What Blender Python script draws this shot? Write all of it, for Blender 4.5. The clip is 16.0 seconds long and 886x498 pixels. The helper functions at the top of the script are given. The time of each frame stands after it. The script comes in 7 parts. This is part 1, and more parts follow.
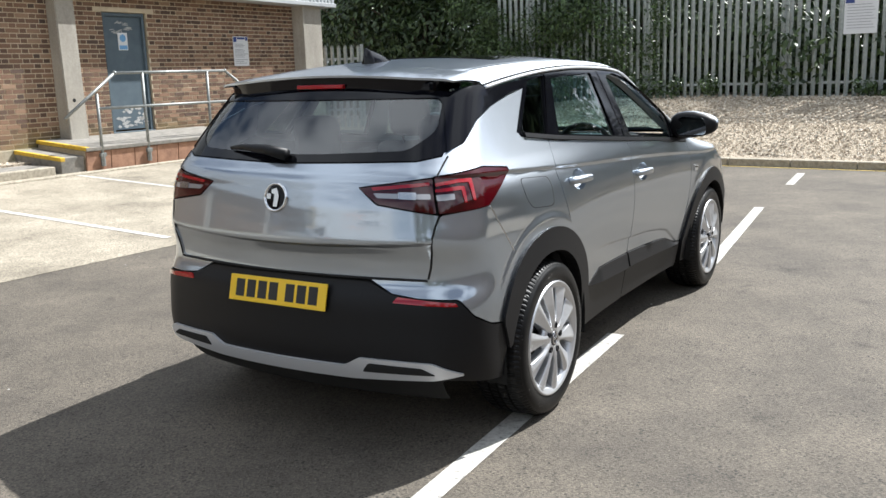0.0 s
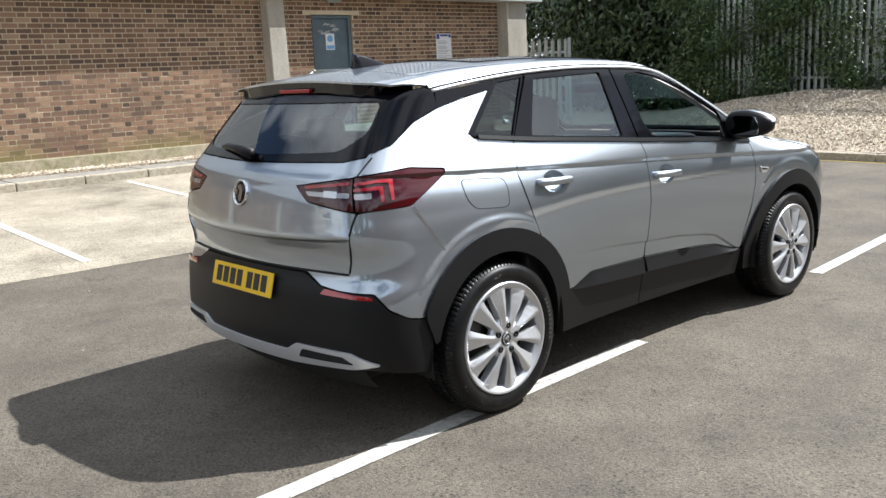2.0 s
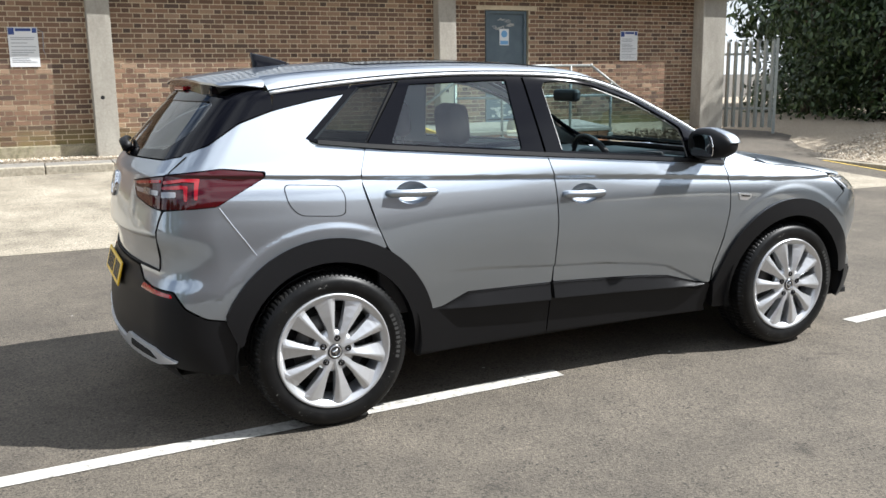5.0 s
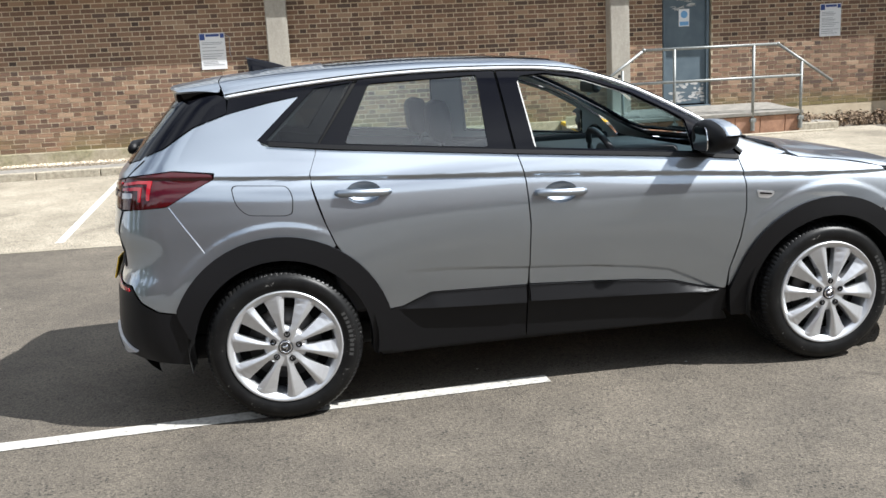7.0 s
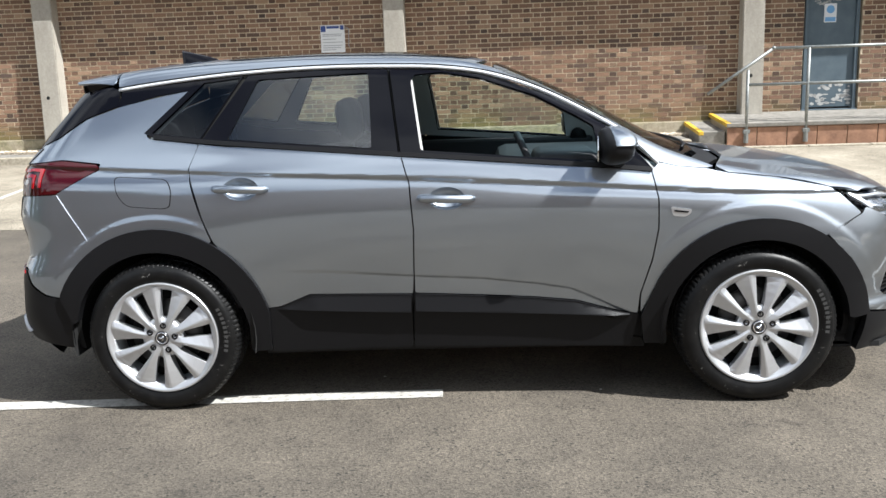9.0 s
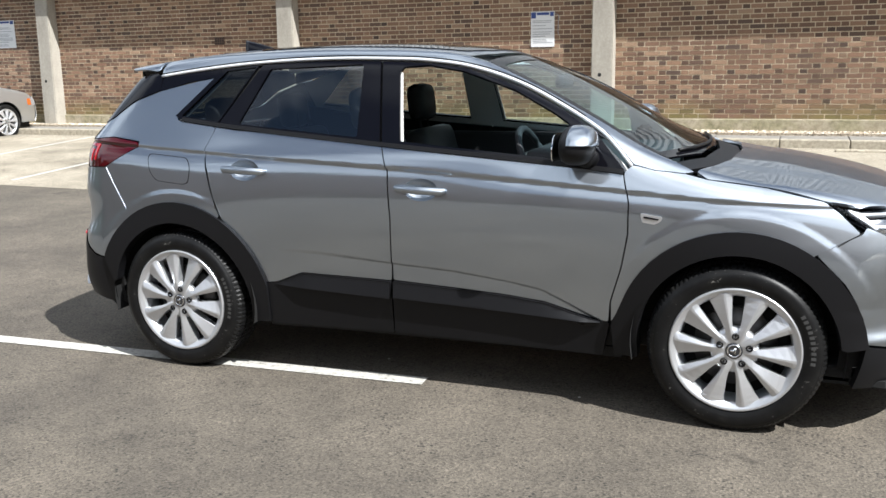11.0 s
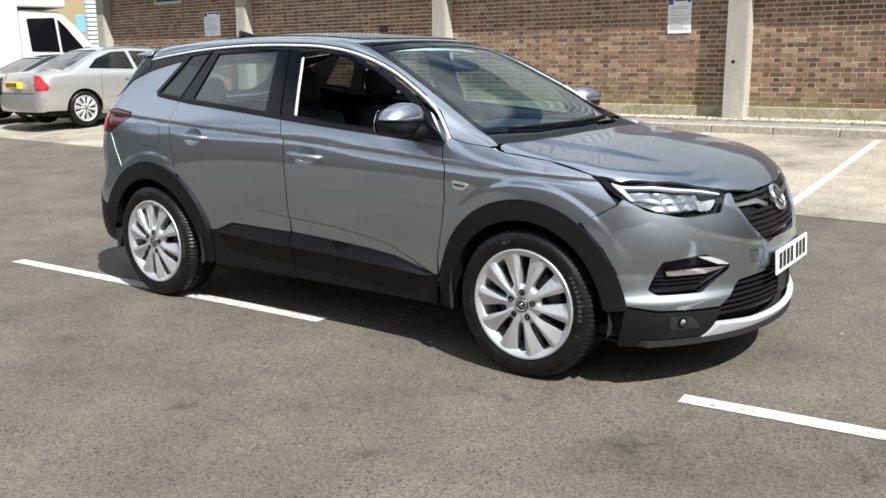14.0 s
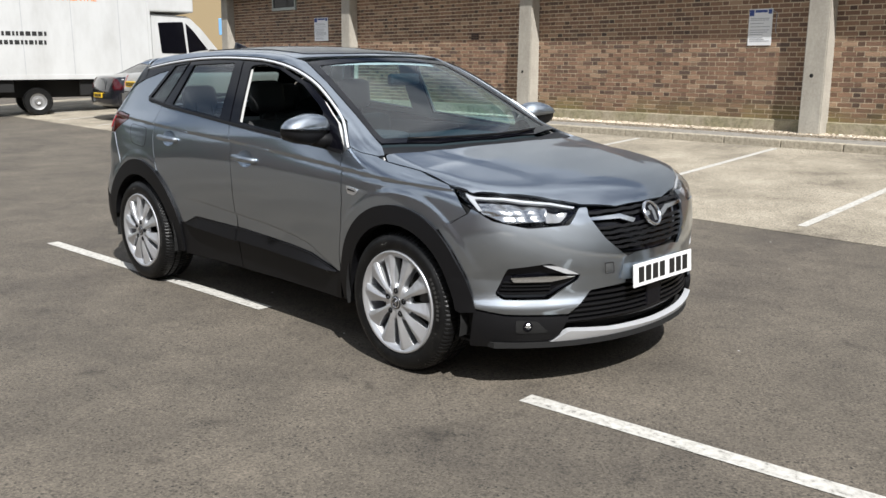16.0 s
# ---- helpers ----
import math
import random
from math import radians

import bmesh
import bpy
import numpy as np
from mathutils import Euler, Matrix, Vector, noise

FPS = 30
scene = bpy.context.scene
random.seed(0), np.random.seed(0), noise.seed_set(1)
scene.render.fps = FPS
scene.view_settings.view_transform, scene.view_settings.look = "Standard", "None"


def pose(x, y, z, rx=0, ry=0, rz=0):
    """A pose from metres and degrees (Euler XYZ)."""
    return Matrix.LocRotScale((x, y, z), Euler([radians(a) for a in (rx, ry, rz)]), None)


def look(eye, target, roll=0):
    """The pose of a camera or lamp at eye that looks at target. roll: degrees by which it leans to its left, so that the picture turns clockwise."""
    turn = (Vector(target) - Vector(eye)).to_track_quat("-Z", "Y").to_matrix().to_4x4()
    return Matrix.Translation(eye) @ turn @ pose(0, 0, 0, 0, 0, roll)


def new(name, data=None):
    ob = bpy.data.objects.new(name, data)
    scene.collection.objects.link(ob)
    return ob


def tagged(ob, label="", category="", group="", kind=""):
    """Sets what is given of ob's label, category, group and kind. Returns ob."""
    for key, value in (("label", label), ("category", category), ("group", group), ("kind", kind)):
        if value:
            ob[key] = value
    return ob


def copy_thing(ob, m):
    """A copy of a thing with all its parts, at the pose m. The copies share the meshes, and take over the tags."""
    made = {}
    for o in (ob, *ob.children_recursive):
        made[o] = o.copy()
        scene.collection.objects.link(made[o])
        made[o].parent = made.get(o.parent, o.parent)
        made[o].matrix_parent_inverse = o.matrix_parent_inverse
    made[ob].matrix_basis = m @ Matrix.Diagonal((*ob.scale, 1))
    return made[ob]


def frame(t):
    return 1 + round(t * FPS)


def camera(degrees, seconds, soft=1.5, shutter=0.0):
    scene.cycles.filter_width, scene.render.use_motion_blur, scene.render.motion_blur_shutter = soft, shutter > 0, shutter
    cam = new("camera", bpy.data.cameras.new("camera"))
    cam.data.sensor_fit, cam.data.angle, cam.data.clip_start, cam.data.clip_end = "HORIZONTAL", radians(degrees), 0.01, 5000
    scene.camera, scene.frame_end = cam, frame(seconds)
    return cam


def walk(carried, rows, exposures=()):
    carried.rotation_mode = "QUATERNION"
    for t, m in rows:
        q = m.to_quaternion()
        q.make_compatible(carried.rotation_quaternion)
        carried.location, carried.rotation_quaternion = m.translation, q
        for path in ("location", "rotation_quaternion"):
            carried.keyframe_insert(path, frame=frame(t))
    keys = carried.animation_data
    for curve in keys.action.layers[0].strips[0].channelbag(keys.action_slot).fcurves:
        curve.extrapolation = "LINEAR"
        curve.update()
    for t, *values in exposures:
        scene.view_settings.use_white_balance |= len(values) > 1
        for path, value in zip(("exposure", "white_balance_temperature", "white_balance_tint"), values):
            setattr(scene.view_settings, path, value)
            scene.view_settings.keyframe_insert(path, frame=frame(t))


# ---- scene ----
cam = camera(52.9, 16.0)
PATH = [
    (0, (-3.524, -2.457, 1.527), (-1.844, -1.443, 1.139), -1.8),
    (0.5, (-3.394, -2.799, 1.537), (-1.737, -1.75, 1.145), -1.2),
    (1, (-3.178, -3.031, 1.51), (-1.641, -1.813, 1.121), -1.8),
    (1.5, (-2.979, -3.249, 1.527), (-1.554, -1.9, 1.14), -2.3),
    (2, (-2.781, -3.584, 1.528), (-1.467, -2.125, 1.144), -2.7),
    (2.5, (-2.569, -3.823, 1.512), (-1.302, -2.324, 1.129), -2.9),
    (3, (-2.332, -4.016, 1.539), (-1.092, -2.493, 1.159), -2.3),
    (3.5, (-2.06, -4.265, 1.533), (-0.924, -2.663, 1.154), -2.2),
    (4, (-1.788, -4.394, 1.526), (-0.751, -2.725, 1.149), -2.3),
    (4.2, (-1.657, -4.398, 1.516), (-0.661, -2.704, 1.142), -1.7),
    (6.3, (-0.409, -4.667, 1.531), (0.134, -2.783, 1.137), -2.5),
    (6.5, (-0.281, -4.69, 1.528), (0.202, -2.789, 1.136), -2.7),
    (7, (0.083, -4.81, 1.53), (0.407, -2.876, 1.138), -3.0),
    (7.5, (0.402, -4.779, 1.501), (0.599, -2.827, 1.112), -3.1),
    (8, (0.733, -4.737, 1.51), (0.849, -2.779, 1.12), -2.7),
    (8.2, (0.887, -4.746, 1.501), (0.987, -2.787, 1.112), -2.3),
    (10.3, (2.365, -4.643, 1.493), (1.84, -2.755, 1.095), -2.2),
    (10.5, (2.492, -4.615, 1.481), (1.93, -2.738, 1.08), -1.9),
    (11, (2.799, -4.506, 1.502), (2.105, -2.675, 1.094), -1.0),
    (11.5, (3.159, -4.542, 1.486), (2.354, -2.759, 1.071), -1.1),
    (12, (3.473, -4.529, 1.49), (2.583, -2.788, 1.071), -1.0),
    (12.5, (3.732, -4.401, 1.49), (2.803, -2.68, 1.07), -0.1),
    (13, (4.018, -4.365, 1.493), (3.033, -2.677, 1.069), -0.3),
    (13.5, (4.392, -4.385, 1.492), (3.318, -2.753, 1.063), -0.7),
    (14, (4.677, -4.262, 1.471), (3.531, -2.68, 1.043), -0.9),
    (14.5, (4.969, -4.164, 1.51), (3.793, -2.603, 1.086), -1.0),
    (15, (5.349, -4.086, 1.517), (4.073, -2.603, 1.1), -1.1),
    (15.5, (5.608, -3.921, 1.499), (4.245, -2.516, 1.088), -1.1),
    (16, (5.848, -3.732, 1.526), (4.463, -2.351, 1.109), -0.0),
]
walk(cam, [(t, look(eye, target, roll)) for t, eye, target, roll in PATH],
     [(0, 0.80, 6080, 8), (4, 0.78, 6080, 8), (8, 0.76, 6080, 8), (13.5, 0.72, 6120, 8), (16, 0.30, 6220, 9)])

# ---- world, sun, exposure ----
SUN = Vector((0.775, -0.36, 1.0)).normalized()
world = bpy.data.worlds.new("world")
scene.world = world
world.use_nodes = True
wn, wl = world.node_tree.nodes, world.node_tree.links
sky = wn.new("ShaderNodeTexSky")
sky.sky_type, sky.sun_disc = "NISHITA", False
sky.sun_elevation = math.asin(SUN.z)
sky.sun_rotation = math.atan2(SUN.x, SUN.y)
sky.air_density, sky.dust_density = 1.0, 1.5
wn["Background"].inputs["Strength"].default_value = 0.053
# thin broken cloud over the blue
wc = wn.new("ShaderNodeTexCoord")
wm = wn.new("ShaderNodeMapping")
wm.inputs["Scale"].default_value = (1.6, 1.6, 3.2)
wm.inputs["Location"].default_value = (13.5, 6.6, 12.6)
wnoise = wn.new("ShaderNodeTexNoise")
wnoise.inputs["Scale"].default_value, wnoise.inputs["Detail"].default_value = 1.7, 7.0
wr = wn.new("ShaderNodeValToRGB")
wr.color_ramp.elements[0].position, wr.color_ramp.elements[1].position = 0.38, 0.58
wx = wn.new("ShaderNodeMix")
wx.data_type = "RGBA"
wx.inputs[7].default_value = (14.0, 14.3, 14.8, 1)
wl.new(wc.outputs["Generated"], wm.inputs[0])
wl.new(wm.outputs[0], wnoise.inputs["Vector"])
wl.new(wnoise.outputs["Fac"], wr.inputs[0])
wl.new(wr.outputs[0], wx.inputs[0])
wl.new(sky.outputs[0], wx.inputs[6])
wl.new(wx.outputs[2], wn["Background"].inputs["Color"])
sun = new("sun", bpy.data.lights.new("sun", "SUN"))
sun.data.energy, sun.data.angle, sun.data.color = 5.6, radians(0.53), (1.0, 0.955, 0.90)
sun.matrix_world = look(SUN * 40, (0, 0, 0))


# ---- materials ----
def material(name, color=(0.5, 0.5, 0.5), rough=0.6, metal=0.0, coat=0.0, spec=0.5):
    m = bpy.data.materials.new(name)
    m.use_nodes = True
    b = m.node_tree.nodes["Principled BSDF"]
    b.inputs["Base Color"].default_value = (*color, 1)
    b.inputs["Roughness"].default_value, b.inputs["Metallic"].default_value = rough, metal
    b.inputs["Coat Weight"].default_value, b.inputs["Coat Roughness"].default_value = coat, 0.03
    b.inputs["Specular IOR Level"].default_value = spec
    return m


def noise_tex(m, scale, detail=4.0, rough=0.6, space="Object", stretch=None):
    n, l = m.node_tree.nodes, m.node_tree.links
    c, t = n.new("ShaderNodeTexCoord"), n.new("ShaderNodeTexNoise")
    t.inputs["Scale"].default_value, t.inputs["Detail"].default_value, t.inputs["Roughness"].default_value = scale, detail, rough
    if stretch:
        p = n.new("ShaderNodeMapping")
        p.inputs["Scale"].default_value = stretch
        l.new(c.outputs[space], p.inputs[0])
        l.new(p.outputs[0], t.inputs["Vector"])
    else:
        l.new(c.outputs[space], t.inputs["Vector"])
    return t.outputs["Fac"]


def ramp(m, fac, stops):
    r = m.node_tree.nodes.new("ShaderNodeValToRGB")
    while len(r.color_ramp.elements) < len(stops):
        r.color_ramp.elements.new(0.5)
    for e, (p, c) in zip(r.color_ramp.elements, stops):
        e.position, e.color = p, (*c, 1) if len(c) == 3 else c
    m.node_tree.links.new(fac, r.inputs[0])
    return r.outputs[0]


def grey(*stops):
    return [(p, (v, v, v)) for p, v in stops]


def blend(m, a, b, fac, mode="MIX"):
    x = m.node_tree.nodes.new("ShaderNodeMix")
    x.data_type, x.blend_type = "RGBA", mode
    for socket, v in ((x.inputs[0], fac), (x.inputs[6], a), (x.inputs[7], b)):
        if isinstance(v, (int, float)):
            socket.default_value = v
        elif isinstance(v, tuple):
            socket.default_value = (*v, 1)
        else:
            m.node_tree.links.new(v, socket)
    return x.outputs[2]


def put(m, socket, value):
    m.node_tree.links.new(value, m.node_tree.nodes["Principled BSDF"].inputs[socket])


def relief(m, fac, strength=0.3, dist=0.01):
    b = m.node_tree.nodes.new("ShaderNodeBump")
    b.inputs["Strength"].default_value, b.inputs["Distance"].default_value = strength, dist
    m.node_tree.links.new(fac, b.inputs["Height"])
    put(m, "Normal", b.outputs[0])


def chance(m, out="Random Per Island"):
    n = m.node_tree.nodes
    return n.new("ShaderNodeNewGeometry").outputs["Random Per Island"] if out == "Random Per Island" else n.new("ShaderNodeObjectInfo").outputs["Random"]


PAINT = material("silver_paint", (0.270, 0.314, 0.366), 0.09, 1.0, 1.0)
# wide scatter of the metal flakes beside the gloss
_n, _l = PAINT.node_tree.nodes, PAINT.node_tree.links
_f, _m = _n.new("ShaderNodeBsdfGlossy"), _n.new("ShaderNodeMixShader")
_f.inputs["Color"].default_value, _f.inputs["Roughness"].default_value = (0.70, 0.755, 0.825, 1), 0.59
_f.distribution = "BECKMANN"
_m.inputs[0].default_value = 0.31
_l.new(_n["Principled BSDF"].outputs[0], _m.inputs[1])
_l.new(_f.outputs[0], _m.inputs[2])
_l.new(_m.outputs[0], _n["Material Output"].inputs[0])
PAINT.node_tree.nodes["Principled BSDF"].inputs["Coat IOR"].default_value = 1.7
PAINT.node_tree.nodes["Principled BSDF"].inputs["Coat Roughness"].default_value = 0.012
relief(PAINT, noise_tex(PAINT, 900, 1), 0.02, 0.0003)
CLADDING = material("black_grained_plastic", (0.006, 0.006, 0.007), 0.48, spec=0.26)
relief(CLADDING, noise_tex(CLADDING, 500, 2), 0.15, 0.0006)
GLOSSBLACK = material("gloss_black", (0.004, 0.004, 0.006), 0.06, 0, 0.0, 0.25)
# near-black that stands for the shade in gaps, holes and behind the wheel spokes
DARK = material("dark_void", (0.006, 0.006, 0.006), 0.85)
CHROME = material("chrome", (0.75, 0.76, 0.78), 0.14, 1.0)
BRIGHT = material("bright_trim", (0.84, 0.87, 0.91), 0.35, 0.35, 0.5)
SATIN = material("satin_silver", (0.60, 0.61, 0.63), 0.36, 0.45)
DAYSTRIP = material("unlit_light_strip", (0.58, 0.59, 0.61), 0.25, 0.2, 0.5)
ALLOY = material("alloy_silver", (0.62, 0.63, 0.65), 0.36, 0.7, 0.5)
RUBBER = material("tyre_rubber", (0.016, 0.016, 0.017), 0.42, spec=0.25)
_a = ramp(RUBBER, noise_tex(RUBBER, 14, 5), [(0.35, (0.004, 0.004, 0.0045)), (0.6, (0.008, 0.008, 0.008)), (0.75, (0.016, 0.015, 0.014))])
# dried flecks of dirt
_b = ramp(RUBBER, noise_tex(RUBBER, 75, 3, 0.55), grey((0.655, 0.0), (0.70, 1.0)))
_c = ramp(RUBBER, noise_tex(RUBBER, 7, 3, 0.5), grey((0.50, 0.0), (0.60, 1.0)))
put(RUBBER, "Base Color", blend(RUBBER, _a, (0.16, 0.155, 0.145), blend(RUBBER, _b, _c, 1.0, "MULTIPLY")))
relief(RUBBER, noise_tex(RUBBER, 160, 3), 0.25, 0.001)
TRIM = material("interior_black", (0.022, 0.022, 0.024), 0.6)
relief(TRIM, noise_tex(TRIM, 180, 3), 0.2, 0.001)
LINER = material("interior_grey", (0.60, 0.60, 0.585), 0.8)
REDLENS = material("red_lens", (0.34, 0.006, 0.012), 0.08, 0, 1.0)
DARKRED = material("smoked_red_lens", (0.050, 0.0015, 0.004), 0.07, 0, 0.4)
CLEARLENS = material("clear_lens", (0.42, 0.42, 0.43), 0.15, 0.4, 1.0)
REFLECTOR = material("lamp_reflector", (0.52, 0.53, 0.55), 0.20, 0.95)
YELLOWPLATE = material("yellow_plate", (0.85, 0.55, 0.02), 0.35)
WHITEPLATE = material("white_plate", (0.82, 0.83, 0.82), 0.35)
INK = material("black_ink", (0.012, 0.012, 0.012), 0.5)


def glass(name, tint, gloss_rough=0.0, ior=1.5):
    m = bpy.data.materials.new(name)
    m.use_nodes = True
    n, l = m.node_tree.nodes, m.node_tree.links
    n.remove(n["Principled BSDF"])
    tr, gl, lw, pw, ma, mx = (n.new("ShaderNode" + k) for k in ("BsdfTransparent", "BsdfGlossy", "LayerWeight", "Math", "Math", "MixShader"))
    tr.inputs[0].default_value, gl.inputs["Roughness"].default_value = (*tint, 1), gloss_rough
    pw.operation, ma.operation = "POWER", "MULTIPLY_ADD"
    base = ((ior - 1) / (ior + 1)) ** 2
    pw.inputs[1].default_value, ma.inputs[1].default_value, ma.inputs[2].default_value = 4.0, 1 - base, base
    l.new(lw.outputs["Facing"], pw.inputs[0])
    l.new(pw.outputs[0], ma.inputs[0])
    l.new(ma.outputs[0], mx.inputs[0])
    l.new(tr.outputs[0], mx.inputs[1])
    l.new(gl.outputs[0], mx.inputs[2])
    l.new(mx.outputs[0], n["Material Output"].inputs[0])
    return m


GLASS = glass("clear_glass", (0.80, 0.93, 0.89), ior=2.3)
PRIVACY = glass("privacy_glass", (0.16, 0.185, 0.195), ior=1.65)
SCREENGLASS = glass("laminated_glass", (0.60, 0.86, 0.92), ior=1.9)
REARGLASS = glass("tinted_glass", (0.42, 0.52, 0.51), ior=2.3)
LENS = glass("lamp_cover", (0.93, 0.94, 0.95), ior=1.5)

ASPHALT = material("asphalt", (0.06, 0.06, 0.06), 0.86)
_n, _l = ASPHALT.node_tree.nodes, ASPHALT.node_tree.links
_co, _vo = _n.new("ShaderNodeTexCoord"), _n.new("ShaderNodeTexVoronoi")
_vo.inputs["Scale"].default_value = 130
_l.new(_co.outputs["Object"], _vo.inputs["Vector"])
_a = noise_tex(ASPHALT, 70, 5, 0.8)
_b = ramp(ASPHALT, noise_tex(ASPHALT, 0.9, 7, 0.72), [(0.32, (0.068, 0.058, 0.047)), (0.48, (0.104, 0.089, 0.070)), (0.60, (0.130, 0.111, 0.087)), (0.74, (0.178, 0.151, 0.117))])
_g = ramp(ASPHALT, _vo.outputs["Color"], grey((0.18, 0.38), (0.42, 0.92), (0.75, 1.12), (0.92, 1.6)))
_c = ramp(ASPHALT, _a, grey((0.33, 0.42), (0.46, 0.97), (0.68, 1.35)))
_d = blend(ASPHALT, blend(ASPHALT, _b, _g, 0.68, "MULTIPLY"), _c, 0.65, "MULTIPLY")
_o = ramp(ASPHALT, noise_tex(ASPHALT, 2.3, 3, 0.5), grey((0.24, 0.5), (0.33, 1.0)))
_d = blend(ASPHALT, _d, _o, 1.0, "MULTIPLY")
# open pits between the stones, in patches
_v3 = _n.new("ShaderNodeTexVoronoi")
_v3.inputs["Scale"].default_value = 48
_l.new(_co.outputs["Object"], _v3.inputs["Vector"])
_p = blend(ASPHALT, ramp(ASPHALT, _v3.outputs["Distance"], grey((0.22, 1.0), (0.38, 0.0))), ramp(ASPHALT, noise_tex(ASPHALT, 5, 5, 0.7), grey((0.42, 0.12), (0.6, 1.0))), 1.0, "MULTIPLY")
_p = blend(ASPHALT, _p, ramp(ASPHALT, _v3.outputs["Color"], grey((0.35, 0.0), (0.5, 1.0))), 1.0, "MULTIPLY")
_d = blend(ASPHALT, _d, (0.022, 0.020, 0.017), _p)
# oil drips, and small pale chips scattered about
_w = ramp(ASPHALT, noise_tex(ASPHALT, 9, 5, 0.7), grey((0.3, 0.0), (0.7, 1.0)))
for _x, _y, _r in ((3.36, -1.30, 0.16), (4.18, -1.12, 0.08), (3.47, -0.93, 0.09), (2.75, -1.15, 0.06), (3.95, -1.75, 0.06), (1.2, -2.2, 0.08), (5.3, 1.2, 0.2), (2.6, -1.9, 0.07), (0.3, -1.75, 0.10)):
    _s, _k = _n.new("ShaderNodeVectorMath"), _n.new("ShaderNodeMath")
    _s.operation, _k.operation = "DISTANCE", "MULTIPLY_ADD"
    _s.inputs[1].default_value = (_x, _y, 0)
    _l.new(_co.outputs["Object"], _s.inputs[0])
    _l.new(_w, _k.inputs[0])
    _k.inputs[1].default_value = 0.22
    _l.new(_s.outputs["Value"], _k.inputs[2])
    _d = blend(ASPHALT, _d, ramp(ASPHALT, _k.outputs[0], grey((_r * 0.45, 0.42), (_r + 0.08, 1.0))), 1.0, "MULTIPLY")
_v2 = _n.new("ShaderNodeTexVoronoi")
_v2.inputs["Scale"].default_value = 4.5
_l.new(_co.outputs["Object"], _v2.inputs["Vector"])
_e = blend(ASPHALT, ramp(ASPHALT, _v2.outputs["Distance"], grey((0.025, 1.0), (0.04, 0.0))), ramp(ASPHALT, _v2.outputs["Color"], grey((0.62, 0.0), (0.66, 1.0))), 1.0, "MULTIPLY")
put(ASPHALT, "Base Color", blend(ASPHALT, _d, (0.55, 0.54, 0.51), _e))
relief(ASPHALT, blend(ASPHALT, _vo.outputs["Distance"], _a, 0.5), 0.8, 0.006)
CONCRETE = material("apron_concrete", (0.42, 0.38, 0.31), 0.9)
_a = noise_tex(CONCRETE, 60, 4, 0.7)
_b = ramp(CONCRETE, noise_tex(CONCRETE, 0.9, 6, 0.7), [(0.30, (0.15, 0.13, 0.10)), (0.45, (0.275, 0.242, 0.186)), (0.58, (0.36, 0.318, 0.248)), (0.74, (0.45, 0.405, 0.325))])
put(CONCRETE, "Base Color", blend(CONCRETE, _b, ramp(CONCRETE, _a, grey((0.36, 0.35), (0.5, 0.95), (0.62, 1.3))), 0.9, "MULTIPLY"))
relief(CONCRETE, _a, 0.8, 0.01)
PILLAR = material("cast_concrete", (0.45, 0.42, 0.36), 0.88)
_a = noise_tex(PILLAR, 30, 5, 0.7)
put(PILLAR, "Base Color", blend(PILLAR, ramp(PILLAR, noise_tex(PILLAR, 1.6, 6, 0.7, stretch=(1, 1, 0.35)), [(0.3, (0.30, 0.275, 0.235)), (0.6, (0.46, 0.43, 0.37))]), ramp(PILLAR, _a, grey((0.3, 0.7), (0.65, 1.05))), 0.6, "MULTIPLY"))
relief(PILLAR, _a, 0.35, 0.006)
PLINTH = material("mossy_plinth_concrete", (0.36, 0.34, 0.30), 0.92)
_a = noise_tex(PLINTH, 14, 6, 0.75)
_m = ramp(PLINTH, noise_tex(PLINTH, 1.7, 5, 0.7), grey((0.42, 0.0), (0.58, 1.0)))
put(PLINTH, "Base Color", blend(PLINTH, ramp(PLINTH, _a, [(0.3, (0.25, 0.215, 0.155)), (0.6, (0.42, 0.37, 0.275))]), ramp(PLINTH, _a, [(0.35, (0.17, 0.155, 0.09)), (0.6, (0.34, 0.31, 0.20))]), _m))
relief(PLINTH, _a, 0.4, 0.008)
KERB = material("kerb_concrete", (0.36, 0.34, 0.30), 0.9)
_a = noise_tex(KERB, 18, 6, 0.7)
put(KERB, "Base Color", ramp(KERB, _a, [(0.3, (0.22, 0.195, 0.15)), (0.6, (0.42, 0.375, 0.295))]))
relief(KERB, _a, 0.3, 0.006)
FLAG = material("paving_flag", (0.26, 0.245, 0.22), 0.9)
_a = noise_tex(FLAG, 9, 6, 0.7)
put(FLAG, "Base Color", ramp(FLAG, _a, [(0.3, (0.14, 0.135, 0.12)), (0.65, (0.29, 0.27, 0.24))]))
relief(FLAG, _a, 0.3, 0.006)
WHITELINE = material("worn_white_paint", (0.7, 0.69, 0.65), 0.75)
_a = noise_tex(WHITELINE, 26, 6, 0.75)
put(WHITELINE, "Base Color", ramp(WHITELINE, _a, [(0.33, (0.13, 0.125, 0.115)), (0.43, (0.40, 0.385, 0.35)), (0.62, (0.56, 0.545, 0.505))]))
YELLOWLINE = material("worn_yellow_paint", (0.6, 0.42, 0.08), 0.75)
put(YELLOWLINE, "Base Color", ramp(YELLOWLINE, noise_tex(YELLOWLINE, 26, 6, 0.75), [(0.32, (0.2, 0.16, 0.08)), (0.5, (0.62, 0.44, 0.10))]))
BRICK = material("brown_brick", (0.25, 0.14, 0.09), 0.88)


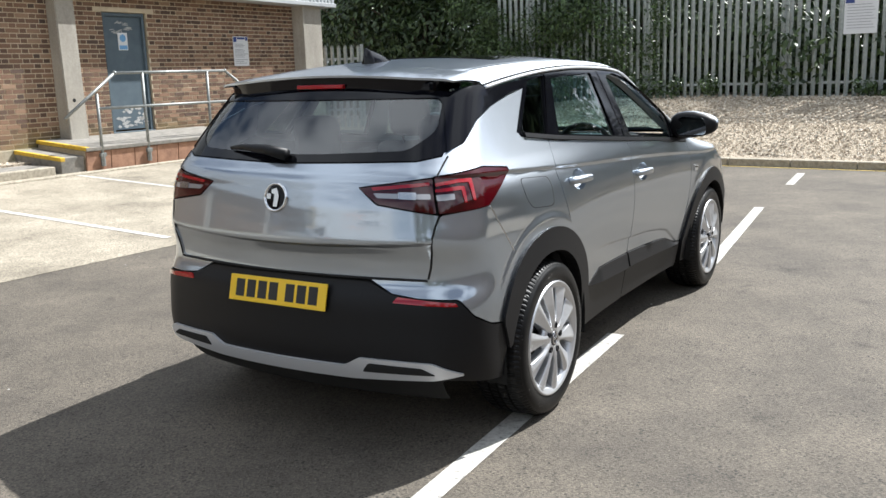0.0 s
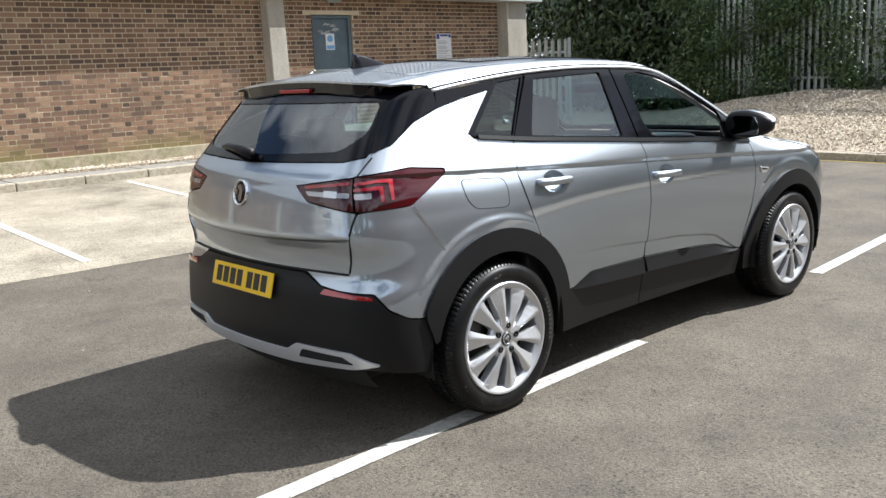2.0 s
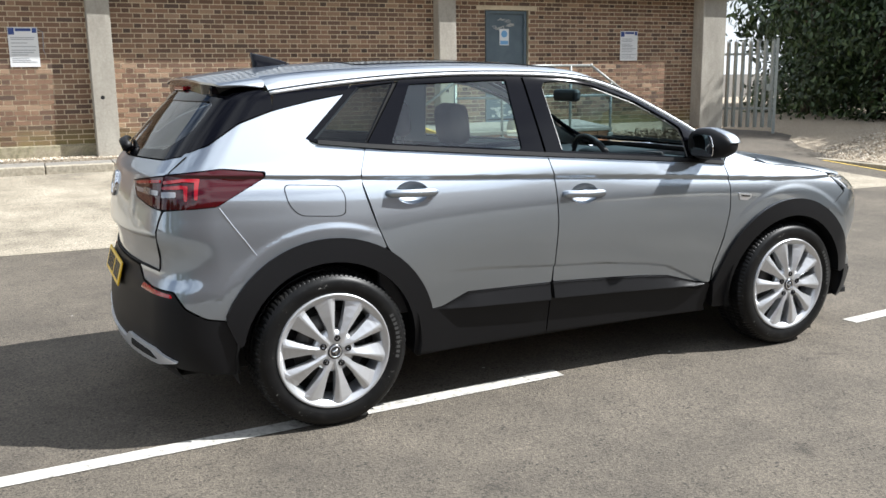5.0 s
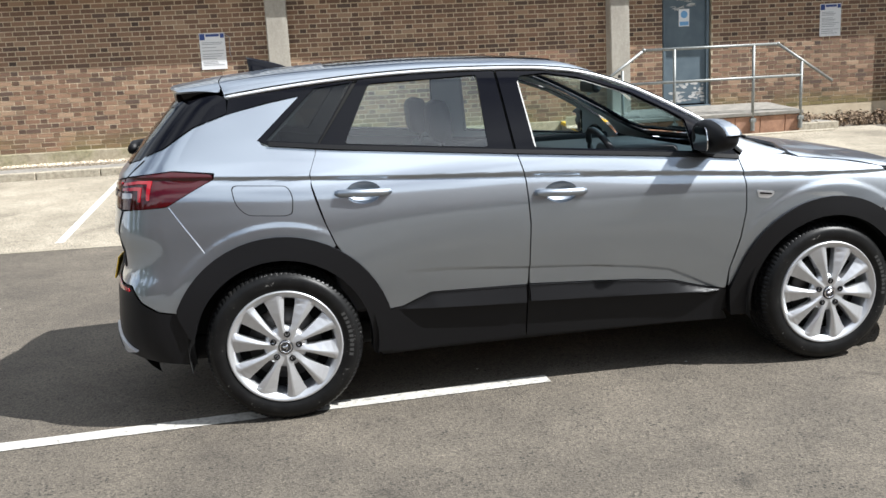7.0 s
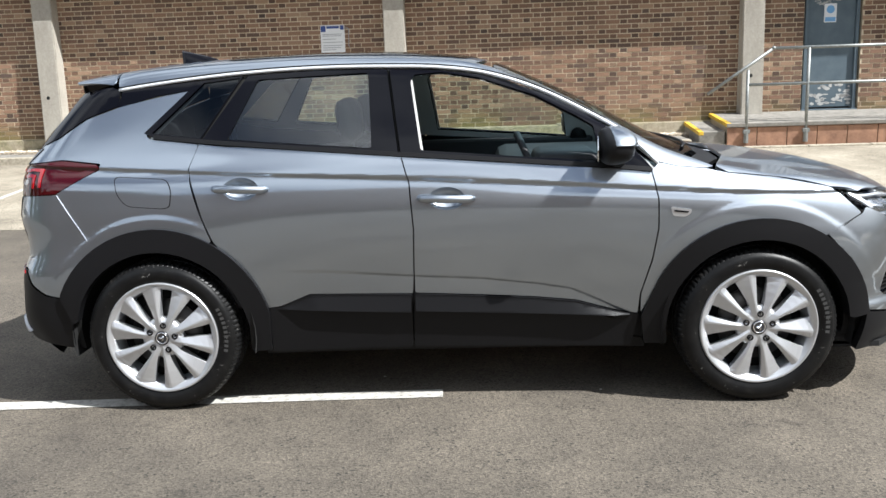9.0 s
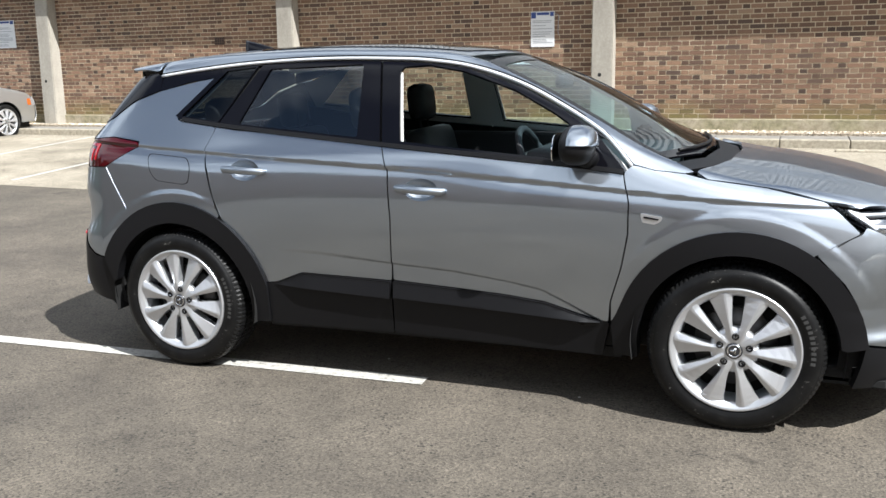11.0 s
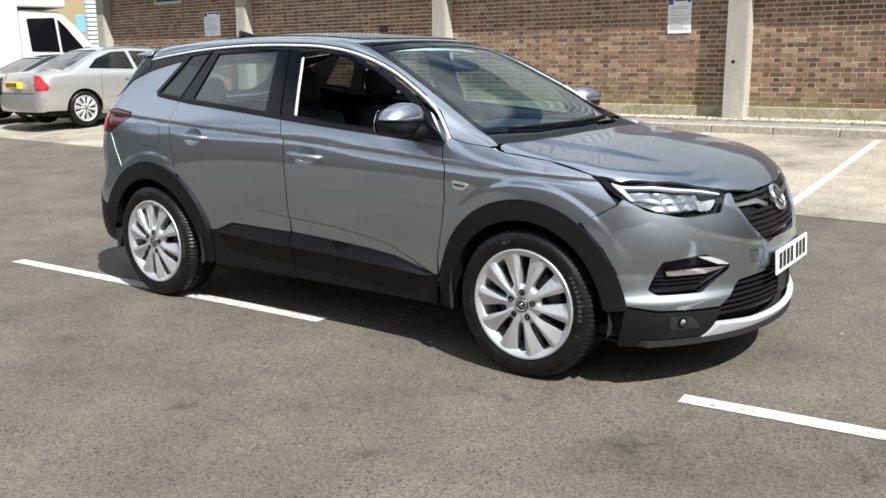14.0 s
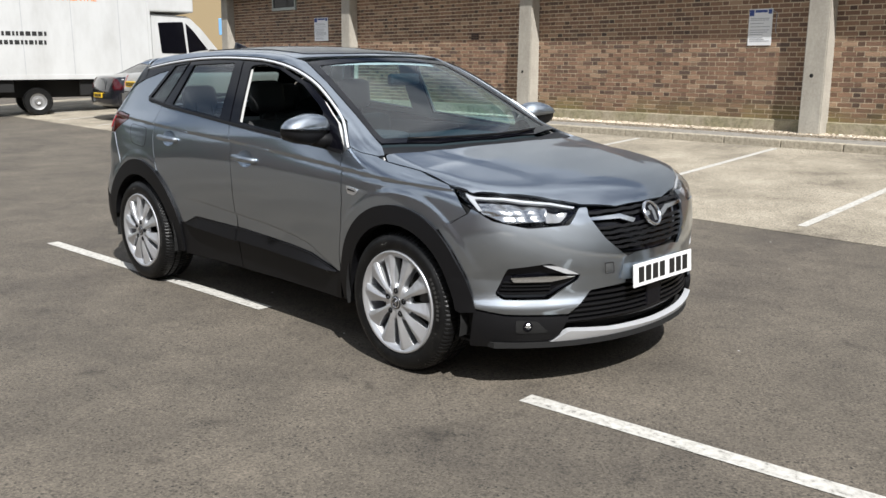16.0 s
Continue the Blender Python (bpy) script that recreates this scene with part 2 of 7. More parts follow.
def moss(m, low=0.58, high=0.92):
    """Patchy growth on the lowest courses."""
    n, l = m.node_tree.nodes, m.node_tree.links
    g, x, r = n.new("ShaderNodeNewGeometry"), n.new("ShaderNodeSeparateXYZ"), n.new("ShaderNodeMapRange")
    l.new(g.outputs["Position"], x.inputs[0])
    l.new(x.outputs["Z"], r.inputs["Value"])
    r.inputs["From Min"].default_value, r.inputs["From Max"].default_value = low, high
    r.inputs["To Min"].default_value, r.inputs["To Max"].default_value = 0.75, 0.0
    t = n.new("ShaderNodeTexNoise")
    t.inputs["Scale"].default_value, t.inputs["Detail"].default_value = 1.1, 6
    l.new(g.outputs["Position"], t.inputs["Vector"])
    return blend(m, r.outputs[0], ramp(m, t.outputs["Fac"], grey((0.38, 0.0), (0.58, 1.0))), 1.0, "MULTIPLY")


def brick_look(m, fac, tone=1.0):
    tone *= 1.12
    c = ramp(m, fac, [(p, tuple(v * tone for v in q)) for p, q in (
        (0.0, (0.085, 0.056, 0.043)), (0.15, (0.135, 0.080, 0.054)), (0.5, (0.190, 0.110, 0.071)), (0.85, (0.240, 0.146, 0.094)), (1.0, (0.31, 0.21, 0.14)))])
    s = ramp(m, noise_tex(m, 0.8, 5, 0.65), grey((0.32, 0.82), (0.62, 1.08)))
    g = noise_tex(m, 55, 4, 0.7)
    c = blend(m, blend(m, c, s, 0.8, "MULTIPLY"), ramp(m, g, grey((0.3, 0.7), (0.65, 1.15))), 0.6, "MULTIPLY")
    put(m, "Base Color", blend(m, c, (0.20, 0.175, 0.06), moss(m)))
    relief(m, g, 0.4, 0.004)


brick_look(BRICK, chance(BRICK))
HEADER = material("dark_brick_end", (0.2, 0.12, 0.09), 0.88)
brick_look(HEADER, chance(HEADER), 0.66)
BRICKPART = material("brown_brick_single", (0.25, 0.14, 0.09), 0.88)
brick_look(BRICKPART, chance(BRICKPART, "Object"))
MORTAR = material("mortar", (0.34, 0.29, 0.22), 0.92)
put(MORTAR, "Base Color", ramp(MORTAR, noise_tex(MORTAR, 3, 6, 0.7), [(0.3, (0.44, 0.36, 0.25)), (0.65, (0.62, 0.53, 0.39))]))
GALV = material("galvanised_steel", (0.42, 0.44, 0.44), 0.5, 0.6)
put(GALV, "Base Color", ramp(GALV, noise_tex(GALV, 22, 5, 0.7), [(0.3, (0.28, 0.31, 0.295)), (0.7, (0.43, 0.46, 0.44))]))
RAILSTEEL = material("dull_galvanised_tube", (0.26, 0.275, 0.27), 0.5, 0.55)
put(RAILSTEEL, "Base Color", ramp(RAILSTEEL, noise_tex(RAILSTEEL, 30, 5, 0.7), [(0.3, (0.19, 0.20, 0.195)), (0.7, (0.32, 0.335, 0.325))]))
CLADMETAL = material("grey_profiled_sheet", (0.33, 0.35, 0.37), 0.5, 0.1)
put(CLADMETAL, "Base Color", ramp(CLADMETAL, noise_tex(CLADMETAL, 1.2, 5, 0.6, stretch=(1, 1, 0.2)), [(0.3, (0.42, 0.44, 0.455)), (0.7, (0.55, 0.57, 0.58))]))
DOORPAINT = material("blue_grey_door_paint", (0.085, 0.12, 0.145), 0.55)
put(DOORPAINT, "Base Color", ramp(DOORPAINT, noise_tex(DOORPAINT, 5, 6, 0.7), [(0.3, (0.07, 0.10, 0.125)), (0.7, (0.105, 0.14, 0.165))]))
WHITESIGN = material("white_sign", (0.72, 0.73, 0.74), 0.5)
BLUESIGN = material("blue_print", (0.03, 0.06, 0.22), 0.5)
GREYPRINT = material("grey_print", (0.33, 0.34, 0.36), 0.6)
SKYPRINT = material("light_blue_print", (0.16, 0.36, 0.62), 0.5)
SCRATCH = material("scraped_pale_paint", (0.45, 0.45, 0.44), 0.7)
YELLOWEDGE = material("yellow_nosing_paint", (0.62, 0.40, 0.03), 0.65)
put(YELLOWEDGE, "Base Color", ramp(YELLOWEDGE, noise_tex(YELLOWEDGE, 20, 5, 0.7), [(0.3, (0.35, 0.22, 0.03)), (0.5, (0.66, 0.43, 0.04))]))
GRAVEL = material("pale_gravel", (0.5, 0.42, 0.32), 0.9)
_c = ramp(GRAVEL, chance(GRAVEL), [(0.0, (0.22, 0.17, 0.12)), (0.3, (0.46, 0.38, 0.28)), (0.65, (0.62, 0.54, 0.42)), (1.0, (0.78, 0.71, 0.60))])
put(GRAVEL, "Base Color", blend(GRAVEL, _c, ramp(GRAVEL, noise_tex(GRAVEL, 0.7, 5), grey((0.35, 0.65), (0.65, 1.05))), 0.7, "MULTIPLY"))
GRAVELBED = material("gravel_bed", (0.33, 0.27, 0.2), 0.95)
_a = noise_tex(GRAVELBED, 34, 4, 0.75)
put(GRAVELBED, "Base Color", ramp(GRAVELBED, _a, [(0.3, (0.10, 0.08, 0.06)), (0.5, (0.40, 0.33, 0.245)), (0.72, (0.62, 0.55, 0.44))]))
relief(GRAVELBED, _a, 1.0, 0.03)
LEAF = material("leaves", (0.06, 0.10, 0.03), 0.5)
put(LEAF, "Base Color", ramp(LEAF, chance(LEAF), [(0.0, (0.016, 0.032, 0.010)), (0.5, (0.036, 0.064, 0.018)), (1.0, (0.075, 0.115, 0.032))]))
BARK = material("bark", (0.09, 0.07, 0.05), 0.9)
put(BARK, "Base Color", ramp(BARK, noise_tex(BARK, 20, 5), [(0.3, (0.05, 0.038, 0.028)), (0.7, (0.13, 0.10, 0.075))]))


# ---- building helpers ----
def mesh_of(name, bm):
    me = bpy.data.meshes.new(name)
    bm.normal_update()
    bm.to_mesh(me)
    bm.free()
    return me


def part(name, bm, mat, parent=None, label="", smooth=False):
    """One mesh object, from a bmesh or a mesh, under its thing."""
    me = mesh_of(name, bm) if isinstance(bm, bmesh.types.BMesh) else bm
    if mat and not me.materials:
        me.materials.append(mat)
    if smooth:
        me.polygons.foreach_set("use_smooth", [True] * len(me.polygons))
    ob = new(name, me)
    ob.parent = parent
    if label:
        ob["label"] = label
    return ob


def thing(name, m=None, label="", category="", group="", kind=""):
    ob = new(name)
    ob.empty_display_size = 0.1
    if m is not None:
        ob.matrix_world = m
    return tagged(ob, label, category, group, kind)


def box(bm, a, b, bevel=0.0, m=None):
    """A box between two corners, with softened edges."""
    lo, hi = [min(p) for p in zip(a, b)], [max(p) for p in zip(a, b)]
    vs = [bm.verts.new((x, y, z)) for x in (lo[0], hi[0]) for y in (lo[1], hi[1]) for z in (lo[2], hi[2])]
    fs = [bm.faces.new([vs[i] for i in f]) for f in ((0, 1, 3, 2), (4, 6, 7, 5), (0, 4, 5, 1), (2, 3, 7, 6), (0, 2, 6, 4), (1, 5, 7, 3))]
    if bevel:
        es = list({e for f in fs for e in f.edges})
        out = bmesh.ops.bevel(bm, geom=es, offset=bevel, segments=2, affect="EDGES", profile=0.5)
        vs = list({v for f in out["faces"] for v in f.verts} | {v for v in vs if v.is_valid})
    if m is not None:
        bmesh.ops.transform(bm, matrix=m, verts=vs)
    return vs


def boxes(*pairs, bevel=0.0):
    bm = bmesh.new()
    for a, b in pairs:
        box(bm, a, b, bevel)
    return bm


def prism(bm, outline, lo, hi, axis="y"):
    """A flat outline pulled from lo to hi along an axis; the outline lies in the other two."""
    put3 = {"y": lambda a, b, c: (a, c, b), "x": lambda a, b, c: (c, a, b), "z": lambda a, b, c: (a, b, c)}[axis]
    n = len(outline)
    p = [bm.verts.new(put3(a, b, lo)) for a, b in outline]
    q = [bm.verts.new(put3(a, b, hi)) for a, b in outline]
    bm.faces.new(p)
    bm.faces.new(q[::-1])
    for i in range(n):
        bm.faces.new((p[i], q[i], q[(i + 1) % n], p[(i + 1) % n]))
    return p + q


def tube(bm, pts, r, n=8, caps=True):
    """A round bar along points; r may be a list."""
    pts = [Vector(p) for p in pts]
    rs = r if isinstance(r, (list, tuple)) else [r] * len(pts)
    rings = []
    for i, p in enumerate(pts):
        d = (pts[min(i + 1, len(pts) - 1)] - pts[max(i - 1, 0)]).normalized()
        u = d.orthogonal().normalized() if abs(d.z) > 0.9 else d.cross(Vector((0, 0, 1))).normalized()
        w = d.cross(u)
        rings.append([bm.verts.new(p + (u * math.cos(k * 2 * math.pi / n) + w * math.sin(k * 2 * math.pi / n)) * rs[i]) for k in range(n)])
    for a, b in zip(rings, rings[1:]):
        for k in range(n):
            bm.faces.new((a[k], b[k], b[(k + 1) % n], a[(k + 1) % n]))
    if caps:
        bm.faces.new(rings[0])
        bm.faces.new(rings[-1][::-1])


def lathe(bm, profile, n=48, axis="y", a0=0.0, a1=2 * math.pi):
    """A turned form: profile of (radius, along the axis)."""
    full = abs(a1 - a0 - 2 * math.pi) < 1e-6
    k = n if full else n + 1
    rings = []
    for i in range(k):
        a = a0 + (a1 - a0) * i / n
        c, s = math.cos(a), math.sin(a)
        rings.append([bm.verts.new((r * c, t, r * s) if axis == "y" else (t, r * c, r * s) if axis == "x" else (r * c, r * s, t)) for r, t in profile])
    for i in range(n if full else n):
        a, b = rings[i], rings[(i + 1) % k]
        for j in range(len(profile) - 1):
            bm.faces.new((a[j], a[j + 1], b[j + 1], b[j]))


def rounded(pts, r=0.02, n=4):
    """A closed outline with its corners rounded; a corner may carry its own radius."""
    out = []
    m = len(pts)
    for i in range(m):
        p, c, q = (Vector(pts[(i + k) % m][:2]) for k in (-1, 0, 1))
        rr = pts[i][2] if len(pts[i]) > 2 else r
        a, b = p - c, q - c
        t = min(rr, a.length * 0.45, b.length * 0.45)
        if t < 1e-4:
            out.append(tuple(c))
            continue
        a, b = c + a.normalized() * t, c + b.normalized() * t
        for k in range(n + 1):
            s = k / n
            out.append(tuple(a * (1 - s) ** 2 + c * 2 * s * (1 - s) + b * s * s))
    return out


from mathutils.geometry import tessellate_polygon

# ---- body surface of the parked estate car: x forward from the rear axle, y to its left, z up ----
def hermite(xs, ys, x):
    """Smooth curve through the stations (xs, ys), straight on beyond them."""
    xs, ys = np.asarray(xs, float), np.asarray(ys, float)
    d = np.gradient(ys, xs)
    i = np.clip(np.searchsorted(xs, x) - 1, 0, len(xs) - 2)
    h = xs[i + 1] - xs[i]
    s = np.clip((x - xs[i]) / h, 0, 1)
    over = x - np.clip(x, xs[0], xs[-1])
    return ((1 + 2 * s) * (1 - s) ** 2 * ys[i] + s * (1 - s) ** 2 * h * d[i] + s * s * (3 - 2 * s) * ys[i + 1]
            + s * s * (s - 1) * h * d[i + 1] + over * np.where(over < 0, d[0], d[-1]))


PLAN_X = (-0.9, -0.45, 0.0, 0.7, 1.4, 2.1, 2.7, 3.2, 3.7)
SECTION = (  # height, half widths at the stations above
    (0.20, (0.80, 0.835, 0.845, 0.795, 0.785, 0.795, 0.850, 0.83, 0.74)),
    (0.45, (0.83, 0.868, 0.878, 0.832, 0.822, 0.832, 0.885, 0.865, 0.76)),
    (0.62, (0.83, 0.870, 0.886, 0.855, 0.847, 0.856, 0.893, 0.865, 0.76)),
    (0.80, (0.80, 0.850, 0.880, 0.871, 0.866, 0.874, 0.893, 0.850, 0.73)),
    (0.95, (0.78, 0.835, 0.866, 0.869, 0.868, 0.874, 0.876, 0.810, 0.68)),
    (1.08, (0.76, 0.815, 0.840, 0.848, 0.848, 0.830, 0.800, 0.740, 0.62)),
    (1.18, (0.72, 0.765, 0.790, 0.810, 0.814, 0.795, 0.740, 0.680, 0.58)),
    (1.48, (0.59, 0.640, 0.664, 0.686, 0.692, 0.670, 0.610, 0.550, 0.45)),
    (1.70, (0.50, 0.560, 0.585, 0.600, 0.602, 0.580, 0.520, 0.460, 0.36)),
)
CREASE = ((-0.9, -0.25, 0.6, 1.3, 2.0, 2.6, 3.3), (1.15, 1.118, 1.07, 1.035, 0.99, 0.95, 0.93))
REAR = ((0.18, 0.25, 0.36, 0.55, 0.66, 0.72, 0.80, 0.88, 0.98, 1.08, 1.14, 1.18, 1.30, 1.45, 1.55, 1.65),
        (-0.66, -0.74, -0.80, -0.805, -0.79, -0.765, -0.765, -0.785, -0.775, -0.755, -0.735, -0.70, -0.60, -0.46, -0.36, -0.26))
NOSE = ((0.16, 0.24, 0.30, 0.45, 0.52, 0.62, 0.72, 0.80, 0.86, 0.92, 1.00),
        (3.48, 3.55, 3.58, 3.58, 3.593, 3.58, 3.550, 3.510, 3.470, 3.415, 3.29))
TOP = ((-0.7, -0.5, -0.3, 0.0, 0.4, 0.8, 1.2, 1.5, 1.75, 2.1, 2.4, 2.55, 2.9, 3.2, 3.4, 3.55, 3.7),
       (1.49, 1.522, 1.553, 1.585, 1.605, 1.610, 1.592, 1.552, 1.458, 1.290, 1.135, 1.085, 1.035, 0.980, 0.920, 0.85, 0.76))


def smax(a, b, k):
    h = np.maximum(k - np.abs(a - b), 0) / k
    return np.maximum(a, b) + h * h * k / 4


def half_width(x, z):
    rows = np.array([hermite(PLAN_X, r, x) for _, r in SECTION])
    zs = np.array([h for h, _ in SECTION])
    i = np.clip(np.searchsorted(zs, z) - 1, 0, len(zs) - 2)
    d = np.gradient(rows, zs, axis=0)
    n = np.arange(len(x))
    h = zs[i + 1] - zs[i]
    s = np.clip((z - zs[i]) / h, 0, 1)
    over = z - np.clip(z, zs[0], zs[-1])
    w = ((1 + 2 * s) * (1 - s) ** 2 * rows[i, n] + s * (1 - s) ** 2 * h * d[i, n] + s * s * (3 - 2 * s) * rows[i + 1, n]
         + s * s * (s - 1) * h * d[i + 1, n] + over * np.where(over < 0, d[0, n], d[-1, n]))
    below = hermite(*CREASE, x) - z
    step = np.clip(below / 0.018 + 0.5, 0, 1)
    return w - 0.015 * step * step * (3 - 2 * step) * np.exp(-np.maximum(below, 0) / 0.12)


def hatch(p):
    """Below zero inside the body, above zero outside, for points p (n, 3)."""
    x, y, z = p[:, 0], np.abs(p[:, 1]), p[:, 2]
    side = y - half_width(x, z)
    rear = hermite(*REAR, z) + 0.19 * y * y - x
    nose = x - hermite(*NOSE, z) + (0.34 * y ** 2 + 0.20 * y ** 4) * (1.15 - 0.5 * np.clip((z - 0.55) / 0.3, 0, 1))
    screen = np.clip((x - 1.0) / 0.6, 0, 1) * np.clip((2.75 - x) / 0.3, 0, 1)
    top = (z - hermite(*TOP, x + 0.20 * screen * y * y) + (0.10 - 0.06 * screen - 0.03 * np.clip(x - 1.5, 0, 1)) * y * y) * (1 - 0.12 * screen)
    return smax(smax(smax(side, rear, 0.18), nose, 0.13), top, 0.08)


def cast(p, way, reach=3.0, body=hatch):
    """Where rays from p (outside) along way first meet the body; nan if they miss."""
    way = way / np.linalg.norm(way, axis=-1, keepdims=True)
    d = np.zeros(len(p))
    for k in range(46):
        f = body(p + way * d[:, None])
        d = np.minimum(d + np.clip(f * 0.72, -0.1, 0.25), reach + 1)
    d = np.where((np.abs(f) < 0.004) & (d < reach), d, np.nan)
    return p + way * d[:, None]


def normals(p, body=hatch):
    e, g = 0.004, np.zeros_like(p)
    for a in range(3):
        q, r = p.copy(), p.copy()
        q[:, a] += e
        r[:, a] -= e
        g[:, a] = body(q) - body(r)
    return g / np.linalg.norm(g, axis=1, keepdims=True)


VIEWS = {  # direction of sight on a panel, and its two axes
    "side": ((0, 1, 0), (1, 0, 0), (0, 0, 1)),
    "rear": ((1, 0, 0), (0, 1, 0), (0, 0, 1)),
    "nose": ((-1, 0, 0), (0, 1, 0), (0, 0, 1)),
    "top": ((0, 0, -1), (1, 0, 0), (0, 1, 0)),
    "rear_corner": ((0.6, 0.8, 0), (0.8, -0.6, 0), (0, 0, 1)),
    "nose_corner": ((-0.6, 0.8, 0), (0.8, 0.6, 0), (0, 0, 1)),
    "rail": ((0, 0.7071, -0.7071), (1, 0, 0), (0, 0.7071, 0.7071)),
}


def seen(view, *pts):
    """Places in space as places in the plane of a view."""
    _, e, f = VIEWS[view]
    return [(p[0] * e[0] + p[1] * e[1] + p[2] * e[2], p[0] * f[0] + p[1] * f[1] + p[2] * f[2], *p[3:]) for p in pts]


def clip(poly, axis, value, sign):
    out = []
    for i, b in enumerate(poly):
        a = poly[i - 1]
        da, db = sign * (a[axis] - value), sign * (b[axis] - value)
        if (da >= 0) != (db >= 0):
            s = da / (da - db)
            out.append((a[0] + (b[0] - a[0]) * s, a[1] + (b[1] - a[1]) * s))
        if db >= 0:
            out.append(b)
    return out


def panel(name, view, outline, mat, parent, cell=0.03, lift=0.0, depth=0.012, label="", both=False, wave=None, holes=(), sides=None, body=hatch):
    """A shaped sheet on the body surface, inside an outline (less its holes) in the plane of a view, with its rim turned in.
    both: also its mirror image."""
    way, e, f = (np.array(v, float) for v in VIEWS[view])
    ca, cb = cell if isinstance(cell, tuple) else (cell, cell)
    rings = [[tuple(q[:2]) for q in r] for r in (outline, *holes)]
    every = [q for r in rings for q in r]
    lo = [min(q[k] for q in every) for k in (0, 1)]
    index, flat, faces = {}, [], []
    for tri in tessellate_polygon([[Vector((*q, 0)) for q in r] for r in rings]):
        tri = [every[k] for k in tri]
        i0, i1 = (int((fn(q[0] for q in tri) - lo[0]) / ca) for fn in (min, max))
        for i in range(i0, i1 + 1):
            strip = clip(clip(tri, 0, lo[0] + i * ca, 1), 0, lo[0] + (i + 1) * ca, -1)
            if len(strip) < 3:
                continue
            j0, j1 = (int((fn(q[1] for q in strip) - lo[1]) / cb) for fn in (min, max))
            for j in range(j0, j1 + 1):
                ids = []
                for a, b in clip(clip(strip, 1, lo[1] + j * cb, 1), 1, lo[1] + (j + 1) * cb, -1):
                    key = (round(a * 5000), round(b * 5000))
                    if key not in index:
                        index[key] = len(flat)
                        flat.append((a, b))
                    if index[key] not in ids:
                        ids.append(index[key])
                if len(ids) > 2:
                    faces.append(ids)
    flat = np.array(flat)
    p = cast(flat[:, :1] * e + flat[:, 1:] * f - way * 4.2, np.tile(way, (len(flat), 1)), 7.0, body)
    good = ~np.isnan(p[:, 0])
    p = np.where(good[:, None], p, 0)
    n = normals(p, body)
    rise = np.full(len(p), float(lift))
    if wave:
        rise = rise + wave(p)
        g = np.zeros_like(p)
        for a in range(3):
            q, r = p.copy(), p.copy()
            q[:, a] += 0.003
            r[:, a] -= 0.003
            g[:, a] = (wave(q) - wave(r)) / 0.006
        p, n = p + n * rise[:, None], n - (g - (g * n).sum(1, keepdims=True) * n)
        n /= np.linalg.norm(n, axis=1, keepdims=True)
    else:
        p = p + n * rise[:, None]
    turned = []
    for fc in faces:
        if all(good[i] for i in fc):
            c = np.zeros(3)
            for k in range(1, len(fc) - 1):
                c += np.cross(p[fc[k]] - p[fc[0]], p[fc[k + 1]] - p[fc[0]])
            if np.linalg.norm(c) > 1e-10:
                turned.append(fc if np.dot(c, n[fc[0]]) > 0 else fc[::-1])
    faces = turned
    edges = {(fc[i - 1], v) for fc in faces for i, v in enumerate(fc)}
    verts, norms = list(map(tuple, p)), list(map(tuple, n))
    if depth:
        for u, v in sorted(k for k in edges if (k[1], k[0]) not in edges):
            q = len(verts)
            out = np.cross(p[v] - p[u], n[u])
            size = np.linalg.norm(out)
            out = out / size if size > 1e-9 else n[u]
            verts += [tuple(p[v]), tuple(p[u]), tuple(p[u] - n[u] * depth), tuple(p[v] - n[v] * depth)]
            norms += [tuple(out)] * 4
            faces.append([q, q + 1, q + 2, q + 3])
    made = None
    for s in sides or ((1, -1) if both else (1,)):
        me = bpy.data.meshes.new(name)
        me.from_pydata([(x, y * s, z) for x, y, z in verts], [], faces if s > 0 else [fc[::-1] for fc in faces])
        me.polygons.foreach_set("use_smooth", [True] * len(me.polygons))
        me.normals_split_custom_set_from_vertices([(x, y * s, z) for x, y, z in norms])
        ob = part(name, me, mat, parent, label)
        made = made or ob
    return made


def spot(view, a, b):
    """The place on the body seen at (a, b) in a view, and the normal there."""
    way, e, f = (np.array(v, float) for v in VIEWS[view])
    p = cast((a * e + b * f - way * 4.2)[None], way[None], 7.0)
    return Vector(p[0]), Vector(normals(p)[0])


def arc(cx, cz, r, a0, a1, n=14):
    return [(cx + r * math.cos(radians(a0 + (a1 - a0) * i / n)), cz + r * math.sin(radians(a0 + (a1 - a0) * i / n))) for i in range(n + 1)]


WB, HUB_Z = 2.675, 0.348
car = thing("parked_car", pose(0, 0, 0), "silver-grey compact SUV with black lower cladding, driver's window open", "car")
# shut lines on the right side, as (x, z)
REAR_SHUT = [(0.415, 1.522), (0.214, 1.233), (0.168, 1.114), (0.171, 1.066), (0.223, 0.885), (0.262, 0.79)]
MID_SHUT = [(1.064, 1.515), (1.113, 1.158), (1.150, 1.024), (1.164, 0.818), (1.156, 0.59), (1.150, 0.515)]
FRONT_SHUT = [(2.207, 1.050), (2.235, 0.93), (2.236, 0.80), (2.212, 0.66), (2.165, 0.50)]
DLO_TOP = [(-0.175, 1.460), (-0.123, 1.467), (0.413, 1.519), (0.75, 1.531), (1.062, 1.527), (1.30, 1.515), (1.476, 1.490), (1.75, 1.40), (1.92, 1.315), (2.06, 1.235)]
BELT = [(-0.043, 1.272), (0.0, 1.252), (0.213, 1.228), (0.325, 1.217), (1.104, 1.151), (1.60, 1.112), (1.969, 1.081), (2.207, 1.055)]
G = 0.003


def shift(pts, dx, dz=0.0):
    return [(p[0] + dx, p[1] + dz) for p in pts]


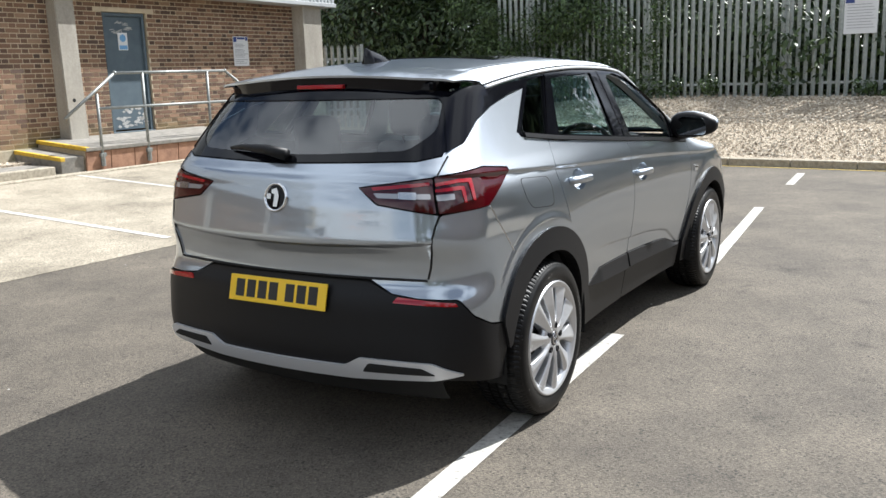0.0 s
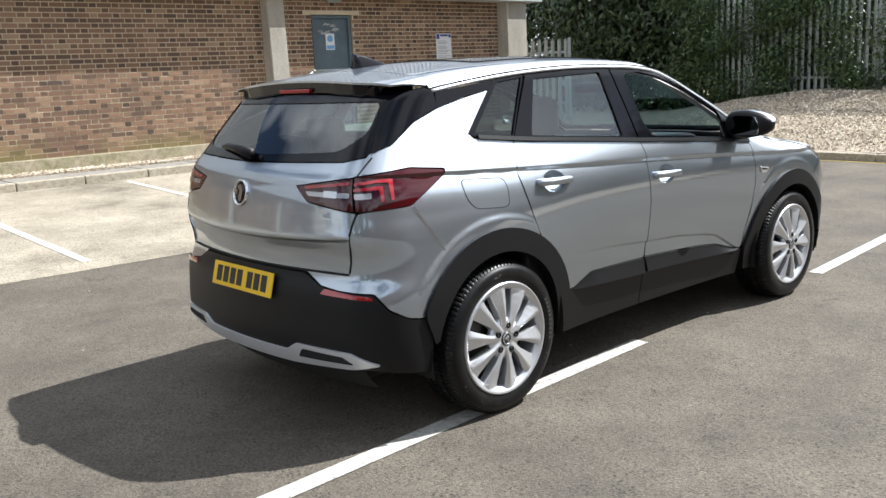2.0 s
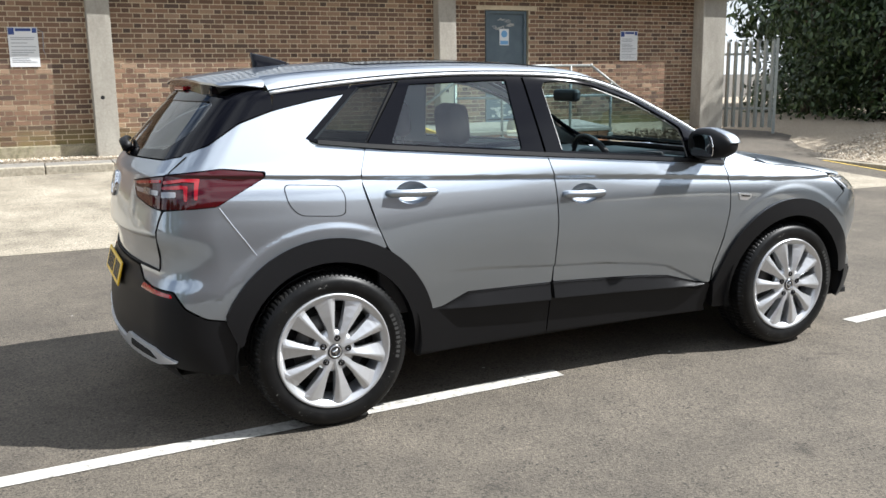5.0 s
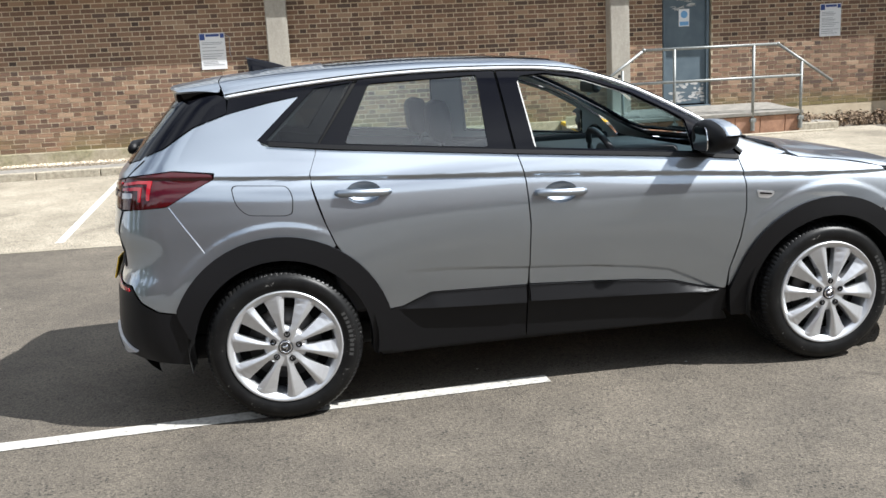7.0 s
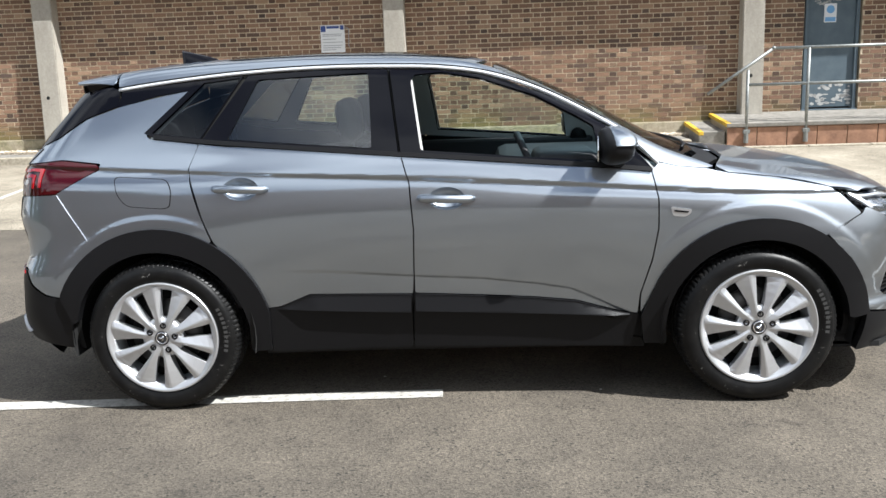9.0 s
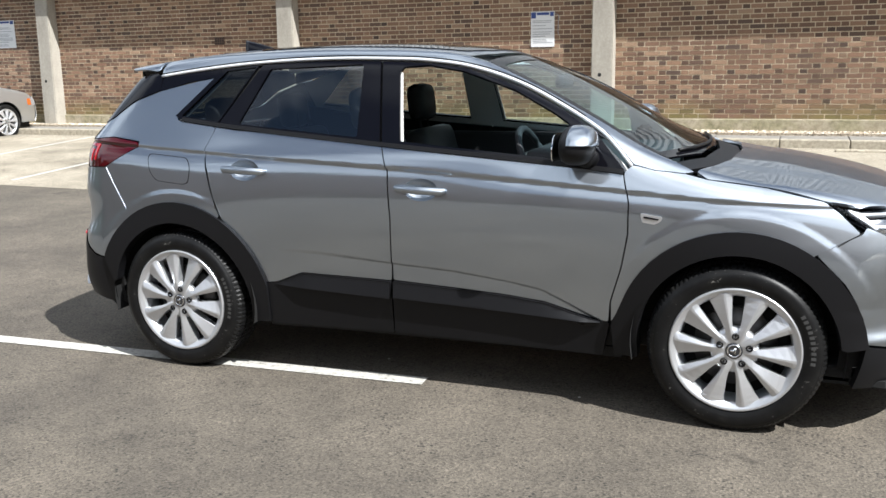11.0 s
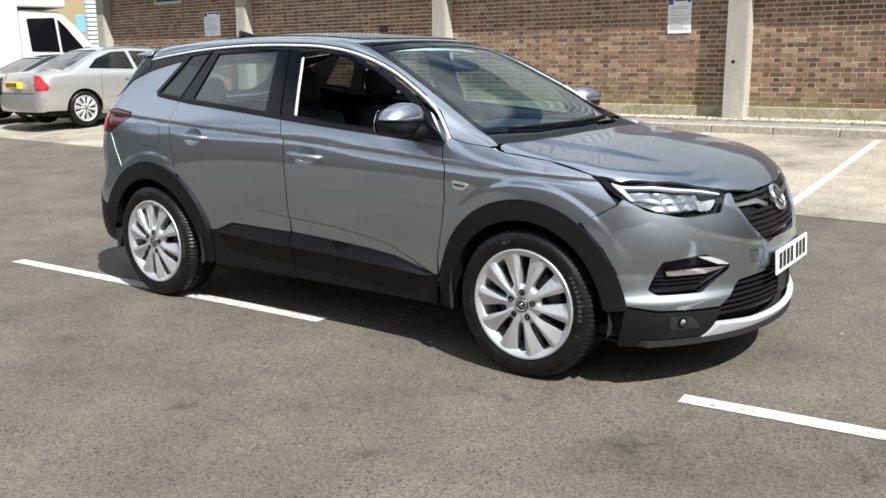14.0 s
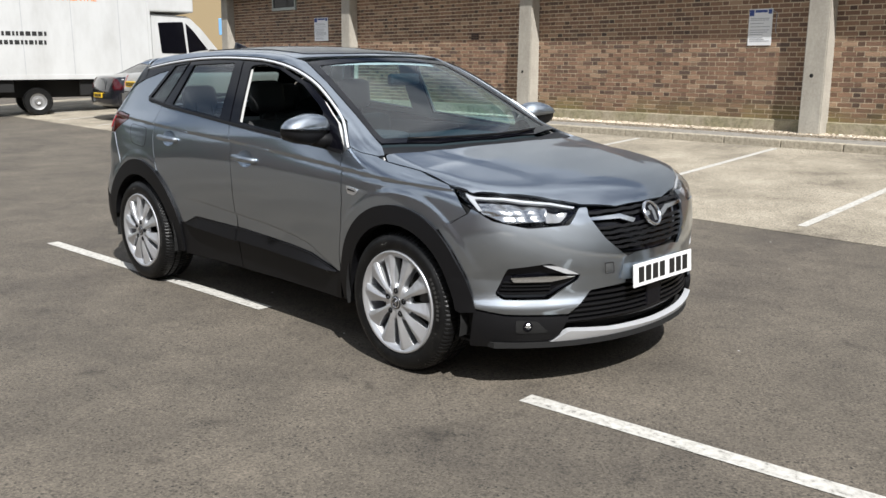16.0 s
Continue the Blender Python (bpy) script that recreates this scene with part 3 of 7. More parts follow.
def between(pts, x):
    return float(np.interp(x, [p[0] for p in pts], [p[1] for p in pts]))


# dark inner skin, seen in the gaps
ARCH_R, ARCH_F = 0.405, 0.400
inner = panel("inner_skin", "side", [(-0.60, 0.30)] + arc(0, HUB_Z, ARCH_R, 190, 0 - 10, 16) + arc(WB, HUB_Z, ARCH_F, 190, -10, 16)
              + [(3.25, 0.30), (3.25, 0.80), (2.95, 0.93), (2.5, 1.0), (2.2, 1.03), (1.1, 1.13), (0.2, 1.21), (-0.1, 1.26), (-0.5, 1.15)], DARK, car, 0.06, -0.04, 0, both=True)
panel("inner_tail", "rear", [(-0.7, 0.30), (0.7, 0.30), (0.72, 1.15), (-0.72, 1.15)], DARK, car, 0.06, -0.025, 0)
panel("inner_nose", "nose", [(-0.72, 0.26), (0.72, 0.26), (0.72, 0.80), (0.5, 0.86), (-0.5, 0.86), (-0.72, 0.80)], DARK, car, 0.05, -0.045, 0)



def flare(p):
    """The raised lip of sheet metal round each wheel arch."""
    r = np.minimum(np.hypot(p[:, 0], p[:, 2] - HUB_Z), np.hypot(p[:, 0] - WB, p[:, 2] - HUB_Z))
    s = np.clip((0.572 - r) / 0.035, 0, 1)
    return 0.004 * s * s * (3 - 2 * s) * np.clip((p[:, 2] - 0.45) / 0.25, 0, 1)


# rear quarter panel with the arch cut
ARCH_OUT = [(0.262, 0.79)] + arc(0, HUB_Z, 0.500, 60, 157, 14)
quarter3 = [(-0.445, -0.87, 0.545), (-0.53, -0.863, 0.556), (-0.605, -0.83, 0.60), (-0.645, -0.785, 0.668), (-0.70, -0.62, 0.672, 0.0), (-0.705, -0.50, 0.685, 0.0), (-0.735, -0.44, 0.735, 0.0),
            (-0.69, -0.672, 0.745), (-0.693, -0.695, 0.85), (-0.688, -0.70, 0.915), (-0.656, -0.722, 0.992)]
lamp_low = [(-0.60, -0.774, 1.000), (-0.454, -0.822, 1.008), (-0.341, -0.817, 1.069), (-0.25, -0.813, 1.118)]
lamp_high = [(-0.25, -0.813, 1.142), (-0.430, -0.790, 1.162), (-0.637, -0.683, 1.140)]
quarter_top = [(-0.56, -0.697, 1.222), (-0.471, -0.735, 1.250), (-0.33, -0.715, 1.335), (-0.175, -0.706, 1.388), (0.0, -0.70, 1.425), (0.155, -0.69, 1.450)]
quarter_win = [(-0.045, -0.755, 1.268), (-0.035, -0.765, 1.245), (0.0, -0.77, 1.236), (0.205, -0.785, 1.214)]
shut3 = [(0.165, -0.834, 1.114), (0.168, -0.838, 1.066), (0.2205, -0.875, 0.885), (0.258, -0.881, 0.79)]
arch3 = [(c, -0.875, h) for c, h in arc(0, HUB_Z, 0.500, 60, 157, 14)]
panel("quarter_panel", "rear_corner", rounded(seen("rear_corner", *shut3, *[(*p, 0.0) for p in arch3], *quarter3, *lamp_low, *lamp_high, *quarter_top, *quarter_win), 0.012), PAINT, car, (0.018, 0.012), both=True, wave=flare)
# doors, painted parts, with a fold low down and bowls behind the handles
HANDLES = ((0.400, 1.016), (1.314, 0.952))
BOWL_X, BOWL_Z = 0.080, 0.050


def bowl(k, n=28):
    return [(HANDLES[k][0] + BOWL_X * math.cos(2 * math.pi * i / n), HANDLES[k][1] + BOWL_Z * math.sin(2 * math.pi * i / n)) for i in range(n)]


def low_fold(p):
    """The sheet metal steps in below a fold that sweeps down towards the front wheel."""
    x, z = p[:, 0], p[:, 2]
    below = np.interp(x, [0.5, 0.78, 1.16, 1.46, 1.72, 1.86, 1.97, 2.07, 2.2], [0.65, 0.64, 0.61, 0.592, 0.56, 0.535, 0.485, 0.437, 0.38]) - z
    t = np.clip(below / 0.016, 0, 1)
    return -0.011 * t * t * (3 - 2 * t) * np.exp(-np.maximum(below, 0) / 0.16) * np.clip((x - 0.55) / 0.45, 0, 1)


rear_door = panel("rear_door", "side", rounded(shift(REAR_SHUT[1:], G, 0) + [(0.485, 0.470), (0.545, 0.476), (0.68, 0.530), (0.94, 0.523), (1.147, 0.518)] + shift(MID_SHUT[::-1][1:-1], -G) + [(0.325, 1.200), (0.221, 1.212)], 0.01), PAINT, car, (0.016, 0.008), both=True, wave=low_fold, holes=[bowl(0)])
front_door = panel("front_door", "side", rounded(shift(MID_SHUT[1:-1], G) + [(1.158, 0.521), (1.46, 0.506), (1.70, 0.491), (1.88, 0.472), (1.99, 0.440), (2.08, 0.416), (2.155, 0.408)] + shift(FRONT_SHUT[::-1], -G) + [(1.969, 1.066), (1.60, 1.096), (1.118, 1.136)], 0.01), PAINT, car, (0.016, 0.008), both=True, wave=low_fold, holes=[bowl(1)])
# front wing
WING_TOP = [(2.45, 1.048), (2.54, 1.027), (2.76, 1.000), (2.975, 0.955)]
panel("front_wing", "side", rounded(shift(FRONT_SHUT, G) + [(2.168, 0.41), *[(*p, 0) for p in arc(WB, HUB_Z, 0.485, 162, 56, 14)], (3.108, 0.842), (3.03, 0.915), *WING_TOP[::-1], (2.33, 1.060), (2.243, 1.080)], 0.01), PAINT, car, (0.016, 0.010), both=True, wave=flare)
# lower door cladding and sill
panel("door_cladding", "side", rounded([(0.49, 0.30), (0.488, 0.466), (0.545, 0.472), (0.68, 0.526), (0.94, 0.519), (1.144, 0.514), (1.138, 0.258), (0.49, 0.254)], 0.012), CLADDING, car, 0.03, 0.002, 0.02, "black grained plastic door cladding", True)
panel("door_cladding", "side", rounded([(1.144, 0.258), (1.152, 0.517), (1.46, 0.502), (1.70, 0.487), (1.88, 0.468), (1.99, 0.436), (2.08, 0.412), (2.16, 0.403), (2.13, 0.248)], 0.012), CLADDING, car, 0.03, 0.002, 0.02, "", True)


def slope_up(low, high):
    """A blade that leans outward towards its lower edge, so that its face looks at the sky."""
    def form(p):
        z0, z1 = np.interp(p[:, 0], *low), np.interp(p[:, 0], *high)
        return 0.024 * np.clip((p[:, 0] - 0.52) / 0.18, 0, 1) * np.clip((z1 - p[:, 2]) / np.maximum(z1 - z0, 0.012), 0, 1)
    return form


for low, high in ((((0.53, 0.72, 0.93, 1.138), (0.462, 0.456, 0.446, 0.437)), ((0.53, 0.56, 0.69, 0.94, 1.138), (0.466, 0.472, 0.520, 0.513, 0.508))),
                  (((1.158, 1.60, 2.06, 2.12), (0.443, 0.425, 0.404, 0.402)), ((1.158, 1.46, 1.70, 1.88, 1.99, 2.07, 2.12), (0.511, 0.496, 0.481, 0.462, 0.432, 0.411, 0.405)))):
    panel("cladding_blade", "side", list(zip(*low)) + list(zip(*high))[::-1], CLADDING, car, (0.05, 0.012), 0.003, 0.03, "dull black blade leaning out at its foot", True, wave=slope_up(low, high))
panel("sill", "side", rounded([(0.45, 0.215), (0.45, 0.262), (2.18, 0.262), (2.20, 0.215)], 0.01), DARK, car, 0.05, -0.06, 0.05, "", True)
# wheel arch mouldings
panel("arch_moulding", "side", rounded([(0.487, 0.30), *[(*p, 0) for p in arc(0, HUB_Z, 0.502, 12, 155, 22)], (-0.455, 0.53), (-0.41, 0.42), *[(*p, 0) for p in arc(0, HUB_Z, 0.398, 168, -8, 26)], (0.40, 0.268), (0.487, 0.268)], 0.006), CLADDING, car, 0.022, 0.017, 0.05, "black plastic wheel arch moulding", True)
panel("arch_moulding", "side", rounded([(2.185, 0.268), (2.17, 0.40), *[(*p, 0) for p in arc(WB, HUB_Z, 0.487, 160, 8, 24)], (3.165, 0.39), (3.085, 0.38), *[(*p, 0) for p in arc(WB, HUB_Z, 0.394, 6, 188, 26)], (2.285, 0.268)], 0.006), CLADDING, car, 0.022, 0.017, 0.05, "", True)
# cant rail with the front pillar, and the bright strip under it
rail_pts = [spot("side", x, float(hermite([q[0] for q in DLO_TOP], [q[1] for q in DLO_TOP], np.array([x]))[0]) + 0.005)[0] for x in np.linspace(DLO_TOP[0][0], DLO_TOP[-1][0], 30)]
ROOF_EDGE = [(-0.20, 0.572), (0.4, 0.595), (0.9, 0.60), (1.3, 0.59), (1.46, 0.575)]
SCREEN_EDGE = [(1.53, 0.555), (1.80, 0.605), (2.10, 0.66), (2.31, 0.705), (2.40, 0.735), (2.485, 0.79)]
edge_pts = [spot("top", x, -y)[0] for x, y in ROOF_EDGE + SCREEN_EDGE]
panel("cant_rail", "rail", rounded(seen("rail", *[tuple(p) for p in rail_pts], *[tuple(spot("side", x, z)[0]) for x, z in ((2.121, 1.206), (2.181, 1.151), (2.245, 1.084), (2.33, 1.063), (2.45, 1.051))], *[tuple(p) for p in edge_pts[::-1]]), 0.01), PAINT, car, 0.025, both=True)
panel("pillar_lining", "rail", rounded(seen("rail", *[tuple(p) for p in rail_pts], *[tuple(spot("side", x, z)[0]) for x, z in ((2.121, 1.206), (2.181, 1.151), (2.245, 1.084), (2.33, 1.063), (2.45, 1.051))], *[tuple(p) for p in edge_pts[::-1]]), 0.01), LINER, car, 0.05, -0.03, 0, "pale grey pillar lining", both=True)
TRIM_LINE = DLO_TOP + [(2.115, 1.198), (2.175, 1.143), (2.238, 1.075)]
fine = np.linspace(TRIM_LINE[0][0], TRIM_LINE[-1][0], 90)
line = []
for x in fine:
    p, n = spot("side", x, float(hermite([q[0] for q in TRIM_LINE], [q[1] for q in TRIM_LINE], np.array([x]))[0]) + 0.001)
    line.append(p + n * 0.002)
for s in (1, -1):
    b = bmesh.new()
    tube(b, [(p.x, p.y * s, p.z) for p in line], 0.0075, 10)
    part("window_strip", b, BRIGHT, car, "bright silver window trim strip", True)
    b = bmesh.new()
    tube(b, [(p.x, p.y * s + s * 0.006, p.z + 0.0115) for p in line[:-8]], 0.0035, 6)
    part("roof_seam", b, DARK, car)
# black window surround, one for each opening
WINS = [[(-0.005, 1.262), (0.235, 1.485), (0.398, 1.502), (0.218, 1.238)], [(0.325, 1.226), (0.462, 1.497), (0.98, 1.511), (0.995, 1.172)], [(1.20, 1.158), (1.155, 1.470), (1.175, 1.496), (1.30, 1.502), (1.47, 1.474), (1.72, 1.39), (1.90, 1.296), (1.972, 1.25), (1.99, 1.09)]]
panel("inner_frame", "side", [(-0.06, 1.25), (-0.10, 1.40), (0.20, 1.497), (0.413, 1.516), (0.75, 1.527), (1.062, 1.523), (1.30, 1.51), (1.476, 1.486), (1.75, 1.395), (1.92, 1.31), (2.10, 1.20), (2.24, 1.06), (1.6, 1.09), (1.1, 1.13), (0.2, 1.20)], LINER, car, 0.05, -0.026, 0, "pale grey pillar lining", both=True, holes=WINS)
LOW = 0.012
panel("rear_pillar_trim", "side", rounded([(-0.175, 1.385), (-0.16, 1.455), (-0.12, 1.46), (0.19, 1.491), (0.158, 1.452), (0.0, 1.43)], 0.006), GLOSSBLACK, car, 0.025, 0.002, 0.01, "gloss black pillar trim", True)
panel("quarter_window", "side", rounded([(-0.012, 1.266), (0.222, 1.482), (0.390, 1.499), (0.213, 1.241)], 0.012), PRIVACY, car, 0.03, -0.006, 0, "dark tinted quarter window", True)
hole = [(-0.012, 1.266), (0.222, 1.482), (0.390, 1.499), (0.213, 1.241)]
panel("quarter_window_frame", "side", [(-0.048, 1.268), (0.195, 1.490), (0.402, 1.507), (0.212, 1.230), (0.0, 1.246)], GLOSSBLACK, car, 0.03, 0.002, 0.012, "", True, holes=[hole])
# dark strips added behind the window gaps; the gaps' shade is their colour
panel("gap_backing", "side", [(0.200, 1.222), (0.392, 1.506), (0.438, 1.512), (0.240, 1.222)], DARK, car, 0.05, -0.014, 0, both=True)
panel("gap_backing", "side", [(1.045, 1.518), (1.095, 1.145), (1.130, 1.145), (1.082, 1.518)], DARK, car, 0.05, -0.016, 0, both=True)
hole = rounded([(0.335, 1.232), (0.470, 1.490), (0.972, 1.505), (0.988, 1.178)], 0.015)
panel("rear_door_frame", "side", [(0.223, 1.234), (0.425, 1.509), (0.75, 1.521), (1.056, 1.517), (1.105, 1.150), (0.325, 1.214)], GLOSSBLACK, car, 0.03, 0.0, 0.014, "gloss black window frame", True, holes=[hole])
rear_glass = panel("rear_door_window", "side", hole, GLASS, car, 0.05, -0.008, 0, "", True)
hole = rounded([(1.205, 1.163), (1.162, 1.465), (1.18, 1.490), (1.30, 1.497), (1.467, 1.468), (1.713, 1.385), (1.89, 1.292), (1.965, 1.245), (1.985, 1.095)], 0.012)
panel("front_door_frame", "side", [(1.118, 1.150), (1.069, 1.516), (1.30, 1.504), (1.476, 1.480), (1.75, 1.390), (1.92, 1.303), (2.085, 1.200), (2.21, 1.06), (1.969, 1.080), (1.60, 1.110)], GLOSSBLACK, car, 0.03, 0.0, 0.014, "gloss black frame of the front window", True, holes=[hole])
panel("window_channel", "side", [(1.203, 1.160), (1.158, 1.468), (1.170, 1.470), (1.216, 1.160)], LINER, car, 0.05, -0.010, 0.01, "pale window channel", True)
panel("front_door_window", "side", hole, GLASS, car, 0.05, -0.008, 0, sides=(-1,))
panel("belt_moulding", "side", [(x, z - 0.012) for x, z in BELT[1:]] + [(x, z + 0.006) for x, z in BELT[:0:-1]], CLADDING, car, 0.03, 0.010, 0.012, "", True)
# tailgate
def tail_fold(p):
    """The lower lip of the tailgate tucks in below a level fold."""
    below = 0.868 + 0.05 * p[:, 1] ** 2 - p[:, 2]
    t = np.clip(below / 0.014, 0, 1)
    return -0.009 * t * t * (3 - 2 * t) * np.exp(-np.maximum(below, 0) / 0.12) + 0.004 * np.exp(-(below / 0.03) ** 2)


panel("tailgate", "rear", rounded([(-0.667, 0.742), (0.667, 0.742), (0.692, 0.85), (0.697, 0.915), (0.718, 0.992), (0.47, 1.030), (0.385, 1.098), (0.684, 1.138), (0.69, 1.21), (0.60, 1.190), (0, 1.178), (-0.60, 1.190), (-0.69, 1.21), (-0.684, 1.138), (-0.385, 1.098), (-0.47, 1.030), (-0.718, 0.992), (-0.697, 0.915), (-0.692, 0.85)], 0.012), PAINT, car, (0.03, 0.008), wave=tail_fold)
hole = rounded([(-0.545, 1.232), (-0.625, 1.300), (-0.59, 1.43), (0.59, 1.43), (0.625, 1.300), (0.545, 1.232), (0.12, 1.216), (-0.12, 1.216)], 0.035)
outer = [(-0.688, 1.216), (-0.60, 1.196), (0, 1.184), (0.60, 1.196), (0.688, 1.216), (0.655, 1.33), (0.625, 1.45), (0.4, 1.47), (-0.4, 1.47), (-0.625, 1.45), (-0.655, 1.33)]
panel("rear_window_surround", "rear", outer, GLOSSBLACK, car, 0.03, 0.0, 0.01, "gloss black edge of the rear window", holes=[hole])
panel("rear_window", "rear", hole, REARGLASS, car, 0.05, -0.004, 0, "tinted rear window")
panel("rear_side_blade", "rear_corner", rounded(seen("rear_corner", (-0.545, -0.694, 1.222), (-0.468, -0.732, 1.256), (-0.33, -0.712, 1.341), (-0.182, -0.703, 1.391), (-0.172, -0.666, 1.460), (-0.21, -0.640, 1.476), (-0.33, -0.622, 1.458), (-0.41, -0.612, 1.430), (-0.46, -0.64, 1.34)), 0.008), GLOSSBLACK, car, 0.025, 0.004, 0.012, "gloss black blade beside the rear window", True)
# roof, glass roof, screen, bonnet
panel("roof_panel", "top", rounded([(-0.20, -0.57), (0.4, -0.592), (0.9, -0.597), (1.3, -0.587), (1.455, -0.572), (1.50, -0.3), (1.515, 0), (1.50, 0.3), (1.455, 0.572), (1.3, 0.587), (0.9, 0.597), (0.4, 0.592), (-0.20, 0.57)], 0.01), PAINT, car, 0.03)
panel("glass_roof", "top", rounded([(0.28, -0.47), (1.40, -0.47), (1.46, -0.2), (1.46, 0.2), (1.40, 0.47), (0.28, 0.47)], 0.05), GLOSSBLACK, car, 0.04, 0.004, 0.006, "dark panoramic glass roof")
hole = rounded([(1.60, -0.515), (2.33, -0.665), (2.43, -0.35), (2.455, 0), (2.43, 0.35), (2.33, 0.665), (1.60, 0.515), (1.615, 0)], 0.02)
outer = [(1.535, -0.55), (1.80, -0.60), (2.10, -0.655), (2.37, -0.71), (2.48, -0.40), (2.515, 0), (2.48, 0.40), (2.37, 0.71), (2.10, 0.655), (1.80, 0.60), (1.535, 0.55), (1.56, 0)]
panel("windscreen_border", "top", outer, GLOSSBLACK, car, 0.04, 0.0, 0.01, "black printed border of the windscreen", holes=[hole])
panel("windscreen", "top", hole, SCREENGLASS, car, 0.05, -0.003, 0)
panel("scuttle", "top", rounded([(2.39, -0.74), (2.50, -0.42), (2.535, 0), (2.50, 0.42), (2.39, 0.74), (2.46, 0.77), (2.60, 0.42), (2.63, 0), (2.60, -0.42), (2.46, -0.77)], 0.008), CLADDING, car, 0.03, -0.012, 0.02, "black scuttle panel below the windscreen")


def bonnet_form(p):
    """Two raised folds that run along the bonnet."""
    y = np.abs(p[:, 1])
    t = np.clip((0.62 - 0.16 * (p[:, 0] - 2.5) - y) / 0.11, 0, 1)
    f = np.clip((3.42 - p[:, 0]) / 0.6, 0, 1)
    return 0.008 * t * t * (3 - 2 * t) * f * f * (3 - 2 * f)


LAMP_TOP = [(3.10, -0.80, 0.927), (3.21, -0.71, 0.927), (3.36, -0.55, 0.897), (3.435, -0.43, 0.866)]
half = [tuple(spot("side", x, z + 0.002)[0]) for x, z in WING_TOP[1:]] + [tuple(spot("nose_corner", *seen("nose_corner", (p[0], p[1], p[2] + 0.002))[0])[0]) for p in LAMP_TOP]
half = [(2.495, -0.79, 0)] + half
BONNET = [(x, y) for x, y, _ in half] + [(3.468, -0.2), (3.475, 0.0), (3.468, 0.2)] + [(x, -y) for x, y, _ in half[::-1]] + [(2.605, 0.45), (2.635, 0.0), (2.605, -0.45)]
panel("bonnet", "top", rounded(BONNET, 0.01), PAINT, car, 0.025, 0.002, 0.014, wave=bonnet_form)
# front bumper: painted mask, with openings for the lamps, the grille and the low intakes
mask3 = [(3.60, -0.27, 0.49), (3.597, -0.25, 0.61), (3.567, -0.30, 0.655), (3.537, -0.37, 0.715), (3.478, -0.43, 0.820), (3.455, -0.41, 0.855), (3.44, -0.45, 0.857), (3.46, -0.545, 0.788), (3.37, -0.725, 0.785), (3.24, -0.828, 0.818), (3.13, -0.842, 0.866),
         (3.108, -0.84, 0.8385), (3.04, -0.865, 0.801), (2.962, -0.885, 0.758), (3.004, -0.882, 0.712, 0.0), (3.063, -0.874, 0.649, 0.0), (3.121, -0.862, 0.554, 0.0), (3.155, -0.85, 0.41), (3.30, -0.80, 0.385), (3.47, -0.55, 0.378), (3.525, -0.45, 0.478)]
fog3 = [(3.25, -0.815, 0.476), (3.30, -0.785, 0.60), (3.43, -0.64, 0.622), (3.51, -0.51, 0.560), (3.50, -0.52, 0.535), (3.42, -0.635, 0.45), (3.28, -0.79, 0.452)]
mask = rounded(seen("nose_corner", *mask3), 0.01)
fog = rounded(seen("nose_corner", *fog3), 0.012)


def jaw(p):
    """The bumper's jutting lower edge, with a hollow above it round the side intake."""
    z = p[:, 2]
    return flare(p) + 0.016 * np.exp(-((z - 0.415) / 0.035) ** 2) - 0.012 * np.exp(-((z - 0.52) / 0.07) ** 2) * np.clip((p[:, 0] - 3.14) / 0.12, 0, 1)


panel("front_bumper", "nose_corner", mask, PAINT, car, 0.016, both=True, holes=[fog], wave=jaw)
panel("bumper_bridge", "nose", rounded([(-0.275, 0.515), (-0.25, 0.615), (-0.15, 0.632), (0.15, 0.632), (0.25, 0.615), (0.275, 0.515), (0.10, 0.50), (-0.10, 0.50)], 0.01), PAINT, car, 0.03)
panel("fog_recess", "nose_corner", fog, GLOSSBLACK, car, 0.03, -0.03, 0, "black side intake", True)
panel("intake_bar", "nose_corner", rounded(seen("nose_corner", (3.31, -0.775, 0.555), (3.42, -0.65, 0.560), (3.50, -0.53, 0.555), (3.43, -0.63, 0.535), (3.32, -0.765, 0.535)), 0.006), CHROME, car, 0.02, -0.006, 0.015, "chrome blade in the side intake", True)
panel("grille_backing", "nose", rounded([(-0.40, 0.852), (-0.425, 0.82), (-0.36, 0.71), (-0.27, 0.648), (0, 0.630), (0.27, 0.648), (0.36, 0.71), (0.425, 0.82), (0.40, 0.852), (0, 0.868)], 0.02), GLOSSBLACK, car, 0.03, -0.03, 0, "black radiator grille")
panel("low_grille", "nose", rounded([(-0.57, 0.322), (-0.50, 0.44), (-0.43, 0.487), (-0.25, 0.462), (0.25, 0.462), (0.43, 0.487), (0.50, 0.44), (0.57, 0.322), (0, 0.300)], 0.02), GLOSSBLACK, car, 0.03, -0.035, 0, "black lower grille")
panel("bumper_skirt", "nose_corner", rounded(seen("nose_corner", (3.165, -0.855, 0.398), (3.30, -0.80, 0.375), (3.47, -0.55, 0.368), (3.45, -0.58, 0.30), (3.42, -0.60, 0.262), (3.30, -0.77, 0.232), (3.13, -0.845, 0.222)), 0.01), CLADDING, car, 0.025, 0.014, 0.03, "black lower bumper corner", True)
panel("front_lip", "nose", rounded([(-0.60, 0.245), (-0.53, 0.305), (-0.30, 0.282), (0, 0.275), (0.30, 0.282), (0.53, 0.305), (0.60, 0.245), (0.3, 0.225), (0, 0.220), (-0.3, 0.225)], 0.012), SATIN, car, 0.03, 0.02, 0.03, "silver lower lip")
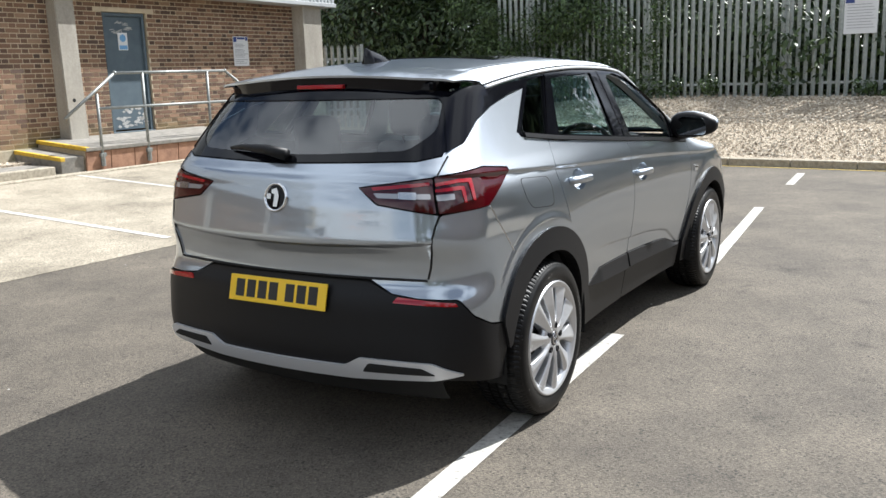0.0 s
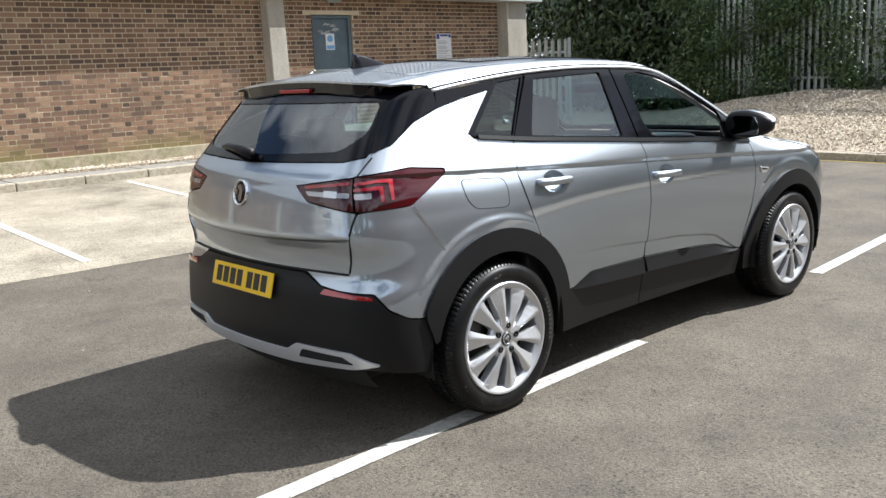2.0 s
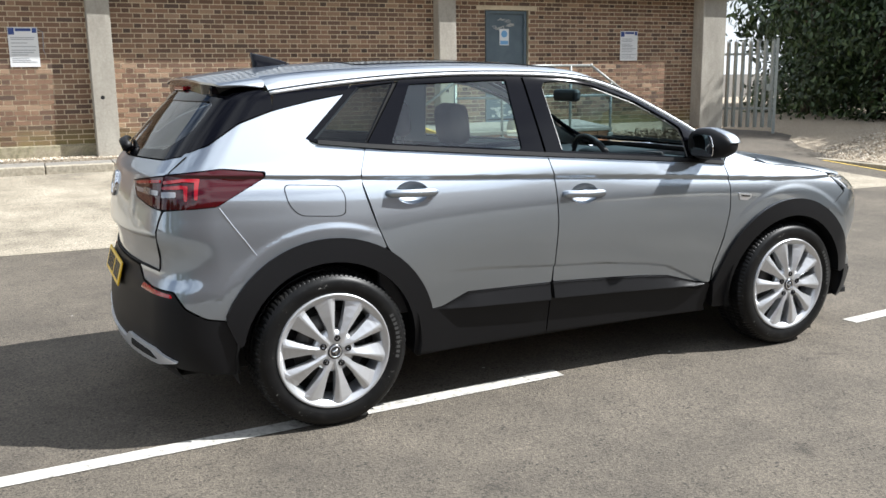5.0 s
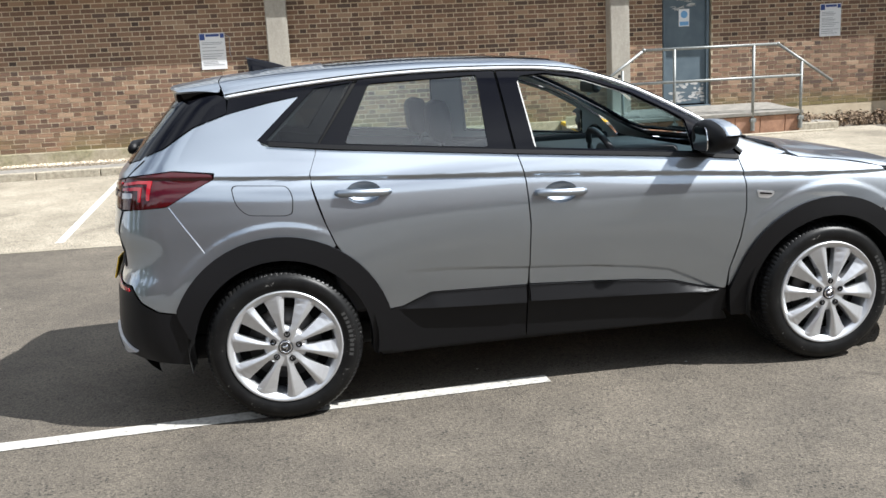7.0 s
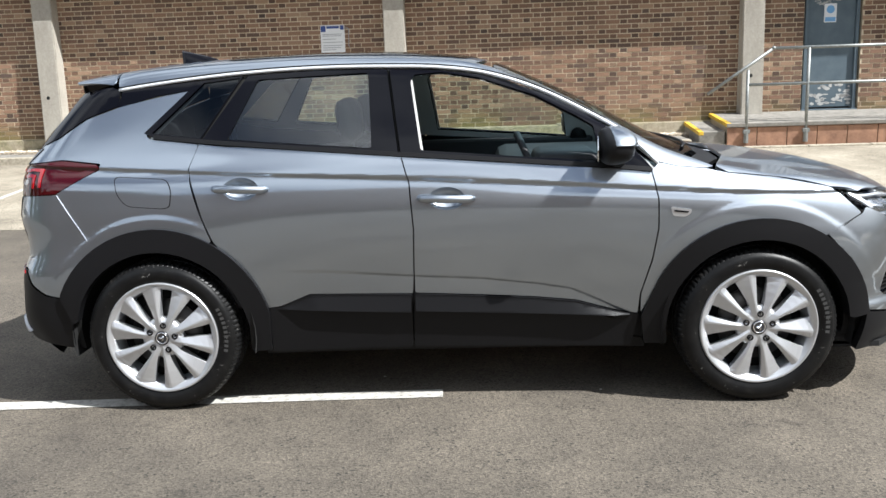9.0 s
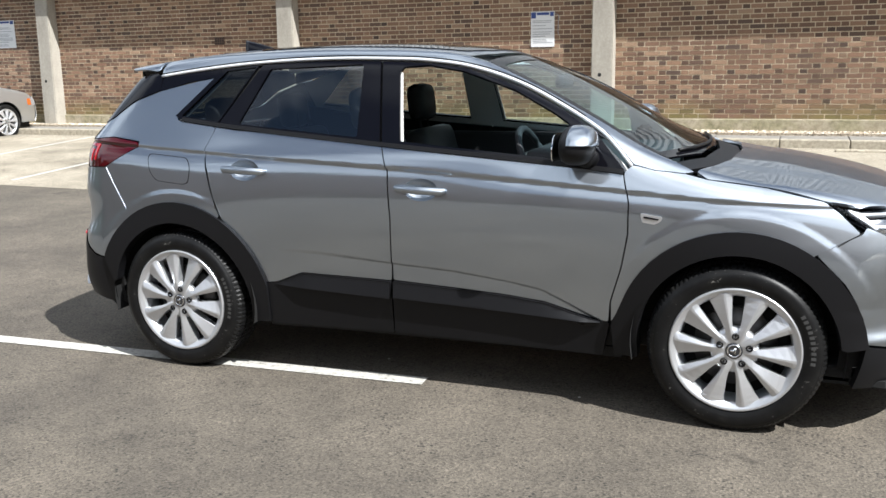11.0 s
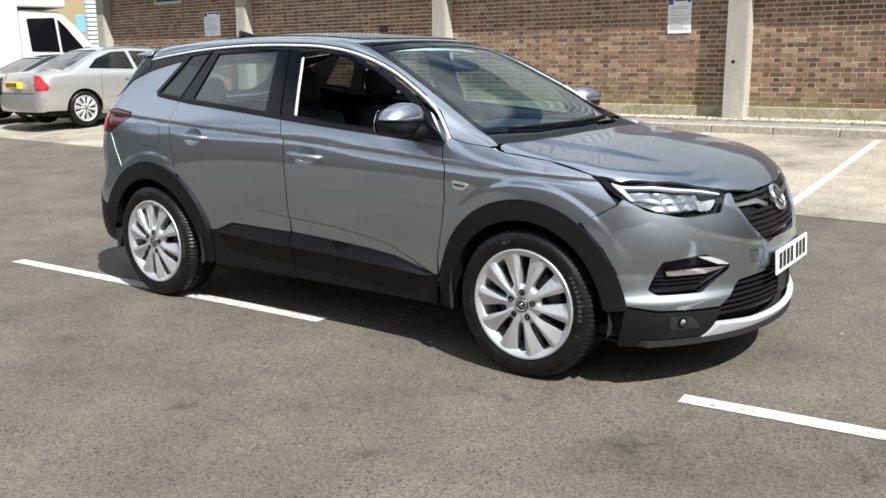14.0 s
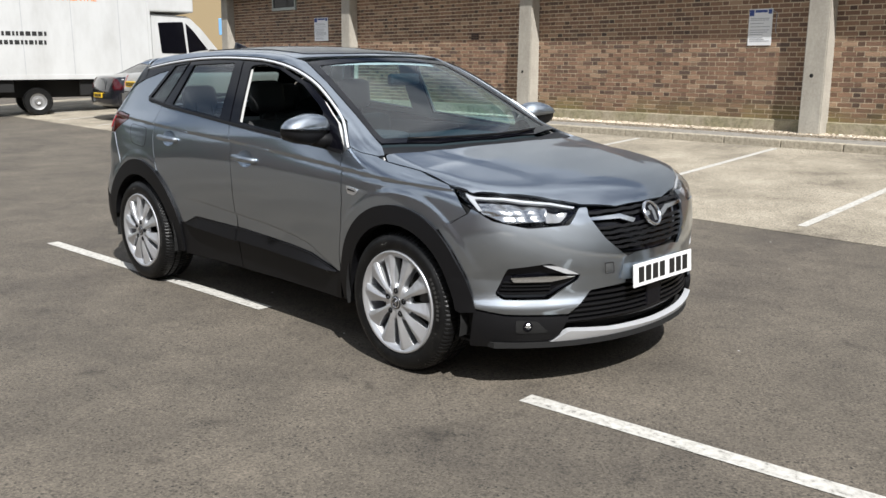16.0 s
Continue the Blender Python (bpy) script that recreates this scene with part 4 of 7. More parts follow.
# rear bumper
panel("rear_bumper", "rear_corner", rounded(seen("rear_corner", (-0.44, -0.87, 0.535), (-0.53, -0.86, 0.550), (-0.61, -0.83, 0.594), (-0.65, -0.785, 0.662), (-0.705, -0.62, 0.666), (-0.71, -0.50, 0.679), (-0.74, -0.44, 0.725), (-0.765, 0.0, 0.728, 0.0), (-0.80, 0.0, 0.35, 0.0), (-0.78, -0.35, 0.33), (-0.66, -0.77, 0.345), (-0.42, -0.85, 0.30), (-0.41, -0.86, 0.42)), 0.012), CLADDING, car, 0.025, 0.004, 0, "black plastic rear bumper", True)
panel("diffuser_trim", "rear", rounded([(-0.80, 0.372), (-0.70, 0.420), (-0.40, 0.425), (-0.33, 0.388), (0.33, 0.388), (0.40, 0.425), (0.70, 0.420), (0.80, 0.372), (0.70, 0.352), (0.36, 0.335), (-0.36, 0.335), (-0.70, 0.352)], 0.012), SATIN, car, 0.025, 0.016, 0.03, "silver diffuser trim")
for s in (1, -1):
    panel("exhaust_inset", "rear", rounded([(s * 0.41, 0.372), (s * 0.44, 0.408), (s * 0.66, 0.402), (s * 0.71, 0.376)], 0.01), DARK, car, 0.03, 0.019, 0.004)
panel("bumper_centre", "rear", [(-0.06, 0.724), (0.06, 0.724), (0.06, 0.34), (-0.06, 0.34)], CLADDING, car, 0.03, 0.0045, 0)
panel("rear_valance", "rear", rounded([(-0.70, 0.20), (-0.72, 0.33), (0.72, 0.33), (0.70, 0.20)], 0.02), DARK, car, 0.05, -0.03, 0)
panel("rear_reflector", "rear_corner", rounded(seen("rear_corner", (-0.70, -0.52, 0.672), (-0.655, -0.775, 0.654), (-0.65, -0.78, 0.640), (-0.71, -0.50, 0.650)), 0.006), REDLENS, car, 0.02, 0.008, 0.008, "red reflector strip", True)
# rear lamps: smoked housing, red light guides, clear band
lampO = [(-0.66, -0.715, 1.000), (-0.60, -0.774, 1.003), (-0.454, -0.822, 1.012), (-0.341, -0.817, 1.072), (-0.255, -0.813, 1.119), (-0.262, -0.81, 1.136), (-0.430, -0.790, 1.156), (-0.635, -0.687, 1.134)]
for s in (1, -1):
    tail = panel("tail_lamp", "rear_corner", rounded(seen("rear_corner", *lampO), 0.008), DARKRED, car, 0.02, 0.002, 0.02, "smoked red tail lamp", sides=(s,))
    for name, pts, mat, up in (("light_guide", [(-0.64, -0.69, 1.112), (-0.56, -0.735, 1.122), (-0.50, -0.76, 1.122), (-0.50, -0.765, 1.040), (-0.515, -0.765, 1.040), (-0.518, -0.755, 1.108), (-0.56, -0.735, 1.110), (-0.64, -0.69, 1.100)], REDLENS, 0.006),
                               ("light_guide", [(-0.645, -0.69, 1.090), (-0.57, -0.735, 1.097), (-0.54, -0.745, 1.095), (-0.54, -0.75, 1.035), (-0.552, -0.748, 1.035), (-0.553, -0.738, 1.083), (-0.645, -0.69, 1.079)], REDLENS, 0.006),
                               ("clear_band", [(-0.645, -0.692, 1.070), (-0.585, -0.727, 1.072), (-0.585, -0.728, 1.050), (-0.65, -0.70, 1.047)], CLEARLENS, 0.006)):
        panel(name, "rear_corner", rounded(seen("rear_corner", *pts), 0.004), mat, tail, 0.02, up, 0.004, sides=(s,))
    gate_lamp = panel("tailgate_lamp", "rear", rounded([(s * 0.392, 1.094), (s * 0.677, 1.130), (s * 0.706, 1.000), (s * 0.475, 1.036)], 0.008), DARKRED, car, 0.025, 0.002, 0.02, "smoked red inner tail lamp")
    panel("light_guide", "rear", rounded([(s * 0.445, 1.098), (s * 0.67, 1.117), (s * 0.672, 1.105), (s * 0.455, 1.086)], 0.004), REDLENS, gate_lamp, 0.03, 0.006, 0.004)
    panel("clear_band", "rear", rounded([(s * 0.455, 1.076), (s * 0.68, 1.074), (s * 0.683, 1.054), (s * 0.475, 1.058)], 0.006), CLEARLENS, gate_lamp, 0.03, 0.006, 0.004)
    panel("bulb_window", "rear", rounded([(s * 0.56, 1.081), (s * 0.63, 1.080), (s * 0.633, 1.053), (s * 0.563, 1.055)], 0.004), REFLECTOR, gate_lamp, 0.03, 0.009, 0.004)


def roof_tail(p):
    """The roof's line carried on past the rear window."""
    x, y, z = p[:, 0], np.abs(p[:, 1]), p[:, 2]
    return smax(z - hermite(*TOP, x) + 0.10 * y * y, y - half_width(x, z) - 0.01, 0.05)


SPOIL = rounded([(-0.440, -0.30), (-0.430, -0.46), (-0.385, -0.628), (-0.19, -0.664), (-0.205, -0.57), (-0.205, 0.57), (-0.19, 0.664), (-0.385, 0.628), (-0.430, 0.46), (-0.440, 0.30), (-0.447, 0)], 0.02)
spoiler = panel("roof_spoiler", "top", SPOIL, PAINT, car, 0.03, 0.0, 0.009, "silver roof spoiler", body=roof_tail)
panel("spoiler_underside", "top", rounded([(-0.434, -0.30), (-0.424, -0.45), (-0.386, -0.555), (-0.19, -0.57), (-0.19, 0.57), (-0.386, 0.555), (-0.424, 0.45), (-0.434, 0.30)], 0.02), GLOSSBLACK, spoiler, 0.04, -0.010, 0.055, "gloss black rear face and underside", body=roof_tail)
part("brake_light", boxes(((-0.445, -0.125, 1.474), (-0.415, 0.125, 1.492)), bevel=0.004), REDLENS, spoiler, "red high brake light")
part("tail_box", boxes(((-0.40, -0.55, 1.44), (-0.25, 0.55, 1.505)), bevel=0.02), GLOSSBLACK, spoiler)
# shark fin aerial
b = bmesh.new()
rows = []
for k in range(9):
    t = k / 8
    x, h, w = -0.080 + 0.195 * t, 0.072 * (1 - t) ** 0.8 + 0.001, 0.030 * (1 - t * t) ** 0.5 + 0.002
    z = 1.578 + 0.012 * t
    rows.append([b.verts.new((x - 0.012 * max(0, hh - 0.2) * (1 - t), q * w, z + hh * h)) for q, hh in ((-1, -0.1), (-0.75, 0.3), (-0.32, 0.85), (0, 1), (0.32, 0.85), (0.75, 0.3), (1, -0.1))])
for a, c2 in zip(rows, rows[1:]):
    for j in range(6):
        b.faces.new((a[j], c2[j], c2[j + 1], a[j + 1]))
b.faces.new(rows[0])
part("aerial_fin", b, GLOSSBLACK, car, "dark shark fin aerial", True)
# rear wiper
b = bmesh.new()
p0, p1 = spot("rear", -0.014, 1.215)[0], spot("rear", 0.34, 1.235)[0]
tube(b, [p0 + Vector((-0.03, 0, 0.0)), p0.lerp(p1, 0.3) + Vector((-0.045, 0, 0.015)), p0.lerp(p1, 0.75) + Vector((-0.03, 0, 0.012)), p1 + Vector((-0.015, 0, 0))], [0.026, 0.022, 0.014, 0.008], 8)
part("rear_wiper", b, CLADDING, car, "black rear wiper arm", True)


def rosette(name, place, normal, r, parent, tall=1.0):
    """A round chrome badge: ring, dark dish and a plain bright shape."""
    q = Vector(normal).to_track_quat("Z", "Y").to_matrix().to_4x4()
    m = Matrix.Translation(place) @ q
    b = bmesh.new()
    lathe(b, [(r * 0.80, 0.004), (r * 0.84, 0.011), (r * 0.93, 0.013), (r, 0.006), (r, -0.006)], 28, "z")
    ring = part(name, b, CHROME, parent, "round chrome badge", True)
    ring.matrix_local = m
    b = bmesh.new()
    lathe(b, [(0.0, 0.005), (r * 0.83, 0.003)], 28, "z")
    part("badge_dish", b, GLOSSBLACK, ring)
    b = bmesh.new()
    prism(b, [(-0.12 * r, -0.62 * r), (0.22 * r, -0.62 * r), (0.32 * r, 0.1 * r), (0.1 * r, 0.62 * r), (-0.34 * r, 0.5 * r), (-0.3 * r, 0.25 * r), (-0.05 * r, 0.2 * r)], 0.004, 0.010, "z")
    box(b, (-0.72 * r, -0.12 * r, 0.004), (-0.38 * r, 0.22 * r, 0.009))
    part("badge_shape", b, CHROME, ring)


p, n = spot("rear", 0.0, 1.047)
rosette("badge", p, n, 0.062, car)
# shut line round the tailgate
for s in (1, -1):
    b = bmesh.new()
    tube(b, [spot("rear", s * y, z)[0] for y, z in ((0.716, 0.990), (0.706, 0.955), (0.6955, 0.905), (0.692, 0.85), (0.680, 0.79), (0.668, 0.744))], 0.0045, 6)
    part("shut_line", b, DARK, car)
    b = bmesh.new()
    tube(b, [spot("rear", s * y, z)[0] for y, z in ((0.690, 1.140), (0.692, 1.175), (0.694, 1.208))], 0.004, 6)
    part("shut_line", b, DARK, car)
b = bmesh.new()
tube(b, [spot("rear", -0.665 + 0.0665 * k, 0.738)[0] for k in range(21)], 0.0055, 6)
part("shut_line", b, DARK, car)
# number plates with plain bars


def number_plate(name, m, mat, label):
    pl = part(name, boxes(((-0.26, -0.0555, 0.0), (0.26, 0.0555, 0.008)), bevel=0.003), mat, car, label)
    pl.matrix_local = m
    x = -0.222
    for k in range(7):
        bar = part("plate_bar", boxes(((x, -0.036, 0.006), (x + 0.046, 0.038, 0.0095))), INK, pl)
        x += 0.061 if k != 3 else 0.088
    return pl


def facing(place, out, up=(0, 0, 1)):
    out, up = Vector(out).normalized(), Vector(up)
    x = up.cross(out).normalized()
    y = out.cross(x)
    return Matrix(((x.x, y.x, out.x, place[0]), (x.y, y.y, out.y, place[1]), (x.z, y.z, out.z, place[2]), (0, 0, 0, 1)))


number_plate("number_plate", facing((-0.796, 0.0, 0.655), (-1, 0, 0.27)), YELLOWPLATE, "yellow rear number plate with dark bars")
number_plate("number_plate", facing((3.602, 0.025, 0.528), (1, 0, 0.06)), WHITEPLATE, "white front number plate with dark bars")
part("plate_plinth", boxes(((3.53, -0.20, 0.485), (3.600, 0.25, 0.57)), bevel=0.01), CLADDING, car)
# fuel flap outline, on the right side only
flap = rounded([(-0.180, 1.085), (0.068, 1.068), (0.090, 1.02), (0.082, 0.945), (0.05, 0.937), (-0.12, 0.950), (-0.165, 1.0)], 0.03)
flap_in = [(0.965 * (a + 0.05) - 0.05, 0.955 * (z - 1.01) + 1.01) for a, z in flap]
panel("fuel_flap_gap", "side", flap, DARK, car, 0.03, 0.0008, 0, holes=[flap_in])
panel("fuel_flap", "side", flap_in, PAINT, car, (0.04, 0.02), 0.0012, 0)


BADGE = material("brushed_chrome", (0.70, 0.71, 0.73), 0.30, 0.8)
# door handles with their hollows
def handle(x, z, s):
    p, n = spot("side", x, z)
    side = Vector((1, s, 1))
    b = bmesh.new()
    pts = [Vector((p.x - 0.12, p.y + 0.004, p.z + 0.004)), Vector((p.x - 0.105, p.y - 0.014, p.z + 0.004)), Vector((p.x, p.y - 0.020, p.z)), Vector((p.x + 0.10, p.y - 0.015, p.z - 0.003)), Vector((p.x + 0.12, p.y + 0.004, p.z - 0.004))]
    tube(b, pts, [0.014, 0.018, 0.019, 0.017, 0.011], 12)
    for v in b.verts:
        v.co.y *= s
    h = part("door_handle", b, PAINT, car, "silver pull handle", True)
    k = 0 if x < 1 else 1
    panel("handle_bowl", "side", bowl(k), PAINT, h, 0.006, 0.0, 0, "hollow behind the handle", sides=(s,), wave=lambda q: -0.034 * np.clip(1 - ((q[:, 0] - x) / BOWL_X) ** 2 - ((q[:, 2] - z) / BOWL_Z) ** 2, 0, 1) ** 0.7)


for s in (1, -1):
    for x, z in HANDLES:
        handle(x, z, s)
    panel("wing_badge", "side", rounded([(2.285, 0.892), (2.375, 0.880), (2.37, 0.862), (2.345, 0.848), (2.295, 0.854)], 0.008), BADGE, car, 0.02, 0.006, 0.008, "chrome wing badge", sides=(s,))
    panel("wing_badge_inlay", "side", rounded([(2.300, 0.880), (2.362, 0.872), (2.358, 0.866), (2.300, 0.872)], 0.003), GLOSSBLACK, car, 0.02, 0.0085, 0.002, sides=(s,))


# door mirrors
def mirror(s):
    def egg(cut):
        b = bmesh.new()
        nu, nv = 28, 16
        g = []
        for i in range(nv + 1):
            a = -math.pi / 2 + math.pi * i / nv
            row = []
            for j in range(nu):
                t = 2 * math.pi * j / nu
                cx, cy, cz = math.cos(a) * math.cos(t), math.cos(a) * math.sin(t), math.sin(a)
                pw = lambda v, e: math.copysign(abs(v) ** e, v)
                x, y, z = pw(cx, 0.75) * 0.088, pw(cy, 0.62) * 0.146, pw(cz, 0.75) * 0.084
                x = min(x, 0.088) if x > 0 else x * 0.62
                z *= 1.0 - 0.36 * max(0.0, y / 0.146) if z > 0 else 0.95 - 0.25 * max(0.0, y / 0.146)
                if cut == "low":
                    x, y, z = x * 0.97 - 0.010, y * 0.97, z * 0.97
                elif cut == "high":
                    z, x = max(z, 0.004 + 0.06 * y), max(x, -0.022)
                row.append(b.verts.new((2.03 + x - 0.10 * (y + 0.02) * -1 * 0.6, s * (-0.945 + y * -1), 1.165 + z)))
            g.append(row)
        for i in range(nv):
            for j in range(nu):
                b.faces.new((g[i][j], g[i][(j + 1) % nu], g[i + 1][(j + 1) % nu], g[i + 1][j]))
        bmesh.ops.remove_doubles(b, verts=b.verts, dist=0.0005)
        bmesh.ops.recalc_face_normals(b, faces=b.faces)
        return b
    shell = part("mirror_cap", egg("high"), PAINT, car, "silver door mirror cap", True)
    low = part("mirror_housing", egg("low"), CLADDING, shell, "black lower mirror housing", True)
    b = bmesh.new()
    prism(b, rounded([(-0.09, -0.05), (0.09, -0.055), (0.095, 0.02), (0.07, 0.058), (-0.07, 0.055), (-0.095, 0.0)], 0.02), -0.002, 0.002, "x")
    g = part("mirror_glass", b, material("mirror_silver", (0.85, 0.87, 0.88), 0.02, 1.0), shell)
    g.matrix_local = pose(1.962, s * -0.945, 1.160, 0, 0, s * -6)
    b = bmesh.new()
    tube(b, [(2.06, s * -0.76, 1.085), (2.06, s * -0.84, 1.108), (2.045, s * -0.90, 1.122)], [0.05, 0.042, 0.042], 10)
    part("mirror_arm", b, CLADDING, shell, "", True)


for s in (1, -1):
    mirror(s)


# wheels
def wheel_meshes():
    out = {}
    b = bmesh.new()
    n = 288
    prof = [(0.240, 0.215), (0.262, 0.232), (0.31, 0.238), (0.340, 0.226), (0.3515, 0.200), (0.3525, 0.168), (0.343, 0.166), (0.343, 0.156), (0.3525, 0.154), (0.3535, 0.128), (0.343, 0.126), (0.343, 0.116), (0.3535, 0.114), (0.3525, 0.084),
            (0.343, 0.082), (0.343, 0.072), (0.3525, 0.070), (0.3520, 0.045), (0.3485, 0.027), (0.3400, 0.013), (0.333, 0.006), (0.327, 0.0045), (0.325, 0.0005), (0.310, -0.0045), (0.300, -0.006), (0.280, -0.0065), (0.276, -0.0040), (0.270, -0.003), (0.263, 0.0), (0.258, 0.006), (0.245, 0.012)]
    rings = []
    for i in range(n):
        a = 2 * math.pi * i / n
        row = []
        for r, t in prof:
            cut = 0.0034 if i % 3 == 0 and r > 0.3330 and (t < 0.09 or t > 0.15) else 0.003 if i % 5 == 0 and r > 0.345 else 0.0
            row.append(b.verts.new(((r - cut) * math.cos(a), t + (0.0010 if cut > 0.0032 and t < 0.03 else 0), (r - cut) * math.sin(a))))
        rings.append(row)
    for i in range(n):
        p, q = rings[i], rings[(i + 1) % n]
        for j in range(len(prof) - 1):
            b.faces.new((p[j], p[j + 1], q[j + 1], q[j])).smooth = max(prof[j][0], prof[j + 1][0]) < 0.334
    out["tyre"] = mesh_of("tyre", b)
    b = bmesh.new()
    lathe(b, [(0.205, 0.215), (0.212, 0.12), (0.218, 0.045), (0.222, 0.022), (0.226, 0.012), (0.234, 0.006), (0.244, 0.000), (0.252, -0.006), (0.257, -0.004), (0.260, 0.006)], 90)
    out["rim"] = mesh_of("rim", b)
    b = bmesh.new()
    secs = []
    for r, wl, wr, deep in ((0.040, 0.017, 0.015, 0.002), (0.075, 0.018, 0.016, 0.004), (0.098, 0.018, 0.016, 0.007), (0.125, 0.023, 0.020, 0.010), (0.160, 0.033, 0.028, 0.013), (0.195, 0.042, 0.036, 0.015), (0.220, 0.051, 0.042, 0.015), (0.238, 0.060, 0.051, 0.010)):
        y = -0.002 - 0.010 * math.sin(math.pi * min(1.0, r / 0.24)) + 0.004
        secs.append([(r, -wl, y + deep + 0.004), (r, -wl * 0.96, y + deep), (r, wr * 0.20, y - 0.002), (r, wr * 0.42, y - 0.002), (r, wr * 0.95, y + deep * 0.45), (r, wr, y + deep * 0.45 + 0.004), (r, wr * 0.85, y + 0.05), (r, -wl * 0.85, y + 0.055)])
    vs = [[b.verts.new((c, t, a)) for a, c, t in sec] for sec in secs]
    for p, q in zip(vs, vs[1:]):
        for j in range(8):
            b.faces.new((p[j], q[j], q[(j + 1) % 8], p[(j + 1) % 8]))
    b.faces.new(vs[0])
    b.faces.new(vs[-1][::-1])
    bmesh.ops.recalc_face_normals(b, faces=b.faces)
    out["spoke"] = mesh_of("spoke", b)
    b = bmesh.new()
    lathe(b, [(0.0, 0.03), (0.098, 0.03), (0.094, 0.010), (0.078, 0.001), (0.040, -0.004), (0.034, -0.003)], 40)
    out["hub"] = mesh_of("hub", b)
    b = bmesh.new()
    lathe(b, [(0.034, 0.002), (0.033, -0.006), (0.028, -0.008), (0.0, -0.008)], 28)
    out["cap"] = mesh_of("centre_cap", b)
    b = bmesh.new()
    lathe(b, [(0.022, -0.0082), (0.0235, -0.0100), (0.0265, -0.0100), (0.028, -0.0082)], 28)
    box(b, (-0.014, -0.0096, -0.006), (0.004, -0.0080, 0.004))
    box(b, (0.000, -0.0096, -0.013), (0.008, -0.0080, 0.013))
    out["emblem"] = mesh_of("cap_ring", b)
    b = bmesh.new()
    lathe(b, [(0.0145, 0.006), (0.0145, -0.003), (0.009, -0.004), (0.008, 0.004), (0.0, 0.004)], 10)
    out["nut"] = mesh_of("wheel_nut", b)
    # disc closing the rim; its near-black is the shade between the spokes
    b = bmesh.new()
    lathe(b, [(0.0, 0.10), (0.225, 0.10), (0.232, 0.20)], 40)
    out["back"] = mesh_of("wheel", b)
    b = bmesh.new()
    lathe(b, [(0.07, 0.07), (0.165, 0.07), (0.165, 0.09), (0.07, 0.09)], 40)
    out["disc"] = mesh_of("brake_disc", b)
    b = bmesh.new()
    for a0, a1 in ((-4, 38),):
        for k in range(10):
            a = radians(a0 + (a1 - a0) * (k + 0.15) / 10)
            c = radians(a0 + (a1 - a0) * (k + 0.75) / 10)
            q = [b.verts.new((r * math.cos(t), -0.0072, r * math.sin(t))) for r, t in ((0.288, a), (0.288, c), (0.306, c), (0.306, a))]
            b.faces.new(q)
    out["mark"] = mesh_of("sidewall_bar", b)
    return out


WM = wheel_meshes()
CAPGREY = material("wheel_cap_grey", (0.05, 0.05, 0.053), 0.3, 0.4)
SIDEWALL = material("pale_rubber_print", (0.05, 0.05, 0.049), 0.5)
DISCSTEEL = material("brake_steel", (0.10, 0.095, 0.09), 0.45, 0.9)
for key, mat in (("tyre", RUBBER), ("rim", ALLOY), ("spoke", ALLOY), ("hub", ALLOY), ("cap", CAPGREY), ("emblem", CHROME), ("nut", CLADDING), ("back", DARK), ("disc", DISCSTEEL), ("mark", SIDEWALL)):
    WM[key].materials.append(mat)
    if key != "tyre":
        WM[key].polygons.foreach_set("use_smooth", [key not in ("mark", "spoke")] * len(WM[key].polygons))


def wheel(parent, m, size=1.0):
    w = part("wheel", WM["back"], None, parent)
    w.matrix_local = m @ Matrix.Scale(size, 4)
    for key in ("tyre", "rim", "hub", "cap", "emblem", "disc"):
        part({"cap": "centre_cap", "disc": "brake_disc", "emblem": "cap_ring"}.get(key, key), WM[key], None, w)
    tagged(part("sidewall_bar", WM["mark"], None, w), kind="stuff")
    for k in range(5):
        for d in (-18, 18):
            part("spoke", WM["spoke"], None, w).rotation_euler = (0, radians(72 * k + d), 0)
        o = part("wheel_nut", WM["nut"], None, w)
        o.location = (0.060 * math.sin(radians(72 * k)), -0.006, 0.060 * math.cos(radians(72 * k)))


for x, spin in ((0.0, 10), (WB, 3)):
    wheel(car, pose(x, -0.893, 0.350, 0, spin, 0))
    wheel(car, pose(x, 0.893, 0.350, 0, spin + 30, 180))
# wheel housings and floor
for x, r in ((0.0, 0.425), (WB, 0.42)):
    for s in (1, -1):
        b = bmesh.new()
        lathe(b, [(r, s * 0.872), (r, s * 0.58), (0.0, s * 0.58)], 24, "y", radians(-12), radians(192))
        o = part("wheel_housing", b, DARK, car)
        o.location = (x, 0, HUB_Z)
part("floor_pan", boxes(((-0.62, -0.60, 0.24), (3.30, 0.60, 0.36)), ((0.46, -0.70, 0.23), (2.20, 0.70, 0.36)), bevel=0.02), DARK, car)
# unseen trays added to stop light leaking into the shadow under the nose
part("shadow_tray", boxes(((2.95, -0.66, 0.215), (3.36, 0.66, 0.25)), ((3.22, -0.66, 0.2), (3.30, 0.66, 0.80)), ((2.95, -0.80, 0.225), (3.12, -0.60, 0.30)), ((2.95, 0.60, 0.225), (3.12, 0.80, 0.30)), bevel=0.01), DARK, car)
b = bmesh.new()
ys = [-0.80 + 0.1 * k for k in range(17)]
prism(b, [(3.585 - 1.15 * (0.34 * y * y + 0.2 * y ** 4), y) for y in ys] + [(2.98, 0.80), (2.98, -0.80)], 0.222, 0.248, "z")
part("front_under_tray", b, DARK, car)
part("exhaust_box", boxes(((-0.60, -0.45, 0.20), (-0.25, 0.45, 0.27)), bevel=0.03), DARK, car)

